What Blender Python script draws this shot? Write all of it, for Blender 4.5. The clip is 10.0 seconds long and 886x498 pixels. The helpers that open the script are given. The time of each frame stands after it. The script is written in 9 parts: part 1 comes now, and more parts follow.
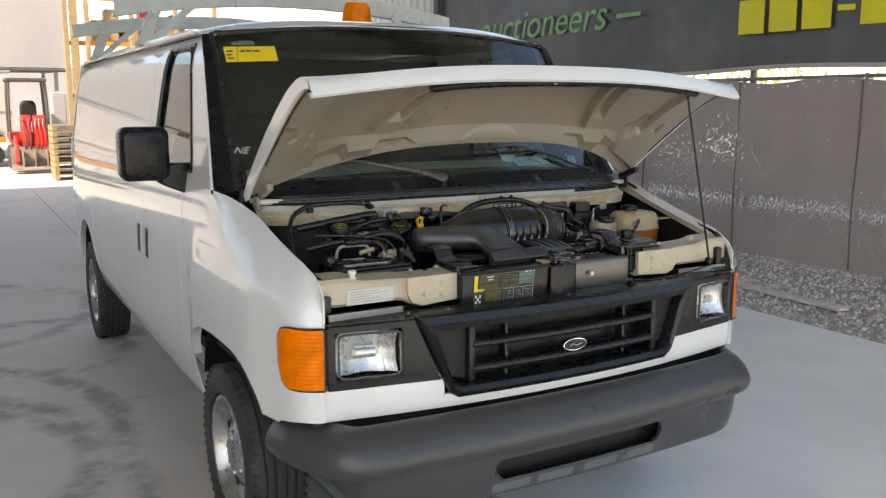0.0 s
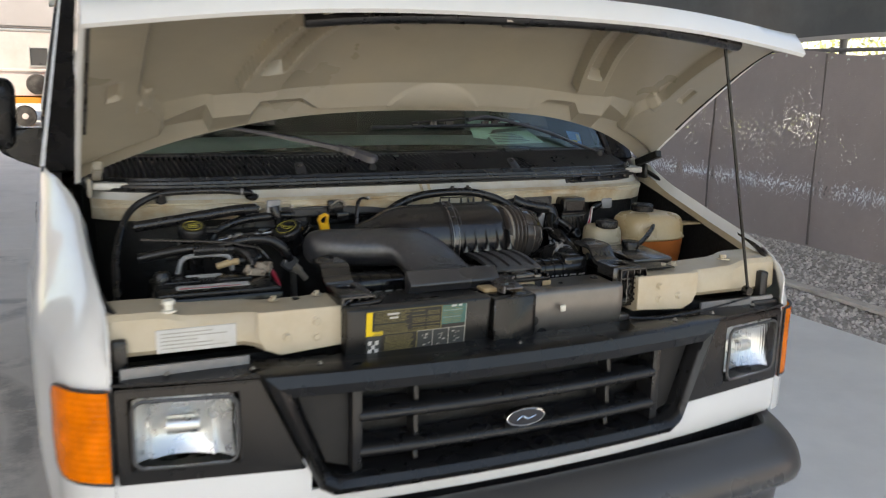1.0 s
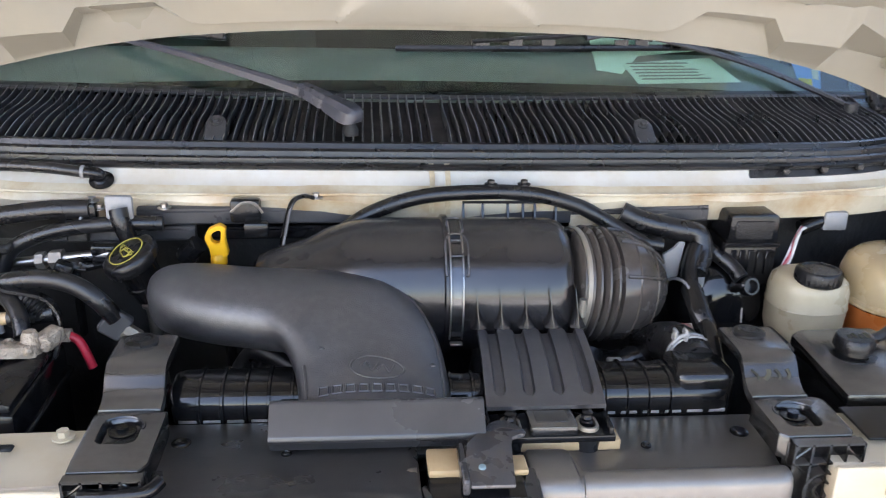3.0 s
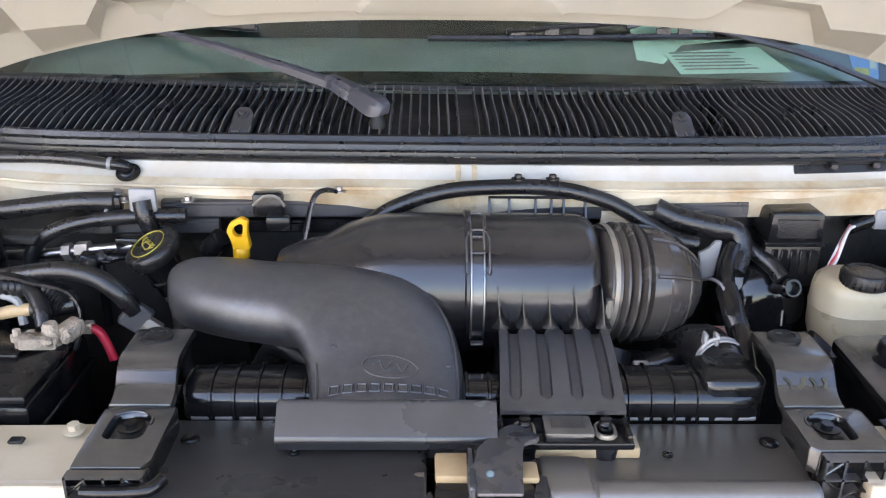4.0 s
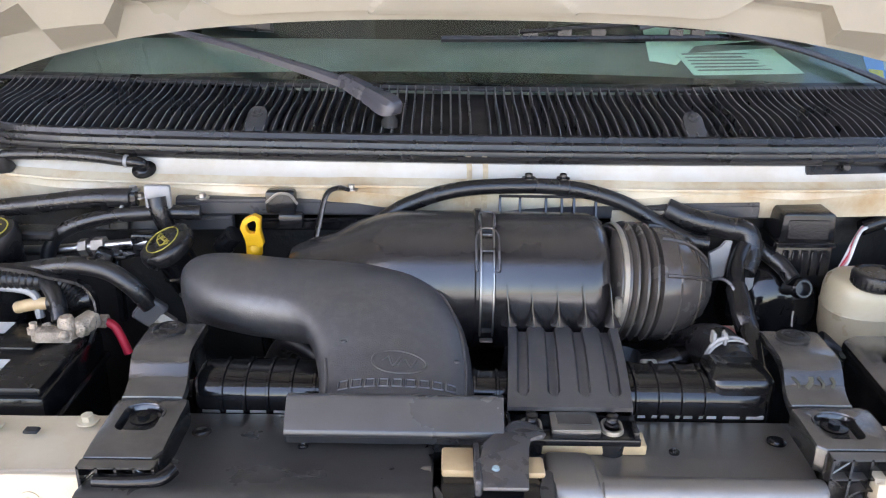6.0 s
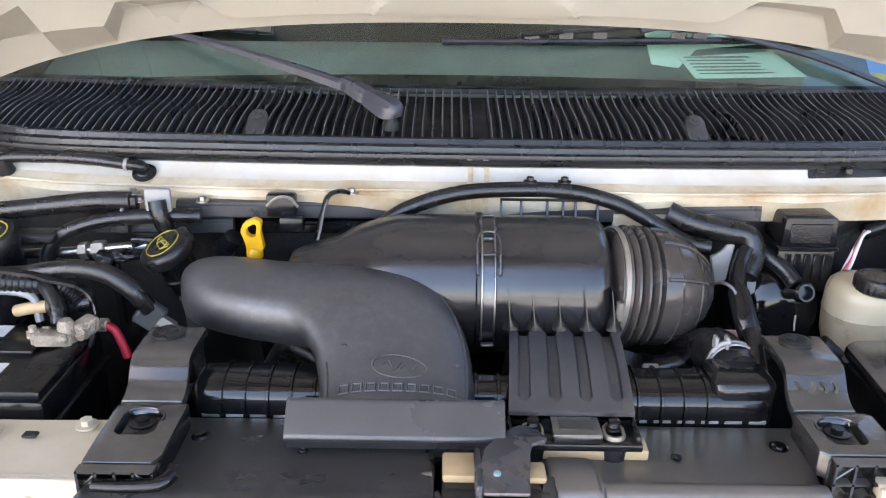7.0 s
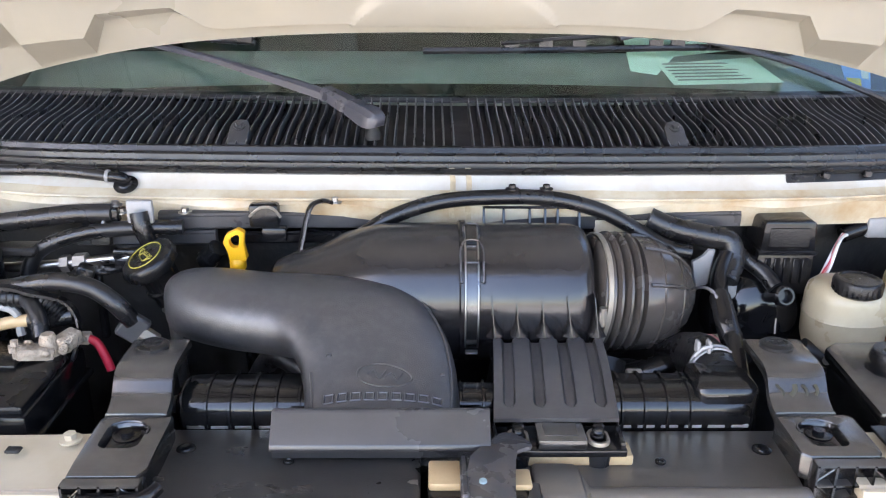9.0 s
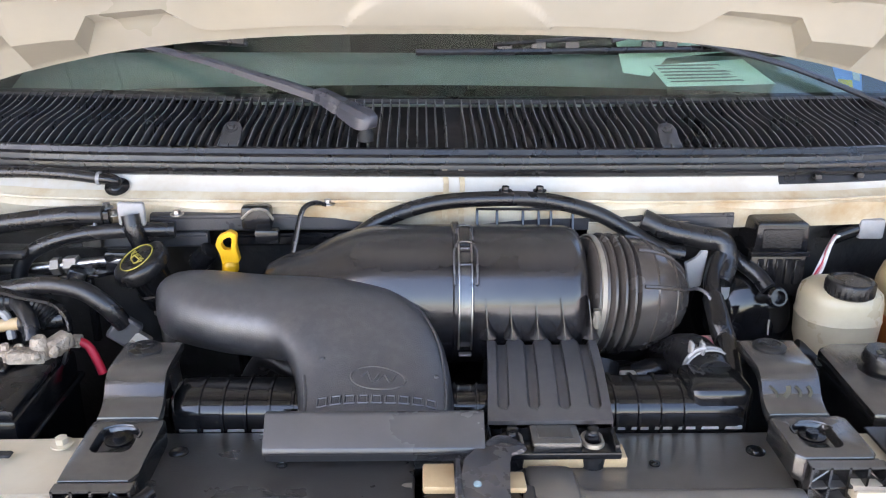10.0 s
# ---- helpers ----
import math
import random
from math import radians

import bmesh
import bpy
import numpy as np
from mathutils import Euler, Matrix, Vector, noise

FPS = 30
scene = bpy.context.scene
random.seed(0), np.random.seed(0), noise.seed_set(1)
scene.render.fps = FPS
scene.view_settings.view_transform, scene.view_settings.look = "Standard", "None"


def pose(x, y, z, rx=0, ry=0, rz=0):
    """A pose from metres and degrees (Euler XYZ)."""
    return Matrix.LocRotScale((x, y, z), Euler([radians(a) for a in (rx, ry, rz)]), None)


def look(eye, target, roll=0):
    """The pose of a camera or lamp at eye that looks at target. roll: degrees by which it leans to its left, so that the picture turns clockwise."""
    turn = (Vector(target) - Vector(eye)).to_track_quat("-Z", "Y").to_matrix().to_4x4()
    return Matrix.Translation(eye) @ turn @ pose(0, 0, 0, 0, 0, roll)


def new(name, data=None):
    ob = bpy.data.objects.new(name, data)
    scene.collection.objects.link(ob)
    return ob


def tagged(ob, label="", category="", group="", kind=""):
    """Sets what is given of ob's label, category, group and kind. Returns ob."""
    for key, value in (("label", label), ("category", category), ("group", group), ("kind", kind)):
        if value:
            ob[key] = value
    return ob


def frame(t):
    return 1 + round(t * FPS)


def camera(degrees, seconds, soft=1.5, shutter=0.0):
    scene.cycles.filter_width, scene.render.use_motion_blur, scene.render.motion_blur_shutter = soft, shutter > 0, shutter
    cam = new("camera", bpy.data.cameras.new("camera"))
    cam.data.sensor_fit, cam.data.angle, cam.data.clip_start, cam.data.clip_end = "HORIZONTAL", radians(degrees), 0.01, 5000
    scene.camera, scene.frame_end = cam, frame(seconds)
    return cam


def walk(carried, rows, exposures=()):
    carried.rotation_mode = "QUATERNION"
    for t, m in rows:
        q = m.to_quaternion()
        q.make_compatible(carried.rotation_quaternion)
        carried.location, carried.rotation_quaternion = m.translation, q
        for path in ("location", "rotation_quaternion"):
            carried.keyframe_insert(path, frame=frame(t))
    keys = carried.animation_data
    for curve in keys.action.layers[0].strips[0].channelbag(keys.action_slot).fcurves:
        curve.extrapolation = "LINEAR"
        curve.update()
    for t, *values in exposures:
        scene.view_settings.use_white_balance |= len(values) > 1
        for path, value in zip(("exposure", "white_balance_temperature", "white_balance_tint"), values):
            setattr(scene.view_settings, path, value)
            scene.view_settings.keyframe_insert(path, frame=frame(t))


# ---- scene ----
cam = camera(54.9, 10.0, soft=1.1, shutter=0.4)
PATH = [
    (0, (-1.856, -2.408, 1.747), (-0.877, -0.697, 1.411), -0.0),
    (0.5, (-1.405, -2.102, 1.732), (-0.515, -0.349, 1.363), -0.2),
    (1, (-0.979, -1.736, 1.692), (-0.156, 0.043, 1.292), 1.3),
    (1.5, (-0.626, -1.396, 1.69), (0.069, 0.426, 1.246), 1.2),
    (2, (-0.333, -1.103, 1.713), (0.073, 0.772, 1.148), 2.3),
    (2.5, (-0.184, -0.828, 1.726), (0.114, 1.048, 1.1), 2.1),
    (2.6, (-0.167, -0.791, 1.724), (0.113, 1.078, 1.07), 2.1),
    (3.8, (-0.062, -0.694, 1.72), (-0.02, 1.171, 1.0), 0.8),
    (4, (-0.058, -0.694, 1.72), (-0.017, 1.17, 0.996), 0.8),
    (4.5, (-0.051, -0.7, 1.717), (-0.014, 1.161, 0.985), 0.8),
    (5, (-0.046, -0.704, 1.72), (-0.025, 1.157, 0.989), 0.7),
    (5.5, (-0.049, -0.707, 1.718), (-0.042, 1.158, 0.995), 0.7),
    (7, (-0.049, -0.701, 1.716), (-0.05, 1.168, 1.005), 0.8),
    (7.5, (-0.049, -0.708, 1.718), (-0.045, 1.164, 1.015), 0.8),
    (8, (-0.049, -0.714, 1.72), (-0.041, 1.159, 1.021), 0.6),
    (8.5, (-0.051, -0.711, 1.72), (-0.027, 1.163, 1.022), 0.6),
    (9, (-0.049, -0.704, 1.72), (-0.011, 1.171, 1.023), 0.5),
    (9.5, (-0.05, -0.699, 1.72), (0.001, 1.176, 1.024), 0.6),
    (10, (-0.051, -0.701, 1.72), (0.006, 1.174, 1.026), 0.6),
]
EXPOSURES = [(0.0, 1.38, 8000, 11), (0.5, 1.41, 8000, 11), (1.0, 1.47, 8000, 11), (1.5, 1.91, 7700, 10), (2.0, 2.29, 7350, 11), (2.7, 2.69, 7050, 15), (4.0, 2.98, 7000, 18), (5.5, 2.95, 7000, 18), (7.0, 3.08, 7000, 18), (10.0, 3.13, 7000, 18)]
walk(cam, [(t, look(eye, target, roll)) for t, eye, target, roll in PATH], EXPOSURES)

# ---------------------------------------------------------------- world, sun, exposure
world = bpy.data.worlds.new("sky")
scene.world = world
world.use_nodes = True
wn = world.node_tree.nodes
sky = wn.new("ShaderNodeTexSky")
sky.sky_type, sky.sun_disc = "NISHITA", False
SUN_ELEV, SUN_AZ = 43.0, 247.0
sky.sun_elevation, sky.sun_rotation = radians(SUN_ELEV), radians(SUN_AZ)
wn["Background"].inputs[1].default_value = 0.15
world.node_tree.links.new(sky.outputs[0], wn["Background"].inputs[0])
sun = new("sun", bpy.data.lights.new("sun", "SUN"))
sun.data.energy, sun.data.angle, sun.data.color = 3.8, radians(0.6), (1.0, 0.96, 0.90)
sun_dir = Vector((math.sin(radians(SUN_AZ)) * math.cos(radians(SUN_ELEV)), math.cos(radians(SUN_AZ)) * math.cos(radians(SUN_ELEV)), math.sin(radians(SUN_ELEV))))
sun.matrix_world = look(sun_dir * 60, (0, 0, 0))


# ---------------------------------------------------------------- materials
def material(name, color, rough=0.5, metal=0.0, vary=0.12, scale=6.0, bump=0.0, bump_scale=80.0, dirt=None, dirt_amount=0.0,
             dirt_scale=2.0, rough_vary=0.12, coat=0.0, spec=0.5, random=0.0, island=0.0, dust=None, dust_sheen_amount=0.0):
    """Principled surface with colour variation at two scales, patchy roughness, optional dirt and fine relief."""
    m = bpy.data.materials.new(name)
    m.use_nodes = True
    t, ln = m.node_tree.nodes, m.node_tree.links
    b = t["Principled BSDF"]
    geo = t.new("ShaderNodeNewGeometry")
    src = geo.outputs["Position"]

    def noise_tex(s, detail=4.0, r=0.55):
        n = t.new("ShaderNodeTexNoise")
        n.inputs["Scale"].default_value, n.inputs["Detail"].default_value, n.inputs["Roughness"].default_value = s, detail, r
        ln.new(src, n.inputs["Vector"])
        return n

    def mix(kind, fac, a, bb):
        x = t.new("ShaderNodeMix")
        x.data_type, x.blend_type = "RGBA", kind
        for sock, v in ((x.inputs[0], fac), (x.inputs[6], a), (x.inputs[7], bb)):
            if isinstance(v, (float, int)):
                sock.default_value = v
            elif isinstance(v, tuple):
                sock.default_value = (*v, 1.0)
            else:
                ln.new(v, sock)
        return x.outputs[2]

    def ramp(v, lo, hi, a=0.0, bb=1.0):
        r = t.new("ShaderNodeMapRange")
        for k, x in enumerate((lo, hi, a, bb)):
            r.inputs[k + 1].default_value = x
        ln.new(v, r.inputs[0])
        return r.outputs[0]

    big, small = noise_tex(scale), noise_tex(scale * 9, 5.0)
    dark = tuple(c * (1 - vary) for c in color)
    lite = tuple(min(1.0, c * (1 + vary)) for c in color)
    col = mix("MIX", ramp(big.outputs[0], 0.3, 0.7), dark, lite)
    col = mix("MULTIPLY", 0.5, col, mix("MIX", ramp(small.outputs[0], 0.3, 0.7), (1 - vary,) * 3, (1.0, 1.0, 1.0)))
    if dirt:
        d = noise_tex(dirt_scale, 8.0, 0.65)
        col = mix("MIX", ramp(d.outputs[0], 0.44, 0.82, 0.0, dirt_amount * 1.5), col, dirt)
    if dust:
        # faces that look up: patchy paler film, dust and sheen put into the colour
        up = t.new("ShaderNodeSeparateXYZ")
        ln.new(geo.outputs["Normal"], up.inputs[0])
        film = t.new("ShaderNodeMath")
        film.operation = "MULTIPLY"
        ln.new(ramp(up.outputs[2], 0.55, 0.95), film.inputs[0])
        ln.new(ramp(noise_tex(23.0, 6.0, 0.6).outputs[0], 0.3, 0.75, dust_sheen_amount * 0.55, dust_sheen_amount), film.inputs[1])
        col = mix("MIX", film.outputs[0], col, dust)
    if random or island:
        if random:
            oi = t.new("ShaderNodeObjectInfo").outputs["Random"]
        else:
            oi = geo.outputs["Random Per Island"]
        amt = random or island
        col = mix("MULTIPLY", 1.0, col, mix("MIX", oi, (1 - amt,) * 3, (1.0, 1.0, 1.0)))
    ln.new(col, b.inputs["Base Color"])
    ln.new(ramp(big.outputs[0], 0.3, 0.7, max(0.02, rough - rough_vary), min(1.0, rough + rough_vary)), b.inputs["Roughness"])
    b.inputs["Metallic"].default_value = metal
    b.inputs["Specular IOR Level"].default_value = spec
    b.inputs["Coat Weight"].default_value = coat
    b.inputs["Coat Roughness"].default_value = 0.04
    if bump:
        n = noise_tex(bump_scale, 3.0)
        bp = t.new("ShaderNodeBump")
        bp.inputs["Strength"].default_value, bp.inputs["Distance"].default_value = bump, 0.01
        ln.new(n.outputs[0], bp.inputs["Height"])
        ln.new(bp.outputs[0], b.inputs["Normal"])
    return m


M = {}
M["white_paint"] = material("white_paint", (0.72, 0.73, 0.73), 0.35, vary=0.03, scale=1.5, rough_vary=0.05, coat=1.0, dirt=(0.5, 0.47, 0.42), dirt_amount=0.08)
M["cream_paint"] = material("cream_paint", (0.49, 0.425, 0.315), 0.42, vary=0.08, scale=7, dirt=(0.40, 0.29, 0.16), dirt_amount=0.4, dirt_scale=9, coat=0.15)
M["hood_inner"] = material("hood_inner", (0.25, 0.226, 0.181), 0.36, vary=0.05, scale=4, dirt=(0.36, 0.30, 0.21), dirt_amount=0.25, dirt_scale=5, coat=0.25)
M["ledge_paint"] = material("ledge_paint", (0.51, 0.497, 0.46), 0.3, vary=0.05, scale=8, dirt=(0.40, 0.32, 0.21), dirt_amount=0.55, rough_vary=0.03, dirt_scale=12, coat=0.3)
M["black_plastic"] = material("black_plastic", (0.008, 0.008, 0.009), 0.26, vary=0.3, scale=18, bump=0.10, bump_scale=450, dirt=(0.04, 0.037, 0.034), dirt_amount=0.2, dirt_scale=14, spec=0.35)
M["satin_black"] = material("satin_black", (0.006, 0.006, 0.007), 0.15, vary=0.3, scale=14, bump=0.04, bump_scale=300, dirt=(0.03, 0.028, 0.025), dirt_amount=0.25, dirt_scale=11, rough_vary=0.06, spec=0.35)
M["gloss_black"] = material("gloss_black", (0.006, 0.006, 0.0065), 0.11, vary=0.3, scale=14, dirt=(0.02, 0.019, 0.018), dirt_amount=0.2, dirt_scale=13, rough_vary=0.03)
M["snorkel_plastic"] = material("snorkel_plastic", (0.020, 0.020, 0.023), 0.36, rough_vary=0.05, vary=0.25, scale=16, spec=1.0, bump=0.14, bump_scale=620, dirt=(0.07, 0.069, 0.070), dirt_amount=0.5, dirt_scale=70, dust=(0.125, 0.124, 0.132), dust_sheen_amount=0.30)
M["canister_plastic"] = material("canister_plastic", (0.013, 0.012, 0.013), 0.18, rough_vary=0.04, vary=0.2, scale=9, spec=0.6, bump=0.03, bump_scale=500, dirt=(0.03, 0.028, 0.026), dirt_amount=0.15, dirt_scale=30, dust=(0.07, 0.066, 0.062), dust_sheen_amount=0.35)
M["shroud_plastic"] = material("shroud_plastic", (0.006, 0.006, 0.006), 0.29, spec=0.45, rough_vary=0.04, vary=0.15, scale=12, bump=0.04, bump_scale=450, dirt=(0.03, 0.027, 0.024), dirt_amount=0.2, dirt_scale=26, dust=(0.14, 0.132, 0.124), dust_sheen_amount=0.40)
M["pad_plastic"] = material("pad_plastic", (0.030, 0.029, 0.030), 0.28, vary=0.12, scale=12, spec=0.7, rough_vary=0.04, bump=0.03, bump_scale=500, dirt=(0.05, 0.047, 0.045), dirt_amount=0.2, dirt_scale=24, dust=(0.15, 0.145, 0.148), dust_sheen_amount=0.42)
M["panel_sheen"] = material("panel_sheen", (0.18, 0.168, 0.155), 0.34, metal=0.65, rough_vary=0.03, vary=0.08, scale=10, bump=0.04, bump_scale=400, dirt=(0.12, 0.105, 0.09), dirt_amount=0.2, dirt_scale=30, dust=(0.23, 0.215, 0.2), dust_sheen_amount=0.45)
M["rubber"] = material("rubber", (0.009, 0.009, 0.010), 0.30, vary=0.3, scale=20, bump=0.1, bump_scale=250, dirt=(0.035, 0.032, 0.03), dirt_amount=0.15, dirt_scale=15)
M["tyre"] = material("tyre", (0.028, 0.027, 0.027), 0.75, vary=0.25, scale=9, bump=0.2, bump_scale=160, dirt=(0.13, 0.12, 0.105), dirt_amount=0.4, dirt_scale=5)
M["cowl_plastic"] = material("cowl_plastic", (0.034, 0.034, 0.037), 0.34, vary=0.3, scale=10, bump=0.1, bump_scale=300, dirt=(0.07, 0.071, 0.078), dirt_amount=0.4, dirt_scale=8)
M["slat_edge_lit"] = material("slat_edge_lit", (0.14, 0.137, 0.137), 0.4, vary=0.3, scale=16, dirt=(0.34, 0.33, 0.32), dirt_amount=0.4, dirt_scale=12)
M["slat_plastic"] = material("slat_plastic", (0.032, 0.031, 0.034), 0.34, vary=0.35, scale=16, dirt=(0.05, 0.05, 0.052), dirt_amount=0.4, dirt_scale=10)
M["wiper_paint"] = material("wiper_paint", (0.055, 0.055, 0.066), 0.32, vary=0.15, scale=14, bump=0.05, bump_scale=400)
M["rust"] = material("rust", (0.42, 0.33, 0.21), 0.7, vary=0.25, scale=60, dirt=(0.62, 0.52, 0.36), dirt_amount=0.5, dirt_scale=50)
M["tray_dust"] = material("tray_dust", (0.022, 0.020, 0.022), 0.6, vary=0.4, scale=18, dirt=(0.05, 0.045, 0.045), dirt_amount=0.5, dirt_scale=14)
M["cowl_dark"] = material("cowl_dark", (0.004, 0.004, 0.0045), 0.6, vary=0.3, scale=10)
# near-black for the bay, gaps and holes: deep shade put into the colour
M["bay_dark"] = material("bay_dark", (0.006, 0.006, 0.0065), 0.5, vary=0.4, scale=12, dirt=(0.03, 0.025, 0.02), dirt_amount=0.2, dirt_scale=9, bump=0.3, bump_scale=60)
M["bumper_grey"] = material("bumper_grey", (0.056, 0.056, 0.058), 0.3, vary=0.04, scale=4, rough_vary=0.04, bump=0.02, bump_scale=700, dirt=(0.09, 0.088, 0.085), dirt_amount=0.08, dirt_scale=3)
M["grille_plastic"] = material("grille_plastic", (0.010, 0.0103, 0.0112), 0.28, spec=0.4, vary=0.06, scale=10, rough_vary=0.04, bump=0.02, bump_scale=700, dirt=(0.03, 0.03, 0.031), dirt_amount=0.1, dirt_scale=12)
M["amber"] = material("amber", (0.86, 0.185, 0.002), 0.16, vary=0.2, scale=22, spec=0.14)
M["chrome"] = material("chrome", (0.75, 0.75, 0.76), 0.12, metal=1.0, vary=0.05, scale=8, rough_vary=0.05)
M["steel"] = material("steel", (0.40, 0.39, 0.38), 0.36, metal=1.0, vary=0.2, scale=30, dirt=(0.32, 0.25, 0.18), dirt_amount=0.4, dirt_scale=30)
M["wheel_metal"] = material("wheel_metal", (0.52, 0.53, 0.54), 0.3, metal=0.9, vary=0.12, scale=14, dirt=(0.25, 0.23, 0.2), dirt_amount=0.35, dirt_scale=10)
M["aluminium"] = material("aluminium", (0.6, 0.6, 0.59), 0.4, metal=0.9, vary=0.12, scale=20)
M["yellow"] = material("yellow", (0.72, 0.37, 0.008), 0.4, vary=0.1, scale=20)
M["sticker_yellow"] = material("sticker_yellow", (0.74, 0.52, 0.015), 0.55, vary=0.06, scale=15)
M["chalk_yellow"] = material("chalk_yellow", (0.05, 0.046, 0.028), 0.7, vary=0.35, scale=90)
M["cap_print"] = material("cap_print", (0.36, 0.30, 0.05), 0.6, vary=0.1, scale=30)
M["paper_white"] = material("paper_white", (0.56, 0.56, 0.54), 0.6, vary=0.06, scale=30, dirt=(0.45, 0.42, 0.36), dirt_amount=0.4, dirt_scale=40)
M["paper_green"] = material("paper_green", (0.64, 0.80, 0.73), 0.7, vary=0.05, scale=12)
M["rivet_blue"] = material("rivet_blue", (0.22, 0.30, 0.32), 0.4, vary=0.1, scale=30)
M["sticker_blue"] = material("sticker_blue", (0.16, 0.32, 0.72), 0.5, vary=0.15, scale=20)
M["ink"] = material("ink", (0.04, 0.045, 0.045), 0.7, vary=0.1, scale=20)
M["label_grey"] = material("label_grey", (0.022, 0.020, 0.016), 0.4, vary=0.15, scale=40)
M["label_gold"] = material("label_gold", (0.19, 0.16, 0.06), 0.5, vary=0.15, scale=40)
M["label_teal"] = material("label_teal", (0.05, 0.15, 0.13), 0.4, vary=0.15, scale=40)
M["label_print"] = material("label_print", (0.36, 0.36, 0.32), 0.5, vary=0.2, scale=40)
M["emblem_blue"] = material("emblem_blue", (0.010, 0.012, 0.020), 0.5, vary=0.1, scale=20)
M["red_wire"] = material("red_wire", (0.45, 0.01, 0.03), 0.45, vary=0.15, scale=30)
M["lead"] = material("lead", (0.37, 0.30, 0.23), 0.65, metal=0.2, vary=0.35, scale=50, bump=0.6, bump_scale=150, dirt=(0.42, 0.34, 0.27), dirt_amount=0.45, dirt_scale=60)
M["milky_plastic"] = material("milky_plastic", (0.38, 0.325, 0.225), 0.35, vary=0.08, scale=14, dirt=(0.38, 0.29, 0.16), dirt_amount=0.4, dirt_scale=12)
M["stained_cream"] = material("stained_cream", (0.50, 0.44, 0.325), 0.4, vary=0.10, scale=9, dirt=(0.33, 0.20, 0.085), dirt_amount=0.75, dirt_scale=11, coat=0.15)
M["tan_paint"] = material("tan_paint", (0.47, 0.34, 0.19), 0.4, vary=0.1, scale=20, dirt=(0.35, 0.22, 0.10), dirt_amount=0.5, dirt_scale=30)
M["dark_metal"] = material("dark_metal", (0.10, 0.10, 0.102), 0.16, metal=0.9, vary=0.15, scale=25, rough_vary=0.06)
M["dark_steel"] = material("dark_steel", (0.09, 0.09, 0.10), 0.28, metal=0.5, vary=0.2, scale=25, dirt=(0.16, 0.13, 0.10), dirt_amount=0.4, dirt_scale=40)
M["dull_steel"] = material("dull_steel", (0.27, 0.24, 0.20), 0.42, metal=0.4, vary=0.2, scale=30, dirt=(0.3, 0.22, 0.14), dirt_amount=0.4, dirt_scale=30)
M["dull_plate"] = material("dull_plate", (0.24, 0.24, 0.245), 0.5, metal=0.1, vary=0.15, scale=30, dirt=(0.25, 0.22, 0.18), dirt_amount=0.4, dirt_scale=30)
M["bracket_plastic"] = material("bracket_plastic", (0.008, 0.0078, 0.0078), 0.17, vary=0.3, scale=18, spec=0.8, bump=0.05, bump_scale=600, dirt=(0.04, 0.035, 0.03), dirt_amount=0.3, dirt_scale=16, rough_vary=0.06, dust=(0.12, 0.108, 0.098), dust_sheen_amount=0.62)
M["boot_rubber"] = material("boot_rubber", (0.056, 0.047, 0.042), 0.22, vary=0.25, scale=18, dirt=(0.09, 0.08, 0.07), dirt_amount=0.4, dirt_scale=14)
M["white_plastic"] = material("white_plastic", (0.68, 0.66, 0.58), 0.38, vary=0.06, scale=14, dirt=(0.5, 0.42, 0.28), dirt_amount=0.4, dirt_scale=12)
M["tank_plastic"] = material("tank_plastic", (0.38, 0.29, 0.165), 0.3, vary=0.08, scale=10, dirt=(0.5, 0.33, 0.14), dirt_amount=0.4, dirt_scale=8)
M["coolant"] = material("coolant", (0.36, 0.10, 0.022), 0.3, vary=0.1, scale=10)
M["wire_white"] = material("wire_white", (0.6, 0.58, 0.55), 0.5, vary=0.2, scale=40)
M["wire_pink"] = material("wire_pink", (0.5, 0.2, 0.2), 0.5, vary=0.2, scale=40)
M["headlight_bowl"] = material("headlight_bowl", (0.74, 0.75, 0.75), 0.3, metal=0.8, vary=0.05, scale=30, rough_vary=0.08)
M["concrete"] = material("concrete", (0.70, 0.645, 0.585), 0.6, vary=0.10, scale=0.9, bump=0.12, bump_scale=120, dirt=(0.34, 0.31, 0.28), dirt_amount=0.45, dirt_scale=0.9)
# paler copy of the concrete: stronger light on the right put into the colour
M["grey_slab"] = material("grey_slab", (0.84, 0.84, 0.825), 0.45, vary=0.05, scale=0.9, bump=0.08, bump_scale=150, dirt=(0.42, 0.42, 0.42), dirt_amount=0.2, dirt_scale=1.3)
M["joint"] = material("joint", (0.05, 0.047, 0.043), 0.9, vary=0.3, scale=8)
M["yard"] = material("yard", (0.48, 0.465, 0.44), 0.85, vary=0.12, scale=0.4, bump=0.2, bump_scale=30)
M["gravel_bed"] = material("gravel_bed", (0.42, 0.385, 0.355), 0.9, vary=0.3, scale=25, bump=0.8, bump_scale=60)
M["stone"] = material("stone", (0.78, 0.72, 0.68), 0.85, vary=0.15, scale=30, island=0.55)
M["board"] = material("board", (0.66, 0.61, 0.55), 0.8, vary=0.12, scale=8, dirt=(0.35, 0.3, 0.25), dirt_amount=0.4, dirt_scale=6)
M["fence_mesh"] = material("fence_mesh", (0.36, 0.305, 0.30), 0.7, vary=0.10, scale=1.6, bump=0.15, bump_scale=90, dirt=(0.33, 0.29, 0.28), dirt_amount=0.35, dirt_scale=1.2)
M["fence_metal"] = material("fence_metal", (0.22, 0.20, 0.195), 0.5, metal=0.5, vary=0.1, scale=10)
M["banner"] = material("banner", (0.070, 0.070, 0.072), 0.42, vary=0.08, scale=1.2, bump=0.25, bump_scale=3.0, dirt=(0.2, 0.2, 0.2), dirt_amount=0.25, dirt_scale=1.5)
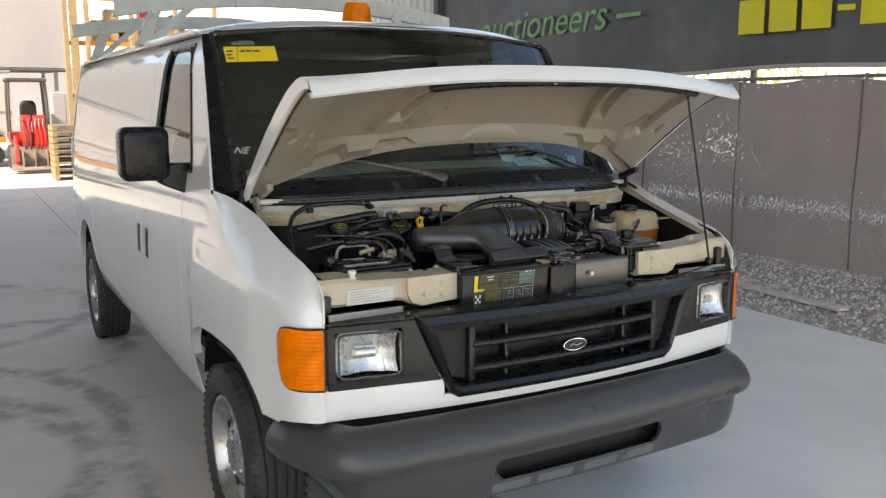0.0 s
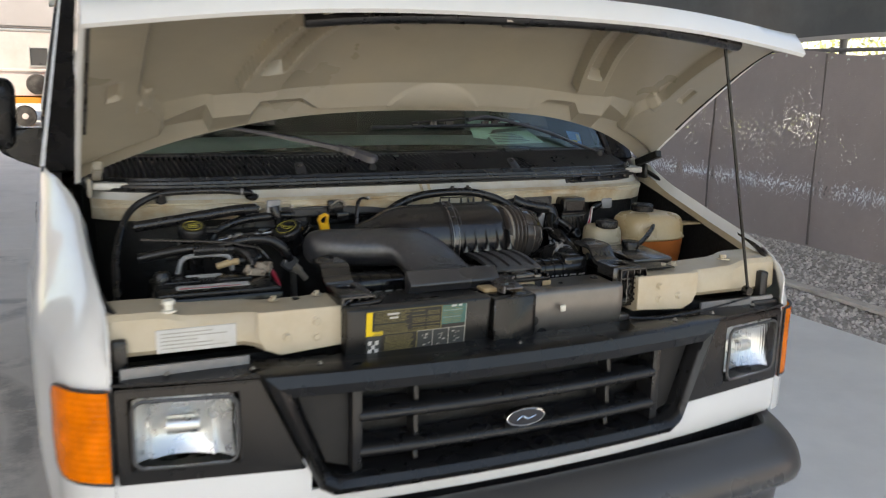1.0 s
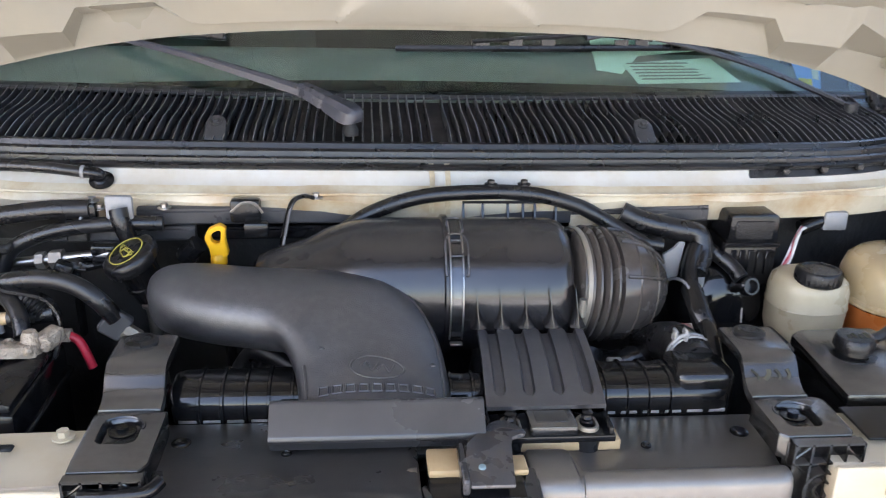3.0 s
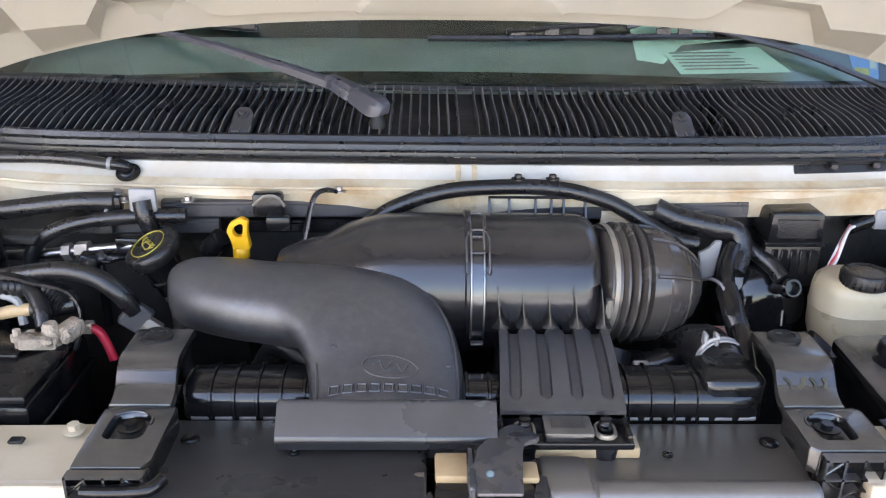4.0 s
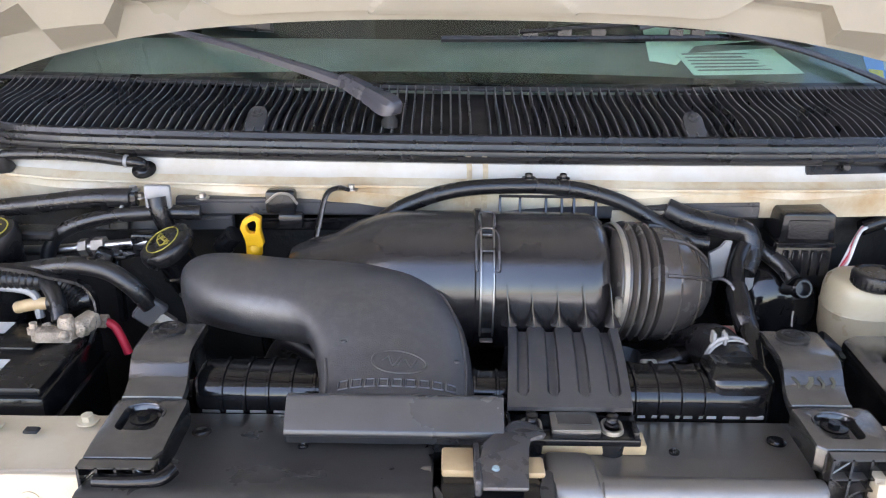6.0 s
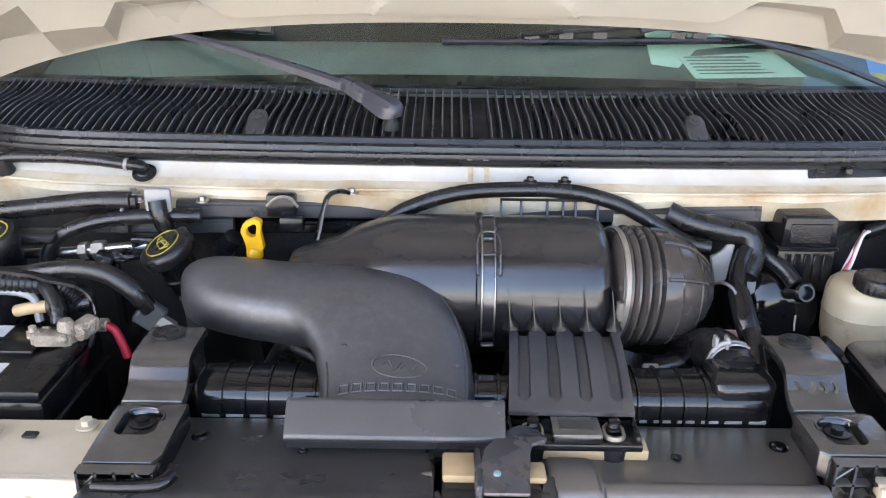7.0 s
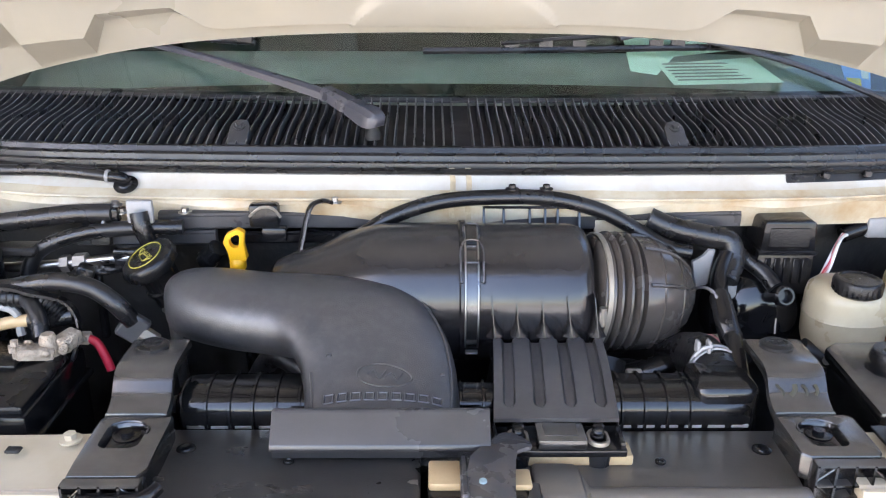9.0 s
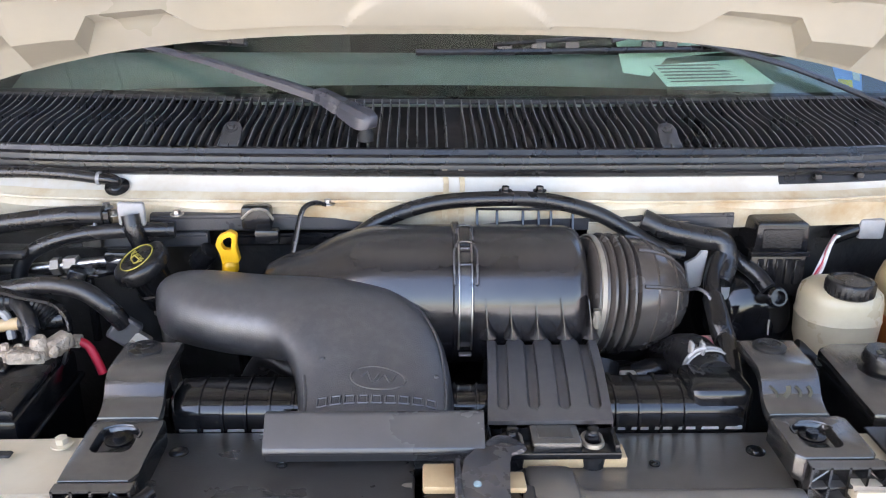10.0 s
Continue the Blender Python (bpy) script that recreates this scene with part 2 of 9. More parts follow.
M["banner_green"] = material("banner_green", (0.17, 0.42, 0.16), 0.5, vary=0.08, scale=3)
M["banner_yellow"] = material("banner_yellow", (0.72, 0.66, 0.02), 0.5, vary=0.05, scale=3)
M["siding"] = material("siding", (0.66, 0.645, 0.60), 0.5, vary=0.06, scale=2, dirt=(0.45, 0.42, 0.38), dirt_amount=0.3, dirt_scale=2)
M["steel_beam"] = material("steel_beam", (0.06, 0.055, 0.055), 0.55, vary=0.15, scale=5)
M["roof_sheet"] = material("roof_sheet", (0.33, 0.325, 0.30), 0.55, vary=0.05, scale=2)
# dark tone for the fabric seams, with the post shadows put into it
M["fence_seam"] = material("fence_seam", (0.14, 0.118, 0.115), 0.8, vary=0.15, scale=8)
M["far_wall"] = material("far_wall", (0.42, 0.385, 0.38), 0.7, vary=0.10, scale=0.5)
M["trailer_skin"] = material("trailer_skin", (0.56, 0.51, 0.49), 0.5, vary=0.08, scale=1.2, dirt=(0.42, 0.33, 0.29), dirt_amount=0.3, dirt_scale=2)
M["yard_wall"] = material("yard_wall", (0.20, 0.18, 0.178), 0.7, vary=0.08, scale=0.5)
M["rack_paint"] = material("rack_paint", (0.46, 0.47, 0.44), 0.45, vary=0.1, scale=12, dirt=(0.3, 0.27, 0.22), dirt_amount=0.4, dirt_scale=10)
M["tarp_white"] = material("tarp_white", (0.40, 0.37, 0.36), 0.7, vary=0.05, scale=0.6)
M["machine_red"] = material("machine_red", (0.62, 0.035, 0.025), 0.4, vary=0.12, scale=6)
M["machine_dark"] = material("machine_dark", (0.09, 0.075, 0.065), 0.6, vary=0.2, scale=6)
M["bucket_steel"] = material("bucket_steel", (0.30, 0.25, 0.20), 0.5, metal=0.3, vary=0.25, scale=6, dirt=(0.4, 0.33, 0.26), dirt_amount=0.5, dirt_scale=5)
M["machine_orange"] = material("machine_orange", (0.60, 0.24, 0.02), 0.5, vary=0.1, scale=5)
M["wood"] = material("wood", (0.36, 0.255, 0.13), 0.75, vary=0.2, scale=12, bump=0.2, bump_scale=60)
M["leaf"] = material("leaf", (0.60, 0.63, 0.26), 0.6, vary=0.25, scale=5, island=0.35)
M["cabin"] = material("cabin", (0.014, 0.0135, 0.013), 0.75, vary=0.2, scale=6)
M["cabin_trim"] = material("cabin_trim", (0.07, 0.07, 0.062), 0.7, vary=0.12, scale=8)
M["seat_cloth"] = material("seat_cloth", (0.035, 0.036, 0.032), 0.9, vary=0.15, scale=12, bump=0.2, bump_scale=300)
M["dash"] = material("dash", (0.33, 0.352, 0.322), 0.6, vary=0.15, scale=10, bump=0.15, bump_scale=300)
M["frit"] = material("frit", (0.006, 0.006, 0.007), 0.25, vary=0.2, scale=12, spec=0.25)
M["valance_pad"] = material("valance_pad", (0.13, 0.137, 0.145), 0.35, vary=0.12, scale=12)
M["mark_white"] = material("mark_white", (0.72, 0.75, 0.74), 0.5, vary=0.1, scale=30)


def add_tyre_marks(m):
    """Scrubbed rings of dark rubber left by turning wheels on the slab."""
    t, ln = m.node_tree.nodes, m.node_tree.links
    b = t["Principled BSDF"]
    base = b.inputs["Base Color"].links[0].from_socket
    geo = t.new("ShaderNodeNewGeometry")

    def node(op, a, bb):
        n = t.new("ShaderNodeMath")
        n.operation = op
        for k, v in enumerate((a, bb)):
            if isinstance(v, (int, float)):
                n.inputs[k].default_value = v
            else:
                ln.new(v, n.inputs[k])
        return n.outputs[0]

    total = None
    for cx, cy, r, w in ((-2.6, 2.2, 1.25, 0.11), (-2.9, 2.5, 1.75, 0.10), (-1.5, 4.3, 0.75, 0.12), (-2.2, 5.6, 1.3, 0.12), (-3.4, 1.4, 2.2, 0.10)):
        vd = t.new("ShaderNodeVectorMath")
        vd.operation = "DISTANCE"
        ln.new(geo.outputs["Position"], vd.inputs[0])
        vd.inputs[1].default_value = (cx, cy, 0)
        near = node("SUBTRACT", 1.0, node("DIVIDE", node("ABSOLUTE", node("SUBTRACT", vd.outputs["Value"], r), 0.0), w))
        near = node("MAXIMUM", near, 0.0)
        total = near if total is None else node("MAXIMUM", total, near)
    n = t.new("ShaderNodeTexNoise")
    n.inputs["Scale"].default_value, n.inputs["Detail"].default_value, n.inputs["Roughness"].default_value = 2.2, 8.0, 0.7
    ln.new(geo.outputs["Position"], n.inputs["Vector"])
    patch = node("MAXIMUM", node("MULTIPLY", node("SUBTRACT", n.outputs[0], 0.42), 5.0), 0.0)
    fac = node("MINIMUM", node("MULTIPLY", node("POWER", total, 0.6), patch), 0.6)
    mx = t.new("ShaderNodeMix")
    mx.data_type = "RGBA"
    ln.new(fac, mx.inputs[0])
    ln.new(base, mx.inputs[6])
    mx.inputs[7].default_value = (0.17, 0.155, 0.142, 1)
    ln.new(mx.outputs[2], b.inputs["Base Color"])


add_tyre_marks(M["concrete"])


def glass_material(name, tint, rough=0.0, ior=1.45):
    m = bpy.data.materials.new(name)
    m.use_nodes = True
    b = m.node_tree.nodes["Principled BSDF"]
    b.inputs["Base Color"].default_value = (*tint, 1)
    b.inputs["Roughness"].default_value = rough
    b.inputs["IOR"].default_value = ior
    b.inputs["Transmission Weight"].default_value = 1.0
    return m


M["windshield_glass"] = glass_material("windshield_glass", (0.68, 0.82, 0.75))
M["side_glass"] = glass_material("side_glass", (0.30, 0.34, 0.33))
M["lens_glass"] = glass_material("lens_glass", (0.97, 0.98, 0.98), 0.12, 1.18)


# ---------------------------------------------------------------- geometry helpers
def finish(bm, name, mat, smooth=True, angle=38):
    me = bpy.data.meshes.new(name)
    bmesh.ops.remove_doubles(bm, verts=bm.verts, dist=1e-5)
    bmesh.ops.recalc_face_normals(bm, faces=bm.faces)
    bm.to_mesh(me)
    bm.free()
    for k in (mat if isinstance(mat, (list, tuple)) else [mat]):
        me.materials.append(M[k])
    if smooth:
        me.shade_smooth()
        me.set_sharp_from_angle(angle=radians(angle))
    return me


def part(name, bm, mat, parent=None, label="", smooth=True, angle=38):
    """Link a bmesh as one mesh object under a thing or a part."""
    ob = new(name, finish(bm, name, mat, smooth, angle))
    ob.parent = parent
    if label:
        ob["label"] = label
    return ob


def thing(name, label, category, group="", kind="", at=(0, 0, 0)):
    ob = new(name)
    ob.location = at
    ob.empty_display_size = 0.1
    return tagged(ob, label, category, group, kind)


def B():
    return bmesh.new()


def box(bm, x0, x1, y0, y1, z0, z1, bevel=0.0, seg=2, m=None):
    vs = [bm.verts.new((x, y, z)) for x in (x0, x1) for y in (y0, y1) for z in (z0, z1)]
    fs = [bm.faces.new([vs[i] for i in q]) for q in ((0, 1, 3, 2), (4, 6, 7, 5), (0, 4, 5, 1), (2, 3, 7, 6), (0, 2, 6, 4), (1, 5, 7, 3))]
    if m:
        bmesh.ops.transform(bm, matrix=m, verts=vs)
    if bevel:
        es = list({e for f in fs for e in f.edges})
        bmesh.ops.bevel(bm, geom=es, offset=bevel, segments=seg, affect="EDGES", profile=0.5, clamp_overlap=True)
    return bm


def prism(bm, pts, to3, d0, d1, bevel=0.0, seg=2):
    """Extrude the 2D outline pts between the depths d0 and d1; to3(u, v, d) gives the place."""
    a = [bm.verts.new(to3(u, v, d0)) for u, v in pts]
    b = [bm.verts.new(to3(u, v, d1)) for u, v in pts]
    n = len(pts)
    fs = [bm.faces.new(a), bm.faces.new(b[::-1])]
    fs += [bm.faces.new((a[i], b[i], b[(i + 1) % n], a[(i + 1) % n])) for i in range(n)]
    if bevel:
        es = list({e for f in fs for e in f.edges})
        bmesh.ops.bevel(bm, geom=es, offset=bevel, segments=seg, affect="EDGES", profile=0.5, clamp_overlap=True)
    return bm


def loft(bm, rings, closed=True, caps=True):
    vs = [[bm.verts.new(p) for p in r] for r in rings]
    n = len(vs[0])
    for a, b in zip(vs, vs[1:]):
        for i in range(n if closed else n - 1):
            j = (i + 1) % n
            bm.faces.new((a[i], a[j], b[j], b[i]))
    if caps and closed:
        bm.faces.new(vs[0][::-1])
        bm.faces.new(vs[-1])
    return bm


def frame_axes(d):
    d = Vector(d).normalized()
    s = d.cross((0, 0, 1)) if abs(d.z) < 0.95 else d.cross((0, 1, 0))
    s.normalize()
    return d, s, s.cross(d)


def cyl(bm, p0, p1, r0, r1=None, n=24, caps=True):
    r1 = r0 if r1 is None else r1
    p0, p1 = Vector(p0), Vector(p1)
    d, s, u = frame_axes(p1 - p0)
    return loft(bm, [[p + (s * math.cos(2 * math.pi * k / n) + u * math.sin(2 * math.pi * k / n)) * r for k in range(n)] for p, r in ((p0, r0), (p1, r1))], caps=caps)


def lathe(bm, p0, axis, profile, n=32, caps=True):
    """Turn the profile (distance along the axis, radius) about the axis through p0."""
    p0 = Vector(p0)
    d, s, u = frame_axes(axis)
    return loft(bm, [[p0 + d * a + (s * math.cos(2 * math.pi * k / n) + u * math.sin(2 * math.pi * k / n)) * max(r, 1e-4) for k in range(n)] for a, r in profile], caps=caps)


def smooth_path(pts, steps=6):
    p = [Vector(q) for q in pts]
    p = [p[0] * 2 - p[1]] + p + [p[-1] * 2 - p[-2]]
    out = []
    for i in range(1, len(p) - 2):
        for k in range(steps):
            t = k / steps
            a, b, c, d = p[i - 1:i + 3]
            out.append(0.5 * (2 * b + (c - a) * t + (2 * a - 5 * b + 4 * c - d) * t * t + (3 * b - a - 3 * c + d) * t ** 3))
    out.append(p[-2])
    return out


def tube(bm, pts, r, n=12, steps=6, ridge=0.0, flat=1.0):
    path = smooth_path(pts, steps)
    rings, side = [], None
    for i, q in enumerate(path):
        d = (path[min(i + 1, len(path) - 1)] - path[max(i - 1, 0)]).normalized()
        if side is None:
            side = frame_axes(d)[1]
        side = (side - d * side.dot(d)).normalized()
        up = d.cross(side)
        rr = r * (1 + (ridge if i % 2 else 0))
        rings.append([q + (side * math.cos(2 * math.pi * k / n) + up * math.sin(2 * math.pi * k / n) * flat) * rr for k in range(n)])
    return loft(bm, rings)


def sheet(bm, fn, us, vs, thick=0.0):
    """A surface fn(u, v) over the lists us and vs; thick: the depth by which it is backed along its normal."""
    g = [[Vector(fn(u, v)) for v in vs] for u in us]
    nu, nv = len(us), len(vs)
    a = [[bm.verts.new(p) for p in row] for row in g]
    for i in range(nu - 1):
        for j in range(nv - 1):
            bm.faces.new((a[i][j], a[i + 1][j], a[i + 1][j + 1], a[i][j + 1]))
    if thick:
        b = []
        for i in range(nu):
            row = []
            for j in range(nv):
                du = g[min(i + 1, nu - 1)][j] - g[max(i - 1, 0)][j]
                dv = g[i][min(j + 1, nv - 1)] - g[i][max(j - 1, 0)]
                nn = du.cross(dv)
                nn = nn.normalized() if nn.length > 1e-12 else Vector((0, 0, 1))
                row.append(bm.verts.new(g[i][j] - nn * thick))
            b.append(row)
        for i in range(nu - 1):
            for j in range(nv - 1):
                bm.faces.new((b[i][j], b[i][j + 1], b[i + 1][j + 1], b[i + 1][j]))
        for i in range(nu - 1):
            bm.faces.new((a[i][0], b[i][0], b[i + 1][0], a[i + 1][0]))
            bm.faces.new((a[i][-1], a[i + 1][-1], b[i + 1][-1], b[i][-1]))
        for j in range(nv - 1):
            bm.faces.new((a[0][j], a[0][j + 1], b[0][j + 1], b[0][j]))
            bm.faces.new((a[-1][j], b[-1][j], b[-1][j + 1], a[-1][j + 1]))
    return bm


def span(a, b, n):
    return [a + (b - a) * k / (n - 1) for k in range(n)]


def lerp_table(x, table):
    for (a, va), (b, vb) in zip(table, table[1:]):
        if x <= b:
            t = max(0.0, min(1.0, (x - a) / (b - a)))
            return va + (vb - va) * t
    return table[-1][1]


def bump_fn(x, a, b, soft):
    """1 between a and b, falling to 0 over soft on both sides."""
    def s(t):
        t = max(0.0, min(1.0, t))
        return t * t * (3 - 2 * t)
    return s((x - a + soft) / soft) * s((b + soft - x) / soft)


def bolt(name, parent, p, axis=(0, 0, 1), r=0.008, mat="steel", washer=1.7, h=1.0, label=""):
    bm = B()
    lathe(bm, p, axis, [(0, r * washer), (r * 0.3, r * washer), (r * 0.35, r * 1.15)], n=20)
    d = Vector(axis).normalized()
    cyl(bm, Vector(p) + d * r * 0.3, Vector(p) + d * r * (0.3 + h), r, n=6)
    return part(name, bm, mat, parent, label, angle=25)


def text_mesh(name, body, size, m, mat, parent=None, label="", extrude=0.0004, shear=0.0, bold=0.0):
    cu = bpy.data.curves.new(name, "FONT")
    cu.body, cu.size, cu.extrude, cu.shear, cu.offset = body, size, extrude, shear, bold
    tmp = new(name + "_tmp", cu)
    me = bpy.data.meshes.new_from_object(tmp)
    bpy.data.objects.remove(tmp)
    bpy.data.curves.remove(cu)
    me.name = name
    me.transform(m)
    me.materials.clear()
    me.materials.append(M[mat])
    ob = new(name, me)
    ob.parent = parent
    if label:
        ob["label"] = label
    return ob


# ---------------------------------------------------------------- setting
def structure(name, bm, mat, label, category, smooth=False):
    return tagged(part(name, bm, mat, smooth=smooth), label, category, kind="structure")


bm = B()
rr = [0, 8, 16, 30, 60, 120, 300]
prev = None
for r in rr:
    ring = [bm.verts.new((r * math.cos(a) * 1.0 + 0, 6 + r * math.sin(a), -0.05)) for a in [2 * math.pi * k / 32 for k in range(32)]] if r else [bm.verts.new((0, 6, -0.05))]
    if prev:
        for k in range(32):
            if len(prev) == 1:
                bm.faces.new((prev[0], ring[k], ring[(k + 1) % 32]))
            else:
                bm.faces.new((prev[k], ring[k], ring[(k + 1) % 32], prev[(k + 1) % 32]))
    prev = ring
structure("ground", bm, "yard", "pale sunlit dusty yard ground around the covered bay", "ground")

floor = thing("floor", "stained concrete bay floor with saw-cut joints and tyre marks", "floor", kind="structure")
bm = B()
box(bm, -12, 3.99, -8, 21, -0.045, -0.012)
part("joint_bed", bm, "joint", floor, smooth=False)


def slab(x0, x1, y0, y1, mat):
    bm = B()
    box(bm, x0 + 0.006, x1 - 0.006, y0 + 0.006, y1 - 0.006, -0.03, 0.0)
    part("concrete_slab", bm, mat, floor, smooth=False)


for ya, yb in ((-8, -1.52), (-1.52, 2.78), (2.78, 7.05), (7.05, 11.37), (11.37, 15.7), (15.7, 21)):
    for xa, xb in ((-12, -9.1), (-9.1, -4.8), (-4.8, -0.5)):
        slab(xa, xb, ya, yb, "concrete")
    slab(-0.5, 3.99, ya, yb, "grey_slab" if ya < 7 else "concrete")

bm = B()
box(bm, 4.0, 6.9, -8, 13, -0.06, -0.035)
structure("gravel_strip", bm, "gravel_bed", "grey gravel strip between the slab and the fence", "gravel")
bm = B()
rng = random.Random(4)
verts, faces = [], []
for k in range(9000):
    x, y = rng.uniform(4.02, 6.45), rng.uniform(0.4, 9.5)
    if y > 5.5 and rng.random() < 0.5:
        y = rng.uniform(0.4, 5.5)
    s = rng.uniform(0.009, 0.026)
    c = Vector((x, y, -0.035 + s * 0.45))
    q = Euler((rng.random() * 6, rng.random() * 6, rng.random() * 6)).to_matrix()
    i = len(verts)
    for d in ((1, 0, 0), (-1, 0, 0), (0, 1, 0), (0, -1, 0), (0, 0, 1), (0, 0, -1)):
        verts.append(c + q @ Vector((d[0] * s * rng.uniform(0.7, 1.2), d[1] * s * rng.uniform(0.6, 1.0), d[2] * s * 0.7)))
    for a, b, cc in ((0, 2, 4), (2, 1, 4), (1, 3, 4), (3, 0, 4), (2, 0, 5), (1, 2, 5), (3, 1, 5), (0, 3, 5)):
        faces.append((i + a, i + b, i + cc))
me = bpy.data.meshes.new("gravel")
me.from_pydata([tuple(v) for v in verts], [], faces)
me.materials.append(M["stone"])
tagged(new("gravel", me), "loose grey and tan crushed gravel", "gravel", kind="stuff")
bm.free()

bm = B()
box(bm, -0.9, 0.9, -0.06, 0.06, 0, 0.03, 0.004, 1, pose(4.74, 2.95, -0.02, 0, 1, 84))
tagged(part("timber_board", bm, "board"), "weathered pale timber board lying on the gravel", "board")

# fence: posts, rails and woven windscreen that lets specks of sun through
fm = M["fence_mesh"]
t, ln = fm.node_tree.nodes, fm.node_tree.links
geo = t.new("ShaderNodeNewGeometry")
mp = t.new("ShaderNodeMapping")
mp.inputs["Rotation"].default_value = (radians(-28), 0, 0)
mp.inputs["Scale"].default_value = (1, 105, 30)
ln.new(geo.outputs["Position"], mp.inputs["Vector"])
nz = t.new("ShaderNodeTexNoise")
nz.inputs["Scale"].default_value, nz.inputs["Detail"].default_value = 1.0, 1.0
ln.new(mp.outputs[0], nz.inputs["Vector"])
pz = t.new("ShaderNodeTexNoise")
pz.inputs["Scale"].default_value, pz.inputs["Detail"].default_value = 1.3, 2.0
ln.new(geo.outputs["Position"], pz.inputs["Vector"])
sep = t.new("ShaderNodeSeparateXYZ")
ln.new(geo.outputs["Position"], sep.inputs[0])


def calc(op, a, b):
    n = t.new("ShaderNodeMath")
    n.operation = op
    for k, v in enumerate((a, b)):
        if isinstance(v, (int, float)):
            n.inputs[k].default_value = v
        else:
            ln.new(v, n.inputs[k])
    return n.outputs[0]


band = calc("SUBTRACT", 1.0, calc("MULTIPLY", calc("ABSOLUTE", calc("SUBTRACT", sep.outputs[2], 0.60), 0.0), 5.5))
worn = calc("MAXIMUM", calc("MAXIMUM", band, 0.0), calc("MULTIPLY", calc("SUBTRACT", pz.outputs[0], 0.46), 2.0))
limit = calc("SUBTRACT", 0.785, calc("MULTIPLY", worn, 0.25))
hole = calc("GREATER_THAN", nz.outputs[0], limit)
tr = t.new("ShaderNodeBsdfTransparent")
ms = t.new("ShaderNodeMixShader")
ln.new(hole, ms.inputs[0])
ln.new(t["Principled BSDF"].outputs[0], ms.inputs[1])
ln.new(tr.outputs[0], ms.inputs[2])
ln.new(ms.outputs[0], t["Material Output"].inputs[0])

FX = 6.35
fence = thing("fence", "chain fence covered in mauve-brown woven windscreen fabric", "fence", kind="structure")
bm = B()
sheet(bm, lambda u, v: (FX - 0.03 + 0.012 * math.sin(u * 3.1 + v * 2) + 0.006 * math.sin(u * 9), u, v + (0.03 * math.sin(u * 2 * math.pi / 1.58) if v > 1.9 else 0)), span(-6, 14, 140), span(-0.02, 2.0, 14))
part("windscreen_fabric", bm, "fence_mesh", fence)
for k in range(-6, 6):
    y = 3.19 + 1.58 * k
    bm = B()
    cyl(bm, (FX + 0.03, y, -0.05), (FX + 0.03, y, 2.06), 0.024, n=14)
    part("fence_post", bm, "fence_metal", fence)
    bm = B()
    tube(bm, [(FX - 0.036, y, 0.0), (FX - 0.04, y + 0.01, 0.7), (FX - 0.036, y - 0.005, 1.4), (FX - 0.036, y, 1.99)], 0.012, n=8)
    part("fabric_hem", bm, "fence_seam", fence)
bm = B()
cyl(bm, (FX + 0.03, -6, 2.03), (FX + 0.03, 14, 2.03), 0.02, n=12)
part("top_rail", bm, "fence_metal", fence)
for k in range(46):
    bm = B()
    y = 0.5 + 0.2 * k
    lathe(bm, (FX - 0.05, y, 1.955 + 0.03 * math.sin(y * 2 * math.pi / 1.58)), (1, 0, 0), [(0, 0.008), (0.004, 0.014), (0.008, 0.014)], n=10)
    part("eyelet", bm, "aluminium", fence)

# banner above the fence
banner = thing("banner", "dark grey vinyl banner with green and yellow lettering", "banner")
BX = 6.30
bm = B()


def banner_at(u, v):
    return (BX + 0.035 * math.sin(u * 1.1 + 0.7 * v) + 0.02 * math.sin(u * 2.9 - v * 1.7), u, v + (0.02 * math.sin(u * 1.9) if v < 2.3 else 0))


sheet(bm, banner_at, span(-3, 11.85, 120), span(2.125, 4.7, 20), 0.004)
part("banner_sheet", bm, "banner", banner)
bm = B()
sheet(bm, lambda u, v: Vector(banner_at(u, v)) + Vector((-0.008, 0, 0)), span(-3, 11.85, 120), span(2.118, 2.165, 3), 0.004)
part("hem", bm, "tarp_white", banner, "pale hem along the banner's lower edge")
face = Matrix(((0, 0, -1, 0), (-1, 0, 0, 0), (0, 1, 0, 0), (0, 0, 0, 1)))
text_mesh("lettering", "auctioneers", 0.62, Matrix.Translation((BX - 0.065, 10.42, 2.78)) @ face @ Matrix.Diagonal((1.12, 1.0, 1, 1)), "banner_green", banner, "pale green italic lettering", 0.002, shear=0.25)
bm = B()
box(bm, BX - 0.067, BX - 0.063, 6.45, 6.92, 2.905, 2.96)
part("dash", bm, "banner_green", banner, smooth=False)
for k, (y0, w) in enumerate(((10.35, 0.16), (10.0, 0.1), (9.55, 0.4))):
    bm = B()
    box(bm, BX - 0.067, BX - 0.063, y0 - w, y0, 3.53, 4.25)
    part("lettering_bar", bm, "banner_green", banner, "green bar of lettering", smooth=False)
y = 4.78
for k in range(8):
    w = 0.2 if k == 3 else 0.36
    bm = B()
    if k == 3:
        prism(bm, [(y, 2.70), (y - w, 2.69), (y - w, 2.75), (y, 2.76)], lambda u, v, d: (d, u, v), BX - 0.068, BX - 0.062)
    else:
        prism(bm, [(y, 2.54), (y - w, 2.535), (y - w, 2.915), (y, 2.92)], lambda u, v, d: (d, u, v), BX - 0.068, BX - 0.062, 0.0)
    part("digit_bar", bm, "banner_yellow", banner, "yellow bar standing for a digit", smooth=False)
    y -= w + 0.07

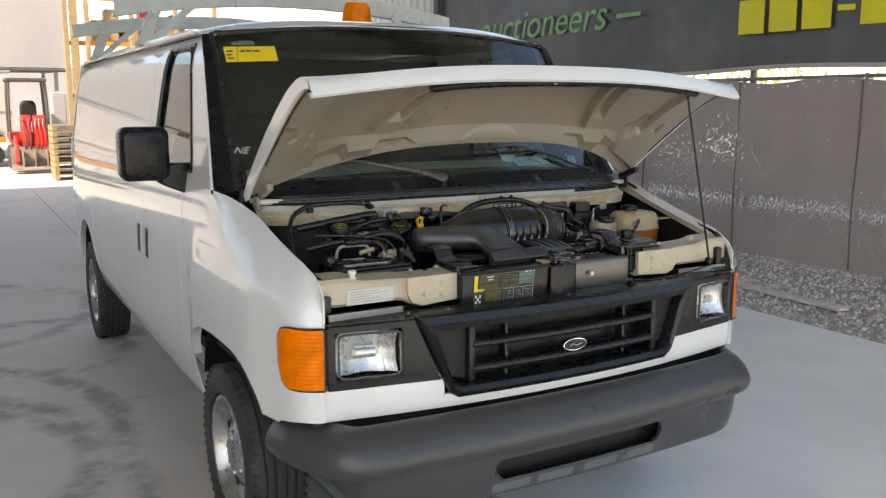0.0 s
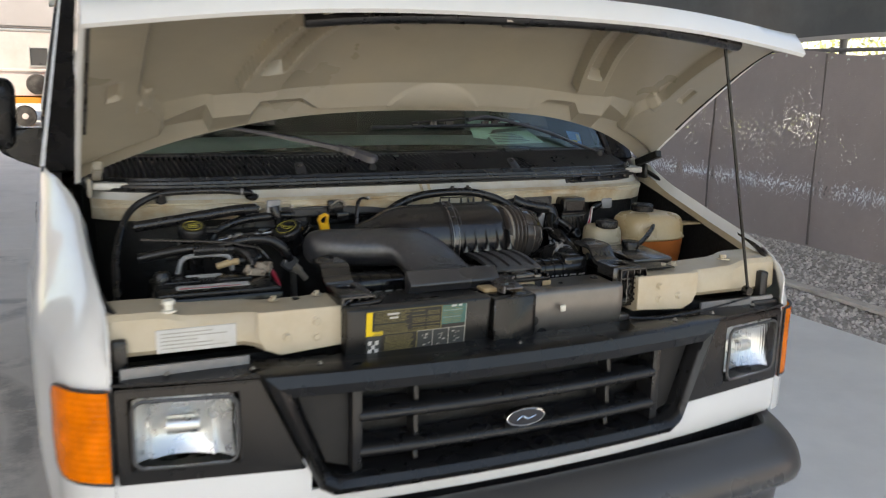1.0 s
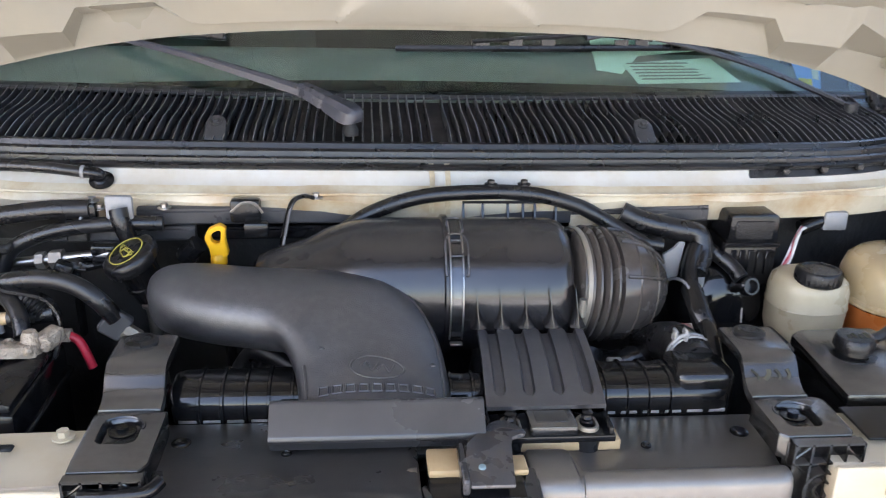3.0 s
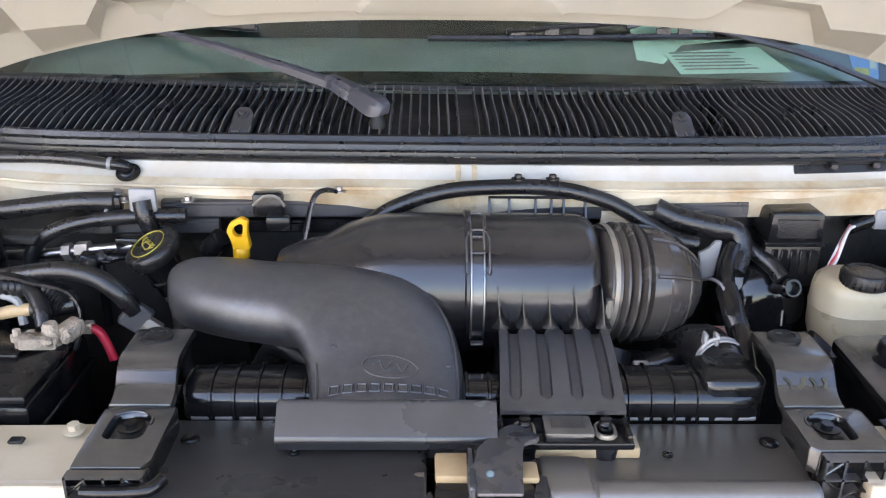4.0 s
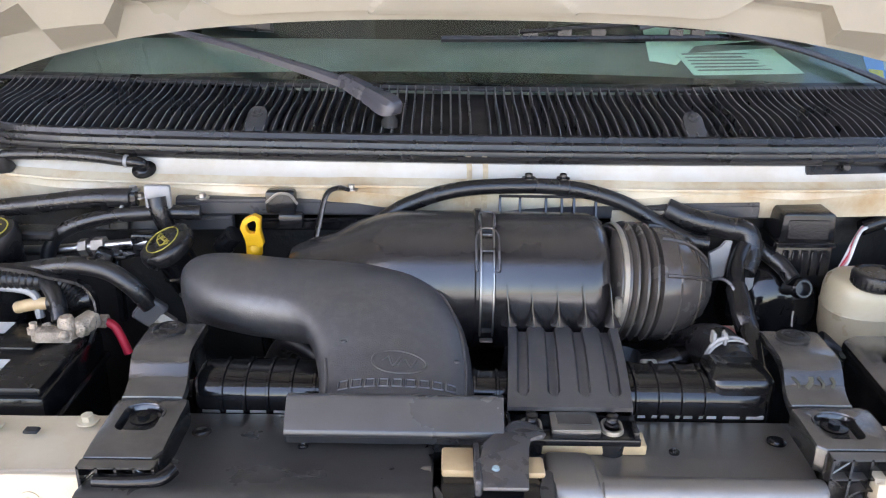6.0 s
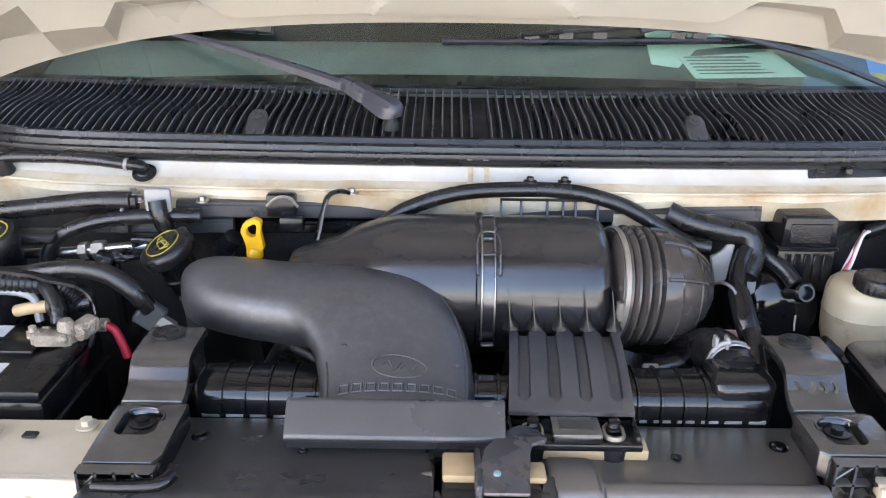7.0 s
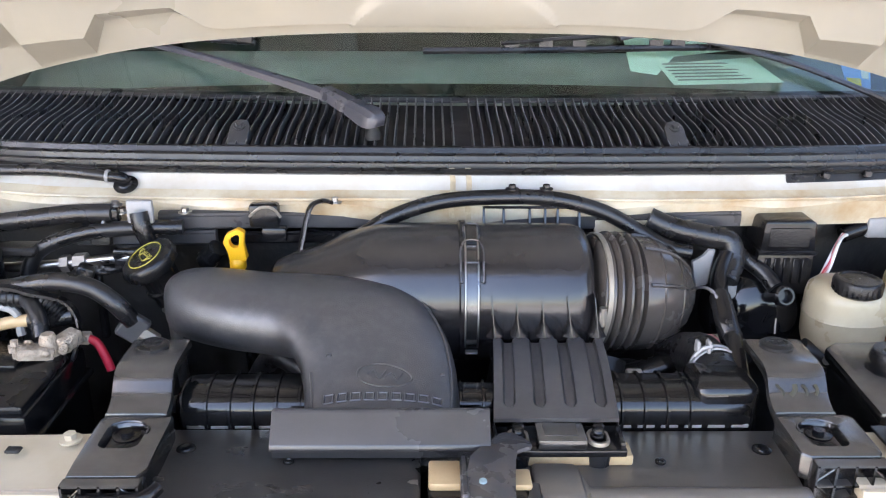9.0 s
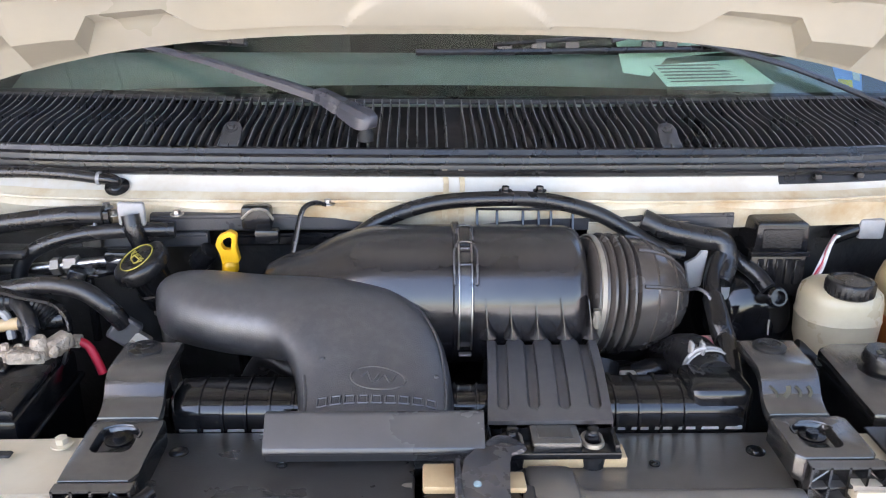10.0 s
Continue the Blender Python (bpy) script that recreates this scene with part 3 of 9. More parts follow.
bm = B()
for k in range(6):
    y = 0.0 + 2.36 * k
    cyl(bm, (FX + 0.12, y, -0.05), (FX + 0.12, y, 4.75), 0.04, n=12)
    cyl(bm, (BX + 0.02, y, 4.68), (FX + 0.12, y, 4.72), 0.015, n=8)
    cyl(bm, (BX + 0.02, y, 2.3), (FX + 0.12, y, 2.3), 0.015, n=8)
part("banner_frame", bm, "fence_metal", banner)

# sunlit greenery beyond the fence
rng = random.Random(9)
verts, faces = [], []
for k in range(9000):
    y = rng.uniform(-4, 18)
    z = rng.uniform(0.2, 3.6 + 0.7 * math.sin(y * 0.9) + 0.4 * math.sin(y * 2.3))
    x = rng.uniform(14.0, 15.8) + 0.3 * math.sin(y * 1.7)
    q = Euler((rng.random() * 6, rng.random() * 6, rng.random() * 6)).to_matrix()
    s = rng.uniform(0.05, 0.10)
    i = len(verts)
    for d in ((-1, 0, 0), (0, 0.45, 0.1), (1, 0, 0), (0, -0.45, 0.1)):
        verts.append(tuple(Vector((x, y, z)) + q @ (Vector(d) * s)))
    faces.append((i, i + 1, i + 2, i + 3))
me = bpy.data.meshes.new("hedge")
me.from_pydata(verts, [], faces)
me.materials.append(M["leaf"])
tagged(new("hedge", me), "sunlit yellow-green hedge beyond the fence", "hedge", kind="stuff")

# siding wall of the building behind, column and canopy
bm = B()
pts = []
y = 12.05
while y < 21.6:
    pts += [(y, 0.0), (y + 0.14, 0.0), (y + 0.17, 0.03), (y + 0.25, 0.03), (y + 0.28, 0.0)]
    y += 0.28
vs = [[bm.verts.new((6.42 - d, yy, z)) for z in (-0.05, 8.0)] for yy, d in pts]
for a, b in zip(vs, vs[1:]):
    bm.faces.new((a[0], b[0], b[1], a[1]))
box(bm, 6.43, 6.6, 12.05, 21.6, -0.05, 8.0)
structure("wall_east", bm, "siding", "off-white corrugated metal siding wall", "wall")
bm = B()
box(bm, 6.2, 6.23, 11.87, 12.03, -0.05, 8.0)
box(bm, 6.37, 6.40, 11.87, 12.03, -0.05, 8.0)
box(bm, 6.23, 6.37, 11.94, 11.96, -0.05, 8.0)
structure("column", bm, "steel_beam", "dark steel column of the covered bay", "column")
bm = B()
box(bm, -20.3, -20.0, -14, 30, -0.05, 6.9)
structure("wall_west", bm, "yard_wall", "plain pale wall closing the yard", "wall")
bm = B()
box(bm, -22.0, 6.3, -5.5, 14.1, 8.0, 8.06)
for k in range(9):
    y = -5.4 + 2.4 * k
    box(bm, -21.9, 6.25, y - 0.06, y + 0.06, 7.7, 8.0)
for k in range(27):
    x = -21.8 + 1.08 * k
    box(bm, x - 0.03, x + 0.03, -5.4, 14.0, 7.92, 8.0)
structure("ceiling", bm, "roof_sheet", "pale metal canopy roof with purlins over the bay", "ceiling")

bm = B()
box(bm, -20.0, 14.0, 46.0, 46.3, -0.05, 3.6)
structure("wall_north", bm, "far_wall", "plain pale sunlit wall closing the yard", "wall")

# ---------------------------------------------------------------- far yard seen past the van
canopy = thing("shade_canopy", "long pale yard canopy with a deep fascia on steel posts", "canopy", at=(0, 28, 0))


def tp(name, mat, *boxes, bevel=0.02, label=""):
    bm = B()
    for b in boxes:
        box(bm, *b, bevel, 1)
    return part(name, bm, mat, canopy, label, smooth=False)


tp("fascia", "tarp_white", (-16.0, 1.55, 0.0, 5, 2.86, 6.4))
tp("fascia_rail", "machine_dark", (-16.0, 1.55, -0.06, 0.0, 2.74, 2.83))
for x in (-15.6, -10.5, -5.4, 1.2):
    tp("post", "tarp_white", (x, x + 0.12, 0.3, 0.42, 0.0, 2.86), (x, x + 0.12, 4.5, 4.62, 0.0, 2.86))

shed = thing("storage_cabinet", "pale grey steel cabinet in the yard", "cabinet", at=(0.98, 27.0, 0))
bm = B()
box(bm, -0.02, 0.75, 0.0, 0.7, 0.12, 2.1, 0.02, 1)
part("body", bm, "tarp_white", shed, smooth=False)
for x in (0.0, 0.375):
    bm = B()
    box(bm, x, x + 0.355, -0.02, 0.0, 0.2, 2.04, 0.006, 1)
    part("cabinet_door", bm, "tarp_white", shed, smooth=False)
bm = B()
box(bm, 0.0, 0.73, 0.04, 0.66, 0.0, 0.12)
part("plinth", bm, "machine_dark", shed, smooth=False)

rig = thing("work_trailer", "pale box trailer with a spare wheel and orange chassis", "trailer", at=(0, 25, 0))
for name, mat_, b in (("body", "trailer_skin", (-6.2, -0.28, 0.12, 2.2, 0.86, 2.62)), ("roof_rim", "aluminium", (-6.22, -0.26, 0.10, 2.22, 2.62, 2.68)), ("belt_rail", "trailer_skin", (-6.2, -0.27, 0.09, 0.12, 1.52, 1.60)), ("chassis", "machine_orange", (-6.1, -0.5, 0.0, 2.0, 0.66, 0.82))):
    bm = B()
    box(bm, *b, 0.012, 1)
    part(name, bm, mat_, rig, smooth=False)
for x in (-1.32, -2.7):
    bm = B()
    box(bm, x, x + 0.44, 0.105, 0.13, 1.70, 2.17)
    w = part("window", bm, "bumper_grey", rig, "dusty window of the trailer", smooth=False)
    bm = B()
    for b in ((x - 0.04, x, 0.09, 0.13, 1.66, 2.21), (x + 0.44, x + 0.48, 0.09, 0.13, 1.66, 2.21), (x, x + 0.44, 0.09, 0.13, 2.17, 2.21), (x, x + 0.44, 0.09, 0.13, 1.66, 1.70)):
        box(bm, *b)
    part("window_frame", bm, "aluminium", w, smooth=False)
for x, y, z, r in ((-1.19, -0.12, 1.19, 0.285), (-0.86, 0.02, 0.30, 0.30), (-1.55, 0.02, 0.30, 0.30)):
    bm = B()
    lathe(bm, (x, y, z), (0, 1, 0), [(0, r * 0.5), (0.02, r * 0.62), (0.02, r * 0.9), (0.05, r), (0.18, r), (0.22, r * 0.9), (0.22, 0.1)], n=24)
    w = part("wheel", bm, "tyre", rig)
    bm = B()
    lathe(bm, (x, y - 0.01, z), (0, 1, 0), [(0, 0.05), (0.03, r * 0.5), (0.06, r * 0.55)], n=16)
    part("rim", bm, "trailer_skin" if z < 1 else "tyre", w)

loader = thing("compact_loader", "small red compact loader with roll cage and front bucket", "loader", at=(0.0, 22.6, 0))
loader.scale = (0.80, 0.85, 0.90)


def lp(name, mat, *boxes, bevel=0.02, label=""):
    bm = B()
    for b in boxes:
        box(bm, *b, bevel, 1)
    return part(name, bm, mat, loader, label, smooth=False)


lp("chassis", "machine_red", (-0.62, -0.2, 0.35, 1.6, 0.75, 1.12), (-0.34, 0.4, 0.3, 1.6, 0.5, 1.1), bevel=0.05)
bm = B()
prism(bm, [(0.05, 0.55), (0.0, 1.1), (0.06, 1.5), (0.2, 1.62), (0.6, 1.55), (0.7, 0.6)], lambda u, v, d: (d, u, v), -0.3, 0.0, 0.03, 2)
part("bonnet", bm, "machine_red", loader)
bm = B()
prism(bm, [(0.0, 0.5), (-0.06, 1.0), (0.0, 1.42), (0.16, 1.62), (0.5, 1.5), (0.6, 0.55)], lambda u, v, d: (d, u, v), 0.06, 0.42, 0.03, 2)
part("bonnet", bm, "machine_red", loader)
for x in (-0.24, -0.08, 0.12, 0.24, 0.36):
    bm = B()
    tube(bm, [(x, -0.08, 0.62), (x + 0.03, -0.14, 0.95), (x - 0.02, -0.08, 1.25), (x, 0.05, 1.5)], 0.022, n=8)
    part("hydraulic_hose", bm, "machine_dark" if x < 0.1 else "machine_red", loader)
for x in (-0.5, 0.48):
    bm = B()
    prism(bm, [(-0.42, 0.3), (-0.3, 0.2), (0.2, 0.8), (1.2, 0.95), (1.2, 1.12), (0.1, 1.0)], lambda u, v, d: (d, u, v), x - 0.06, x + 0.06, 0.015, 1)
    part("lift_arm", bm, "machine_red", loader)
bm = B()
prism(bm, [(-0.65, 0.06), (-0.1, 0.02), (0.0, 0.5), (-0.08, 0.72), (-0.16, 0.2), (-0.62, 0.14)], lambda u, v, d: (d, u, v), -0.68, 0.66, 0.008, 1)
for x in (-0.35, 0.0, 0.36):
    box(bm, x - 0.02, x + 0.02, -0.6, -0.14, 0.08, 0.62)
part("bucket", bm, "bucket_steel", loader, smooth=False)
for x in (-0.62, 0.56):
    for y in (0.3, 1.5):
        bm = B()
        tube(bm, [(x, y, 0.9), (x * 0.98, y, 1.7), (x * 0.93, y + 0.03, 2.45), (x * 0.9, y + 0.05, 2.6)], 0.04, n=10)
        part("cage_post", bm, "machine_dark", loader)
lp("cage_roof", "machine_dark", (-0.66, 0.58, 0.2, 1.6, 2.58, 2.68), bevel=0.03)
bm = B()
loft(bm, [[(0.02 + 0.26 * k * math.copysign(abs(math.cos(a)) ** 0.6, math.cos(a)), 1.1 + d, 1.72 + 0.32 * k * math.copysign(abs(math.sin(a)) ** 0.6, math.sin(a))) for a in [2 * math.pi * i / 24 for i in range(24)]] for k, d in ((0.8, -0.06), (1.0, 0.0), (1.0, 0.08), (0.85, 0.12))])
part("seat", bm, "cabin", loader, "black operator seat")
for x in (-0.55, 0.5):
    for y in (0.45, 1.45):
        bm = B()
        lathe(bm, (x - 0.13, y, 0.36), (1, 0, 0), [(0, 0.15), (0.0, 0.3), (0.04, 0.36), (0.22, 0.36), (0.26, 0.3), (0.26, 0.15)], n=20)
        part("wheel", bm, "tyre", loader)

stack = thing("pallet_stack", "stack of weathered wooden pallets in the yard", "pallets", at=(0.60, 18.95, 0))
for k in range(9):
    z = 0.02 + 0.14 * k
    for y in (0.0, 0.22, 0.44, 0.66, 0.88):
        bm = B()
        box(bm, -0.45, 0.55, y, y + 0.12, z + 0.1, z + 0.125)
        part("deck_board", bm, "wood", stack, smooth=False)
    for x in (-0.45, 0.0, 0.45):
        bm = B()
        box(bm, x, x + 0.09, 0.0, 1.0, z, z + 0.1)
        part("stringer", bm, "wood", stack, smooth=False)

store = thing("storage_rack", "tall tan storage rack with bundled red and brown goods", "rack", at=(1.35, 22.8, 0))
for x, w in ((-0.39, 0.13), (-0.22, 0.2), (0.15, 0.12), (1.3, 0.12), (2.5, 0.12), (3.6, 0.12)):
    bm = B()
    box(bm, x, x + w, 0, 0.12, 0, 5.6, 0.01, 1)
    part("upright", bm, "wood", store, smooth=False)
for z in (1.9, 3.3, 4.5):
    bm = B()
    box(bm, -0.35, 3.7, 0.12, 0.2, z, z + 0.12)
    part("beam", bm, "machine_orange", store, smooth=False)
rng = random.Random(2)
for k in range(16):
    x, z = rng.uniform(-0.2, 3.2), rng.choice((2.02, 3.42, 4.62))
    w, h = rng.uniform(0.25, 0.6), rng.uniform(0.3, 0.9)
    bm = B()
    box(bm, x, x + w, 0.25 + 0.05 * (k % 3), 0.9, z, z + h, 0.03, 1)
    part("bundle", bm, rng.choice(("machine_red", "machine_dark", "wood")), store, smooth=False)


# ---------------------------------------------------------------- the van
van = thing("cargo_van", "white cargo van with its hood propped open", "van")

PLAN = [(0.9, 0.004), (0.925, 0.012), (0.95, 0.027), (0.97, 0.048), (0.985, 0.075), (0.995, 0.105), (1.002, 0.14), (1.01, 0.2), (1.018, 0.3), (1.028, 0.45),
        (1.035, 0.65), (1.04, 0.9), (1.043, 1.2), (1.045, 1.6), (1.046, 2.4), (1.046, 4.7), (1.04, 5.0), (1.02, 5.12)]
TOP = [(-0.02, 1.085), (-0.005, 1.13), (0.02, 1.175), (0.06, 1.205), (0.115, 1.23), (0.34, 1.287), (0.68, 1.385), (0.76, 1.405), (0.9, 1.42), (6, 1.42)]


def plan_x(y):
    return lerp_table(y, [(b, a) for a, b in PLAN])


def arch_z(y):
    """Height of the wheel opening's edge above the front and rear wheels."""
    if abs(y - 0.70) < 0.47:
        return 0.46 + 0.43 * (1 - (abs(y - 0.70) / 0.47) ** 3.2) ** 0.3125
    if abs(y - 4.36) < 0.45:
        return 0.45 + math.sqrt(0.45 ** 2 - (y - 4.36) ** 2)
    return 0.0


def low_edge(y):
    if y < 0.16:
        return 0.75 - 0.02 * max(0.0, y - 0.05) / 0.11
    z = 0.72 - 0.23 * bump_fn(y, 1.0, 9.0, 0.05)
    return max(z, arch_z(y))


def side_at(s, y, f, x=None):
    """Body side below the belt: f runs from the lower edge (0) to the top (1)."""
    z0, z1 = low_edge(y), lerp_table(y, TOP)
    z = z0 + (z1 - z0) * f
    px = plan_x(y) if x is None else x
    px -= 0.035 * max(0.0, min(1.0, (z - 1.05) / 0.37)) ** 1.5 + 0.055 * max(0.0, (0.80 - z) / 0.31) ** 2 * (1 if y > 1.1 else 0.6)
    soft = max(0.0, min(1.0, (0.95 - y) / 0.45))
    soft = soft * soft * (3 - 2 * soft)
    k = max(0.0, (z - (z1 - 0.13)) / 0.13) if z1 > 1.15 else 0
    px -= 0.085 * soft * (0.65 * k + 0.35 * (1 - math.sqrt(max(0.0, 1 - k * k))))
    px += 0.024 * bump_fn(z, 0.72, 1.08, 0.16) * bump_fn(y, 0.36, 1.0, 0.2)
    if y < 0.2:
        px = max(px, 0.902 + 0.004 * (y > 0.1))
    px += 0.008 * math.exp(-((z - 1.0) / 0.03) ** 2) * max(0, min(1, (y - 0.25) / 0.5))
    return (s * px, y, z)


ROWS_F = [0, 0.02, 0.06, 0.12, 0.2, 0.3, 0.4, 0.5, 0.6, 0.68, 0.74, 0.79, 0.83, 0.87, 0.9, 0.93, 0.955, 0.975, 0.99, 1.0]
for s in (-1, 1):
    cols = [b for a, b in PLAN if b < 0.14] + span(0.145, 1.295, 60) + [1.3]
    bm = B()
    sheet(bm, lambda y, f: side_at(s, y, f), cols, ROWS_F, 0.004 * s)
    for y0, y1 in zip(cols, cols[1:]):
        if y0 < 0.1:
            continue
        p, q = Vector(side_at(s, y0, 1)), Vector(side_at(s, y1, 1))
        d = Vector((-s * 0.012, 0, -0.03))
        bm.faces.new([bm.verts.new(v) for v in (p, q, q + d, p + d)])
    part("fender", bm, "white_paint", van)
    bm = B()
    cols = span(1.306, 2.144, 18)
    sheet(bm, lambda y, f: side_at(s, y, f), cols, ROWS_F, 0.004 * s)
    door = part("front_door", bm, "white_paint", van)
    bm = B()
    cols = span(2.15, 3.8, 12) + span(3.82, 4.9, 50) + [4.95, 5.0, 5.06, 5.12]
    sheet(bm, lambda y, f: side_at(s, y, f), cols, ROWS_F, 0.004 * s)
    part("cargo_side", bm, "white_paint", van)

    # upper side: pillar, door frame, cargo panel
    def up(y, z):
        return (s * (1.008 - (z - 1.42) * 0.17 - 0.05 * max(0, (z - 1.9) / 0.15) ** 2), y, z)

    def y_a(z):
        return 0.875 + (z - 1.42) * 0.72

    def y_wf(z):
        return 1.19 + (z - 1.47) * 0.53

    def y_wr(z):
        return 1.99 - (z - 1.47) * 0.10

    ZW = [1.47, 1.5, 1.6, 1.7, 1.8, 1.9, 1.96, 2.0]
    bm = B()
    sheet(bm, lambda q, z: up(y_a(z) + (y_wf(min(max(z, 1.47), 2.0)) - y_a(z)) * q, z), span(0, 1, 6), [1.42, 1.45] + ZW + [2.03, 2.06], 0.012 * s)
    part("windshield_pillar", bm, "white_paint", van)
    bm = B()
    sheet(bm, lambda q, z: up(y_wf(1.47) + (y_wr(1.47) - y_wf(1.47)) * q, z), span(0, 1, 8), [1.42, 1.445, 1.47], 0.012 * s)
    sheet(bm, lambda q, z: up(y_wf(2.0) + (y_wr(2.0) - y_wf(2.0)) * q, z), span(0, 1, 8), [2.0, 2.03, 2.06], 0.012 * s)
    sheet(bm, lambda q, z: up(y_wr(min(max(z, 1.47), 2.0)) + (2.144 - y_wr(min(max(z, 1.47), 2.0))) * q, z), span(0, 1, 5), [1.42, 1.445] + ZW + [2.03, 2.06], 0.012 * s)
    part("window_surround", bm, "white_paint", door)
    bm = B()
    sheet(bm, lambda q, z: Vector(up(y_wf(z) + (y_wr(z) - y_wf(z)) * q, z)) - Vector((s * 0.014, 0, 0)), span(0, 1, 6), ZW, 0.004 * s)
    part("door_glass", bm, "side_glass", door, "tinted door window").visible_shadow = False
    loop = [up(y_wf(z), z) for z in ZW] + [up(y_wr(z), z) for z in ZW[::-1]]
    bm = B()
    path = [Vector(p) - Vector((s * 0.004, 0, 0)) for p in loop]
    path.append(path[0])
    for a, b in zip(path, path[1:]):
        cyl(bm, a, b, 0.011, n=8)
    part("window_seal", bm, "rubber", door, "black rubber window seal")
    bm = B()
    cyl(bm, (s * 0.95, 1.22, 1.48), (s * 0.90, 1.50, 1.99), 0.008, n=8)
    part("vent_bar", bm, "rubber", door)
    bm = B()
    sheet(bm, lambda y, z: up(y, z), span(2.15, 5.0, 14) + [5.06, 5.1], [1.42, 1.445, 1.5, 1.6, 1.7, 1.8, 1.9, 1.95, 2.0, 2.03, 2.06], 0.012 * s)
    part("cargo_upper_side", bm, "white_paint", van)
    bm = B()
    tube(bm, [(s * 0.896, 1.50, 2.06), (s * 0.892, 2.0, 2.065), (s * 0.89, 3.5, 2.07), (s * 0.888, 5.0, 2.065)], 0.012, n=8)
    part("drip_rail", bm, "white_paint", van)
    # door handle and side slots
    for y in (2.02, 2.22):
        bm = B()
        box(bm, s * 1.043 - 0.006, s * 1.043 + 0.008, y - 0.03, y + 0.03, 0.98, 1.13, 0.012, 2)
        h = part("door_handle", bm, "black_plastic", van, "black recessed door handle")
    # wheel-arch liner
    for c, r in ((0.70, 0.465), (4.36, 0.445)):
        bm = B()
        sheet(bm, lambda a, d: (s * (plan_x(c) - 0.012 - d), c + r * math.cos(a), arch_z(c + r * math.cos(a)) + 0.002), span(0.02, math.pi - 0.02, 40), [0.03, 0.05, 0.3], 0.01)
        part("arch_liner", bm, "bay_dark", van)
        bm = B()
        sheet(bm, lambda a, d: (s * (side_at(1, c + r * math.cos(a), 0)[0] - d), c + r * math.cos(a), arch_z(c + r * math.cos(a)) - 0.001), span(0.30, math.pi - 0.34, 40), [0.0, 0.035], 0.003)
        part("arch_lip", bm, "white_paint", van)

# underside, rear and inner liner that close the body
bm = B()
box(bm, -0.84, 0.84, 1.28, 3.88, 0.52, 0.62, 0.02, 1)
box(bm, -0.84, 0.84, 4.84, 5.05, 0.52, 0.62, 0.02, 1)
box(bm, -0.62, 0.62, 0.1, 5.05, 0.42, 0.58, 0.02, 1)
part("underbody", bm, "bay_dark", van)
bm = B()
sheet(bm, lambda x, z: (x * (1.02 if z < 1.42 else 1.02 - (z - 1.42) * 0.19), 5.115 + 0.02 * math.cos(x), z), span(-1, 1, 14), [0.6, 0.9, 1.2, 1.42, 1.7, 1.95, 2.06], 0.01)
part("rear_door", bm, "white_paint", van)
bm = B()


def roof_at(x, q):
    y0 = 1.315 - 0.105 * (1 - x * x)
    y = y0 + (5.12 - y0) * q
    nose = max(0.0, 1 - q * 3.8 / 0.16) ** 2
    return (x * 0.897, y, 2.127 - 0.066 * abs(x) ** 3.5 - 0.035 * nose - 0.03 * max(0, (q - 0.93) / 0.07) ** 2)


sheet(bm, roof_at, span(-1, 1, 33), [0, 0.008, 0.016, 0.026, 0.04, 0.06, 0.1, 0.3, 0.5, 0.7, 0.85, 0.93, 0.97, 1.0], 0.006)
part("roof", bm, "white_paint", van)


# windshield
def ws_y(x, z):
    return 0.78 + 0.70 * (z - 1.455) + 0.13 * (x / 0.88) ** 2


def ws_pt(u, v, off=0.0):
    """u from -1 to 1 across, v from 0 to 1 up the glass."""
    half = 0.905 - 0.045 * v
    x = u * half
    z0, z1 = 1.452 - 0.045 * u * u, 2.088 - 0.05 * u * u
    z = z0 + (z1 - z0) * v
    return Vector((x, ws_y(x, z) - 0.82 * off, z + 0.57 * off))


bm = B()
sheet(bm, lambda u, v: ws_pt(u, v), span(-1, 1, 25), span(0, 1, 13), 0.005)
ws = part("windshield", bm, "windshield_glass", van, "tinted windshield")
ws.visible_shadow = False
bm = B()
for u0, u1, v0, v1 in ((-1, -0.945, 0, 1), (0.945, 1, 0, 1), (-0.945, 0.945, 0.93, 1), (-0.945, 0.945, 0, 0.036)):
    sheet(bm, lambda u, v: ws_pt(u, v, -0.009), span(u0, u1, 20), span(v0, v1, 12), 0.002)
part("glass_border", bm, "frit", ws, "black printed glass border")
bm = B()
path = [ws_pt(-1, v) for v in span(0, 1, 9)] + [ws_pt(u, 1) for u in span(-0.95, 0.95, 21)] + [ws_pt(1, v) for v in span(1, 0, 9)]
tube(bm, path, 0.012, n=8, steps=2)
part("windshield_trim", bm, "rubber", ws, "black rubber windshield trim")
for s in (-1, 1):
    bm = B()
    sheet(bm, lambda q, v: Vector(ws_pt(s, v)).lerp(Vector((s * (1.004 - (ws_pt(s, v).z - 1.42) * 0.17), 0.878 + (ws_pt(s, v).z - 1.42) * 0.72, ws_pt(s, v).z)), q) + Vector((0, -0.012 * math.sin(math.pi * q), 0)), span(0, 1, 6), span(0, 1, 12), 0.01 * s)
    part("pillar_face", bm, "frit", van, "black windshield edge moulding")
    bm = B()
    sheet(bm, lambda q, z: (s * (0.872 - (z - 1.42) * 0.10), ws_y(0.87, z) + 0.02 + (1.20 + (z - 1.42) * 0.5 - ws_y(0.87, z)) * q, z), span(0, 1, 4), span(1.40, 2.05, 8), 0.004 * s)
    part("pillar_trim", bm, "cabin", van)

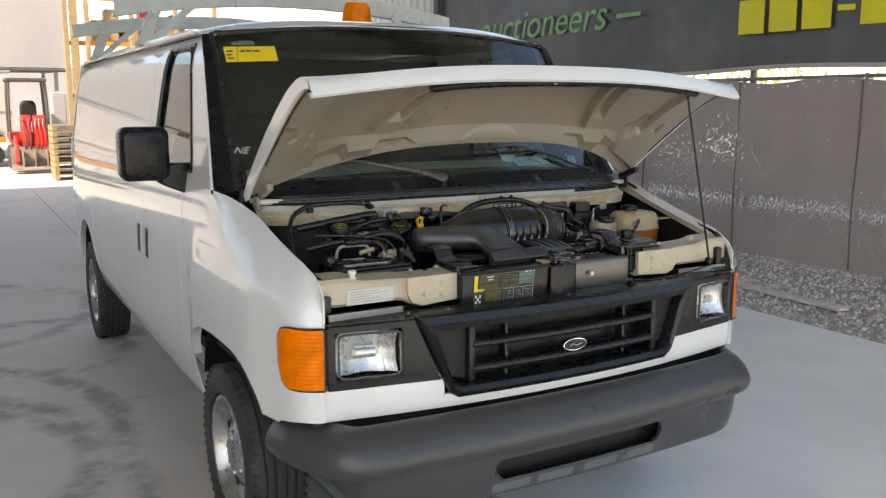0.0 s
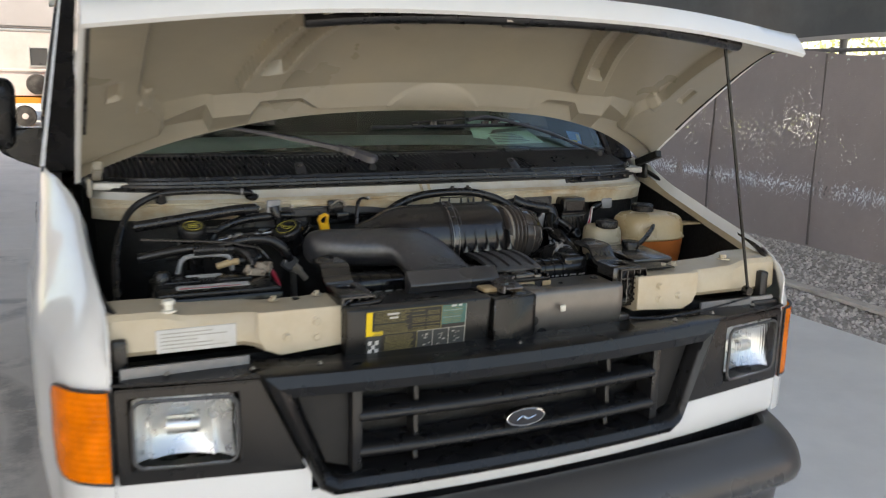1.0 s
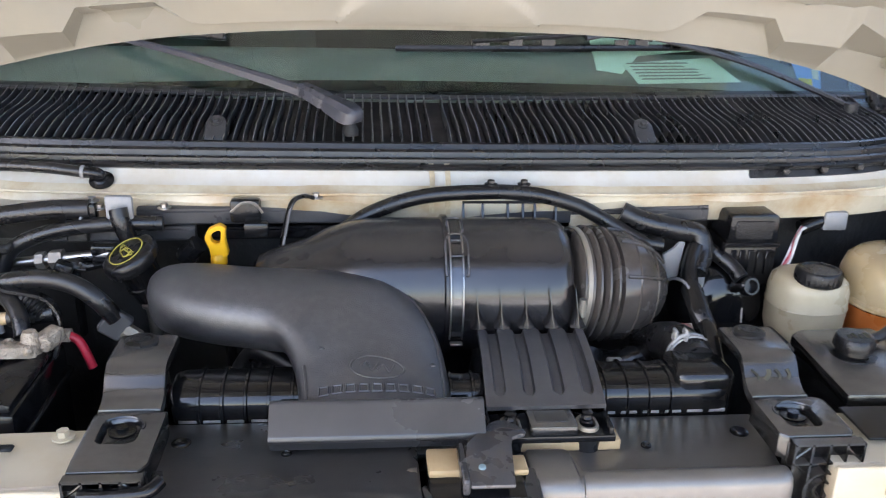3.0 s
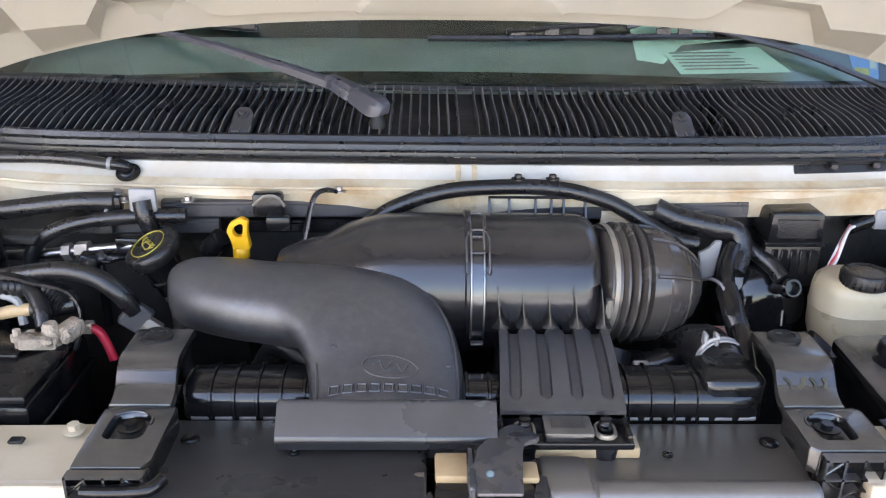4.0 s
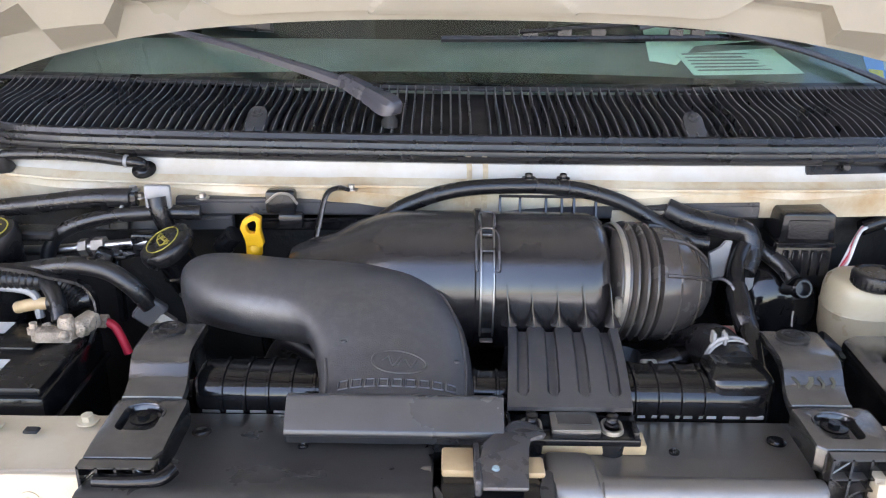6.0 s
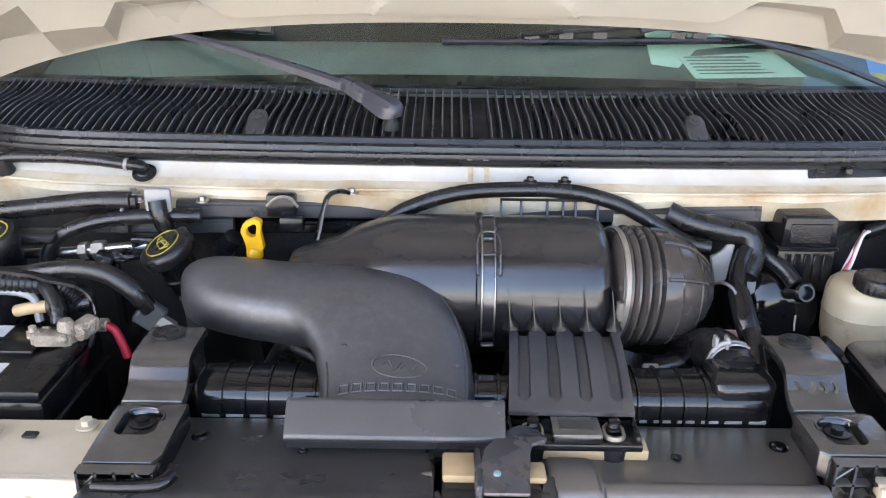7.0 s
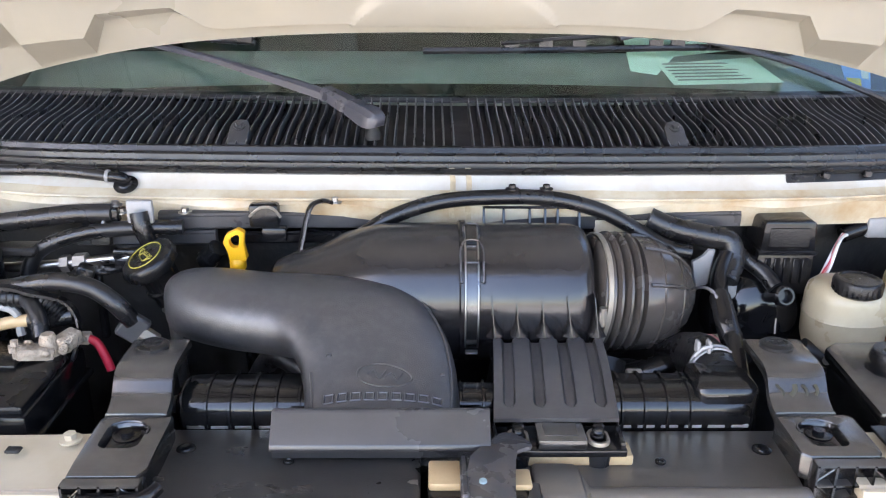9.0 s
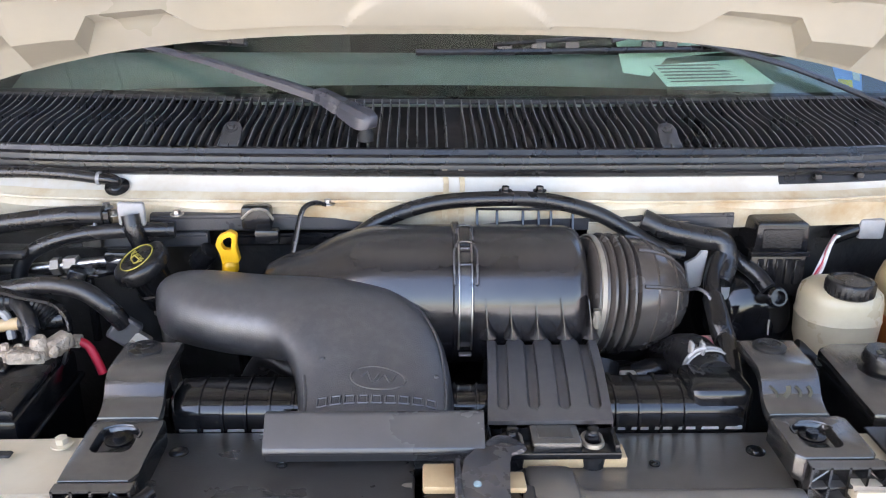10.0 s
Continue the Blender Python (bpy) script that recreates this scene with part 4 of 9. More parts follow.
# cabin seen through the glass
bm = B()
sheet(bm, lambda x, y: (x * 0.88, y + 0.11 * x * x, 1.425 - 0.02 * x * x + 0.046 * bump_fn(y, 1.04, 9, 0.16) - 0.10 * max(0, (y - 1.22) / 0.08) ** 2), span(-1, 1, 17), [0.79, 0.85, 0.92, 0.98, 1.04, 1.1, 1.16, 1.22, 1.26, 1.3], 0.02)
part("dashboard", bm, "dash", van, "dark brown-grey dashboard top")
bm = B()
sheet(bm, lambda x, z: (x * (0.94 - 0.12 * max(0.0, z - 1.42) / 0.6), 2.35, z), span(-1, 1, 3), [1.40, 1.55, 1.7, 2.0], 0.02)
part("bulkhead", bm, "cabin", van)
bm = B()
sheet(bm, lambda x, z: (x * 0.94, 2.35, z), span(-1, 1, 3), [0.6, 0.8, 1.0, 1.2, 1.398], 0.02)
part("bulkhead_panel", bm, "seat_cloth", van)
bm = B()
box(bm, -0.25, 0.25, 1.2, 1.8, 0.755, 1.16, 0.06, 3)
part("engine_cover", bm, "cabin_trim", van)
bm = B()
sheet(bm, lambda x, y: (x, y, 2.045), span(-0.86, 0.86, 3), span(1.33, 2.35, 3), 0.005)
part("headliner", bm, "cabin", van)
bm = B()
sheet(bm, lambda x, y: (x, y, 0.75), span(-0.95, 0.95, 3), span(0.8, 2.35, 3), 0.005)
part("cabin_floor", bm, "cabin_trim", van)
bm = B()
sheet(bm, lambda x, z: (x, 1.28, z), span(-0.95, 0.95, 3), span(0.75, 1.34, 3), 0.005)
part("dash_front", bm, "cabin_trim", van)
for s in (-1, 1):
    bm = B()
    sheet(bm, lambda y, z: (s * (0.905 + 0.01 * math.sin(y * 9)), y, z), span(1.18, 2.35, 6), span(0.75, 1.425, 4), 0.01 * s)
    part("door_lining", bm, "cabin_trim", van)
for x in (-0.5, 0.5):
    bm = B()
    box(bm, x - 0.25, x + 0.25, 1.75, 1.9, 1.0, 1.68, 0.06, 3, pose(0, 0, 0, 0, 0, 0))
    box(bm, x - 0.26, x + 0.26, 1.35, 1.85, 0.95, 1.1, 0.05, 3)
    box(bm, x - 0.13, x + 0.13, 1.8, 1.9, 1.69, 1.88, 0.04, 3)
    part("seat", bm, "seat_cloth", van, "dark cloth front seat")


# hood, hinged at the cowl and propped open
HA = radians(28.8)
HY, HZ = 0.73, 1.402


def hood_rear(u):
    return 0.317 * max(0.0, 1 - abs(u) ** 2.45) + 0.015


def hood_front(u):
    return 0.795 + 0.075 * (1 - abs(u) ** 2.4)


SIDE_ARC = [(0.0, 0.010), (0.05, 0.022), (0.15, 0.036), (0.29, 0.050), (0.43, 0.063), (0.57, 0.073), (0.68, 0.081), (0.78, 0.085), (0.84, 0.083), (0.89, 0.079), (0.93, 0.071), (0.96, 0.061), (0.98, 0.051), (1.0, 0.038)]


def hood_pt(u, q, off=0.0, extra=0.0):
    """u across (-1 to 1), q from the rear edge (0) to the front (1); off along the hood's normal."""
    d = hood_rear(u) + (hood_front(u) - hood_rear(u)) * q + extra
    crown = 0.058 * (1 - abs(u) ** 3.5) - 0.006 * abs(u) ** 8
    n = off + crown + 0.06 * math.sin(math.pi * min(1.0, max(0.0, q))) * (1 - u ** 4) + lerp_table(q, SIDE_ARC) * abs(u) ** 6
    return Vector((u * (0.925 - 0.012 * q), HY - d * math.cos(HA) + n * math.sin(HA), HZ + d * math.sin(HA) + n * math.cos(HA)))


def skin(q):
    return 0.026 * math.sin(math.pi * min(1.0, q * 0.93)) ** 0.8 if q > 0 else 0.0


US = span(-1, 1, 61)
bm = B()
QS = [0, 0.03, 0.1, 0.2, 0.32, 0.45, 0.57, 0.68, 0.78, 0.84, 0.89, 0.93, 0.96]
rows = []
top = [[bm.verts.new(hood_pt(u, q, skin(q))) for q in QS] + [bm.verts.new(hood_pt(u, 0.985, 0.006)), bm.verts.new(hood_pt(u, 1.0, -0.022, 0.0)), bm.verts.new(hood_pt(u, 1.0, -0.05, 0.0)), bm.verts.new(hood_pt(u, 1.0, -0.052, -0.012)), bm.verts.new(hood_pt(u, 1.0, -0.03, -0.02))] for u in US]
for a, b in zip(top, top[1:]):
    for j in range(len(a) - 1):
        bm.faces.new((a[j], b[j], b[j + 1], a[j + 1]))
for k in (0, -1):
    s = -1 if k == 0 else 1
    edge = [(hood_pt(s, q, skin(q)), hood_pt(s, q, -0.03), hood_pt(s * 0.985, q, -0.03)) for q in QS + [0.985]]
    ev = [[bm.verts.new(p) for p in e] for e in edge]
    for a, b in zip(ev, ev[1:]):
        for j in range(2):
            bm.faces.new((a[j], b[j], b[j + 1], a[j + 1]))
hood = part("hood", bm, "white_paint", van, "white hood panel propped open")


# the pressed rear beam, section by section outward: where edge lip, lower face and front wall end, and their depths
BEAM = [(0.0, (0.0, 0.034, 0.056, 0.150), (0.022, 0.015, 0.031, 0.005)), (0.33, (0.0, 0.034, 0.058, 0.150), (0.022, 0.015, 0.031, 0.005)),
        (0.352, (0.0, 0.030, 0.068, 0.150), (0.022, 0.015, 0.030, 0.005)), (0.398, (0.0, 0.062, 0.112, 0.150), (0.022, 0.003, 0.018, 0.005)),
        (0.510, (0.0, 0.066, 0.126, 0.158), (0.022, 0.003, 0.018, 0.005)), (0.535, (0.0, 0.012, 0.094, 0.165), (0.022, 0.0215, 0.034, 0.005)),
        (0.635, (0.0, 0.012, 0.118, 0.195), (0.022, 0.0215, 0.034, 0.005)), (0.655, (0.0, 0.060, 0.182, 0.215), (0.022, 0.004, 0.018, 0.005)),
        (0.755, (0.0, 0.085, 0.150, 0.235), (0.022, 0.006, 0.018, 0.005)), (1.2, (0.0, 0.10, 0.16, 0.30), (0.022, 0.012, 0.020, 0.005))]


def beam_section(a):
    for (a0, q0, h0), (a1, q1, h1) in zip(BEAM, BEAM[1:]):
        if a <= a1:
            t = (a - a0) / (a1 - a0)
            return [(x + (y - x) * t, d + (e - d) * t) for x, y, d, e in zip(q0, q1, h0, h1)]


def hood_row(u, r):
    """Distance from the rear edge of row r; the first 40 rows follow the creases of the beam."""
    knots = [k[0] for k in beam_section(abs(u + 0.015))]
    for n, a, b in ((8, knots[0], knots[1]), (8, knots[1], knots[2]), (24, knots[2], knots[3])):
        if r < n:
            return max(0.003, a + (b - a) * r / n)
        r -= n
    return knots[3] + (0.985 - knots[3]) * (r / 90) ** 1.15


def hood_relief(u, q):
    """Depth of the pressed inner frame below the hood's skin."""
    v = u + 0.015
    a = abs(v)
    h = lerp_table(q, beam_section(a))
    dome = 0.150 * math.sqrt(max(0.0, 1 - (v / 0.158) ** 2))
    k = max(0.0, min(1.0, (dome - q) / 0.008)) * max(0.0, min(1.0, (q - 0.040) / 0.010))
    h += k * max(0.0, 0.034 - 0.029 * max(0.0, (q - 0.056) / 0.094) ** 1.6 - h)
    side = bump_fn(a, 0.84 - 0.07 * bump_fn(q, -1, 0.16, 0.26), 2, 0.016)
    h = max(h, 0.005 + 0.028 * side * bump_fn(q, 0.10, 2, 0.05))
    h = max(h, 0.005 + 0.034 * bump_fn(q, 0.90, 2, 0.02))
    c = 0.53 - 0.19 * (q - 0.22)
    brace = bump_fn(a, c - 0.055, c + 0.055, 0.009) * bump_fn(q, 0.23 + 0.6 * max(0.0, a - c), 2, 0.014)
    slot = bump_fn(a, c - 0.024, c + 0.022, 0.010) * bump_fn(q, 0.36, 2, 0.02)
    h = max(h, 0.005 + 0.034 * brace - 0.030 * slot * brace)
    h -= 0.010 * bump_fn(a, 0.885, 0.91, 0.008) * bump_fn(q, 0.42, 0.50, 0.014)
    h += 0.006 * bump_fn(a, 0.80, 0.83, 0.010) * bump_fn(q, 0.3, 0.34, 0.014)
    return h


bm = B()
cols = sorted(set([round(v, 4) for v in span(-0.985, 0.985, 330)] + [round(sg * b[0] - 0.015, 4) for b in BEAM[:-1] for sg in (-1, 1)]))
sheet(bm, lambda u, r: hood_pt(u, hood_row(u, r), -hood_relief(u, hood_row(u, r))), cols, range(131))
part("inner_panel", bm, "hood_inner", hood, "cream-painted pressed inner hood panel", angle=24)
bm = B()
tube(bm, [hood_pt(u, 0.80 + 0.10 * (u + 0.53) / 1.3 + 0.04 * (1 - (u / 0.8) ** 2), -0.045) for u in span(-0.515, 0.77, 15)], 0.02, n=12, steps=3, flat=0.75)
part("hood_seal", bm, "rubber", hood, "black rubber hood seal")
bm = B()
box(bm, -0.02, 0.05, -0.015, 0.015, -0.02, 0.0, 0.003, 1, Matrix.Translation(hood_pt(0.0, 0.88, -0.04)) @ pose(0, 0, 0, -29))
part("striker", bm, "steel", hood)
for s in (-1, 1):
    bm = B()
    for q in (0.12,):
        box(bm, -0.012, 0.012, -0.07, 0.05, -0.02, 0.004, 0.003, 1, Matrix.Translation(hood_pt(s * 0.945, 0.06, -0.045)) @ pose(0, 0, 0, -20))
        box(bm, -0.006, 0.006, -0.02, 0.03, -0.05, 0.0, 0.003, 1, Matrix.Translation(hood_pt(s * 0.965, 0.02, -0.04)))
    # left hinge cream, right one near-black: its shaded corner put into the colour
    part("hinge", bm, "hood_inner" if s < 0 else "bay_dark", hood)
    bm = B()
    tube(bm, [hood_pt(s * 0.978, q, -0.032) for q in span(0.28, 0.92, 12)], 0.0042, n=8, steps=2)
    part("edge_seal", bm, "rubber", hood)
prop_top = hood_pt(0.735, 0.885, -0.045)
bm = B()
cyl(bm, (0.774, 0.012, 1.118), prop_top, 0.0042, n=10)
lathe(bm, (0.774, 0.004, 1.118), (0, 1, 0), [(0, 0.012), (0.02, 0.014)], n=12)
part("prop_rod", bm, "satin_black", van, "thin black hood prop rod")


# fascia line across the nose
def nose_y(x):
    return -0.085 + 0.114 * x * x


bm = B()
for x0, x1, zs in ((-0.9, -0.505, [0.748, 0.753, 0.765, 0.80, 0.84, 0.87]), (-0.505, 0.505, [0.748, 0.753, 0.765, 0.778, 0.795]), (0.505, 0.9, [0.748, 0.753, 0.765, 0.80, 0.84, 0.87])):
    sheet(bm, lambda x, z: (x, nose_y(x) + 0.018 * max(0, (0.78 - z) / 0.05) ** 2, z), span(x0, x1, 17), zs, 0.01)
part("nose_panel", bm, "white_paint", van)
# near-black backing: shade in the gap above the bumper put into the colour
bm = B()
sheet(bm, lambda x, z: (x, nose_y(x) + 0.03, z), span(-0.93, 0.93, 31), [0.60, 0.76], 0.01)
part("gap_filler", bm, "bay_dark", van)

# headlamp bezels with sealed-beam lamps and wrap-round amber lenses
for s in (-1, 1):
    bm = B()
    outer = [(0.895, 1.058), (0.895, 0.852), (0.517, 0.850), (0.565, 0.955), (0.612, 1.062)]
    inner = [(0.87, 1.04), (0.87, 0.886), (0.655, 0.886), (0.655, 0.96), (0.655, 1.04)]

    def bez(p, dy):
        return (s * p[0], nose_y(p[0]) + dy, p[1])

    o0 = [bm.verts.new(bez(p, 0.03)) for p in outer]
    o1 = [bm.verts.new(bez(p, -0.010)) for p in outer]
    i1 = [bm.verts.new(bez(p, -0.012)) for p in inner]
    i0 = [bm.verts.new(bez(p, 0.05)) for p in inner]
    for a, b in ((o0, o1), (o1, i1), (i1, i0)):
        for k in range(5):
            bm.faces.new((a[k], a[(k + 1) % 5], b[(k + 1) % 5], b[k]))
    bmesh.ops.bevel(bm, geom=[e for e in bm.edges], offset=0.003, segments=2, affect="EDGES", clamp_overlap=True)
    lamp = part("headlamp_bezel", bm, "grille_plastic", van, "dark grey headlamp surround")
    bm = B()

    def rrect(w, h, r, n=6):
        out = []
        for cx, cz, a0 in ((w - r, h - r, 0), (-(w - r), h - r, 90), (-(w - r), -(h - r), 180), (w - r, -(h - r), 270)):
            out += [(cx + r * math.cos(radians(a0 + 90 * k / n)), cz + r * math.sin(radians(a0 + 90 * k / n))) for k in range(n + 1)]
        return out

    cx, cz = s * 0.7625, 0.963
    slope = 0.114 * 2 * 0.7625 * s
    def lamp_pt(u, v, d):
        return (cx + u, nose_y(cx) + slope * u + d, cz + v)
    sheet(bm, lambda u, v: lamp_pt(u, v, 0.066 - 5.4 * (u * u + v * v) + (0.012 if abs(u) > 0.062 else 0.0)), span(-0.098, 0.098, 33), span(-0.069, 0.069, 21), 0.002)
    cyl(bm, lamp_pt(-0.03, -0.004, 0.040), lamp_pt(0.035, -0.004, 0.040), 0.020, n=20)
    part("reflector", bm, "headlight_bowl", lamp, "bright silver reflector")
    bm = B()
    rng = random.Random(5)

    def flute(u, v):
        return 0.0004 * math.cos(u * 2 * math.pi / 0.0125) * (1 if v > -0.02 else 0.4) + 0.0002 * math.cos(v * 2 * math.pi / 0.03)
    us, vs = span(-0.097, 0.097, 64), span(-0.068, 0.068, 16)
    sheet(bm, lambda u, v: lamp_pt(u, v, -0.020 - 0.010 * (1 - (u / 0.1) ** 2) + 0.004 * (v / 0.07) ** 2 + flute(u, v)), us, vs, 0.003)
    part("lens", bm, "lens_glass", lamp, "fluted clear headlamp lens").visible_shadow = False
    bm = B()
    ring = [lamp_pt(u, v, -0.017) for u, v in rrect(0.101, 0.072, 0.022)]
    path = ring + [ring[0]]
    for a, b in zip(path, path[1:]):
        cyl(bm, a, b, 0.0042, n=8)
    part("lamp_ring", bm, "bumper_grey", lamp, "grey headlamp retaining ring")
    # amber corner lamp following the body's plan
    bm = B()
    ycols = [0.002, 0.006, 0.012, 0.02, 0.03, 0.045, 0.06, 0.078, 0.095, 0.112, 0.13]

    def amber_pt(y, f, off):
        e = (y / 0.13) ** 2.6
        k = max(0.0, (y - 0.055) / 0.075)
        round_ = 1 - math.sqrt(max(0.0, 1 - k ** 2.6))
        z0, z1 = 0.858 + 0.075 * round_, 1.058 - 0.035 * round_
        z = z0 + (z1 - z0) * f
        ny = min(1.0, y / 0.07)
        nx = math.sqrt(max(0, 1 - (1 - ny) ** 2)) if ny < 1 else 1
        bulge = off + 0.0004 * (1 - e) * math.cos(f * 2 * math.pi * 15) * (1 if off > 0.003 else 0)
        return (s * (plan_x(y) + bulge * (0.35 + 0.65 * nx)), y - bulge * (1 - 0.8 * nx), z)
    sheet(bm, lambda y, f: amber_pt(y, f, 0.011), ycols, span(0, 1, 91))
    for f in (0, 1):
        a = [amber_pt(y, f, 0.011) for y in ycols]
        b = [amber_pt(y, f, -0.004) for y in ycols]
        for k in range(len(a) - 1):
            bm.faces.new([bm.verts.new(p) for p in (a[k], a[k + 1], b[k + 1], b[k])])
    part("amber_lens", bm, "amber", van, "ribbed amber corner marker lens")
    bm = B()
    path = [amber_pt(y, 0, 0.008) for y in ycols] + [amber_pt(0.13, f, 0.008) for f in span(0.05, 0.95, 8)] + [amber_pt(y, 1, 0.008) for y in ycols[::-1]] + [amber_pt(0.002, f, 0.008) for f in span(0.95, 0.0, 6)]
    for a, b in zip(path, path[1:]):
        cyl(bm, a, b, 0.004, n=6)
    part("lens_seal", bm, "rubber", van)

# grille
grille = new("grille")
grille.parent = van
grille["label"] = "dark grey plastic grille"
G_OUT = [(-0.615, 1.075), (-0.49, 0.80), (-0.46, 0.782), (0.46, 0.782), (0.49, 0.80), (0.615, 1.075)]
G_IN = [(-0.545, 1.018), (-0.478, 0.842), (-0.45, 0.825), (0.45, 0.825), (0.478, 0.842), (0.545, 1.018)]


def gp(p, dy):
    return (p[0], nose_y(p[0]) + dy, p[1])


def dense(pts, n=8):
    out = []
    for a, b in zip(pts, pts[1:] + pts[:1]):
        out += [(a[0] + (b[0] - a[0]) * k / n, a[1] + (b[1] - a[1]) * k / n) for k in range(n)]
    return out


bm = B()
go, gi = dense(G_OUT, 12), dense(G_IN, 12)
levels = [(go, 0.03), (go, -0.012), (dense([(x * 0.985, 0.93 + (z - 0.93) * 0.96) for x, z in G_OUT], 12), -0.024), (dense([((a[0] * 0.985 + b[0] * 1.012) / 2, 0.93 + ((a[1] - 0.93) * 0.96 + (b[1] - 0.93) * 1.04) / 2) for a, b in zip(G_OUT, G_IN)], 12), -0.033), (dense([(x * 1.012, 0.93 + (z - 0.93) * 1.04) for x, z in G_IN], 12), -0.024), (gi, -0.012), (gi, 0.055)]
vs = [[bm.verts.new(gp(p, dy)) for p in ring] for ring, dy in levels]
for a, b in zip(vs, vs[1:]):
    for k in range(len(a)):
        bm.faces.new((a[k], a[(k + 1) % len(a)], b[(k + 1) % len(a)], b[k]))
part("grille_frame", bm, "grille_plastic", grille)
bm = B()
sheet(bm, lambda x, z: (x, nose_y(x) + 0.075, z), span(-0.6, 0.6, 13), span(0.78, 1.05, 4), 0.01)
part("grille_back", bm, "bay_dark", grille)
for z, h in ((0.955, 0.030), (0.871, 0.030)):
    bm = B()
    rings = []
    half = 0.40
    for x in span(-half, half, 33):
        y = nose_y(x)
        rings.append([(x, y + 0.055, z + h * 0.60), (x, y + 0.016, z + h * 0.52), (x, y + 0.003, z + h * 0.42), (x, y - 0.005, z + h * 0.22), (x, y - 0.008, z - h * 0.05), (x, y - 0.006, z - h * 0.30), (x, y + 0.001, z - h * 0.48), (x, y + 0.055, z - h * 0.75)])
    loft(bm, rings)
    part("grille_bar", bm, "grille_plastic", grille)
for x in (-0.405, 0.405):
    bm = B()
    y = nose_y(x)
    box(bm, x - 0.012, x + 0.012, y - 0.004, y + 0.06, 0.826, 1.016, 0.004, 2)
    part("grille_upright", bm, "grille_plastic", grille)
for x in (-0.262, 0.262):
    for z0, z1 in ((0.970, 1.016), (0.886, 0.942), (0.828, 0.858)):
        bm = B()
        y = nose_y(x)
        prism(bm, [(y + 0.058, z1), (y + 0.020, z1), (y + 0.012, z0 + 0.006), (y + 0.014, z0), (y + 0.058, z0)], lambda u, v, d: (d, u, v), x - 0.006, x + 0.006, 0.002, 1)
        part("grille_strut", bm, "grille_plastic", grille)
for s in (-1, 1):
    bm = B()
    prism(bm, [(s * 0.415, 1.014), (s * 0.535, 1.014), (s * 0.472, 0.846), (s * 0.415, 0.83)], lambda u, v, d: (u, nose_y(u) + d, v), 0.018, 0.03, 0.004, 1)
    part("grille_side_pocket", bm, "cowl_dark", grille)


def oval(rx, rz, n=40):
    return [(rx * math.cos(2 * math.pi * k / n), rz * math.sin(2 * math.pi * k / n)) for k in range(n)]


bm = B()
prism(bm, oval(0.052, 0.0215), lambda u, v, d: (u, nose_y(0) - 0.016 + d, 0.908 + v), -0.006, 0.012, 0.003, 2)
em = part("emblem", bm, "chrome", grille, "small oval chrome and dark blue emblem")
bm = B()
prism(bm, oval(0.048, 0.0186), lambda u, v, d: (u, nose_y(0) - 0.016 + d, 0.908 + v), -0.0085, 0.0, 0.001, 1)
part("emblem_field", bm, "emblem_blue", em)
bm = B()
tube(bm, [(-0.026, nose_y(0) - 0.026, 0.905), (-0.012, nose_y(0) - 0.026, 0.912), (0.004, nose_y(0) - 0.026, 0.905), (0.024, nose_y(0) - 0.026, 0.911)], 0.002, n=6)
part("emblem_stroke", bm, "chrome", em)

# black ledge above grille and bezels with fasteners
bm = B()
sheet(bm, lambda x, q: (x, nose_y(x) + 0.0 + q * 0.075, 1.072 + 0.006 * q), span(-0.9, 0.9, 37), [-0.12, 0.0, 0.3, 0.7, 1.0], 0.006)
part("upper_apron", bm, "grille_plastic", van, "black plastic apron above the grille")
for x in (-0.79, -0.62, -0.48, 0.0, 0.48, 0.62, 0.79):
    bolt("apron_clip", van, (x, nose_y(x) + 0.02, 1.077), r=0.004, mat="steel")

# bumper
bumper = new("front_bumper")
bumper.parent = van
bumper["label"] = "grey plastic-clad front bumper with lower valance"
BP = []
SLOT = 0.372
for x in sorted([1.02 * math.sin(math.pi / 2 * (-1 + 2 * k / 44)) for k in range(45)] + [-SLOT, SLOT]):
    BP.append((x, -0.205 + 0.06 * x * x + 0.27 * max(0, (abs(x) - 0.80) / 0.23) ** 2.6))
BP = [(-1.034, 0.225), (-1.031, 0.16)] + BP + [(1.031, 0.16), (1.034, 0.225)]
PROFILE = [(0.13, 0.70), (0.118, 0.735), (0.108, 0.7415), (0.095, 0.740), (0.062, 0.723), (0.037, 0.704), (0.019, 0.684), (0.008, 0.664), (0.002, 0.646), (0.0, 0.632), (0.003, 0.618), (0.010, 0.606), (0.018, 0.598), (0.022, 0.588), (0.024, 0.575), (0.030, 0.500), (0.05, 0.44), (0.10, 0.43), (0.10, 0.47)]


def bumper_pt(k, d, z):
    x, y = BP[k]
    x0, y0 = BP[max(k - 1, 0)]
    x1, y1 = BP[min(k + 1, len(BP) - 1)]
    n = Vector((-(y1 - y0), x1 - x0, 0)).normalized()
    zz = z
    if z < 0.59:
        k_ = max(0.0, min(1.0, (abs(x) - 0.66) / 0.36)) ** 2
        x, y = x * (1 - 0.13 * k_), y + 0.03 * k_
        zz = z + 0.05 * k_ * (z < 0.57)
    return Vector((x, y, zz)) + n * d


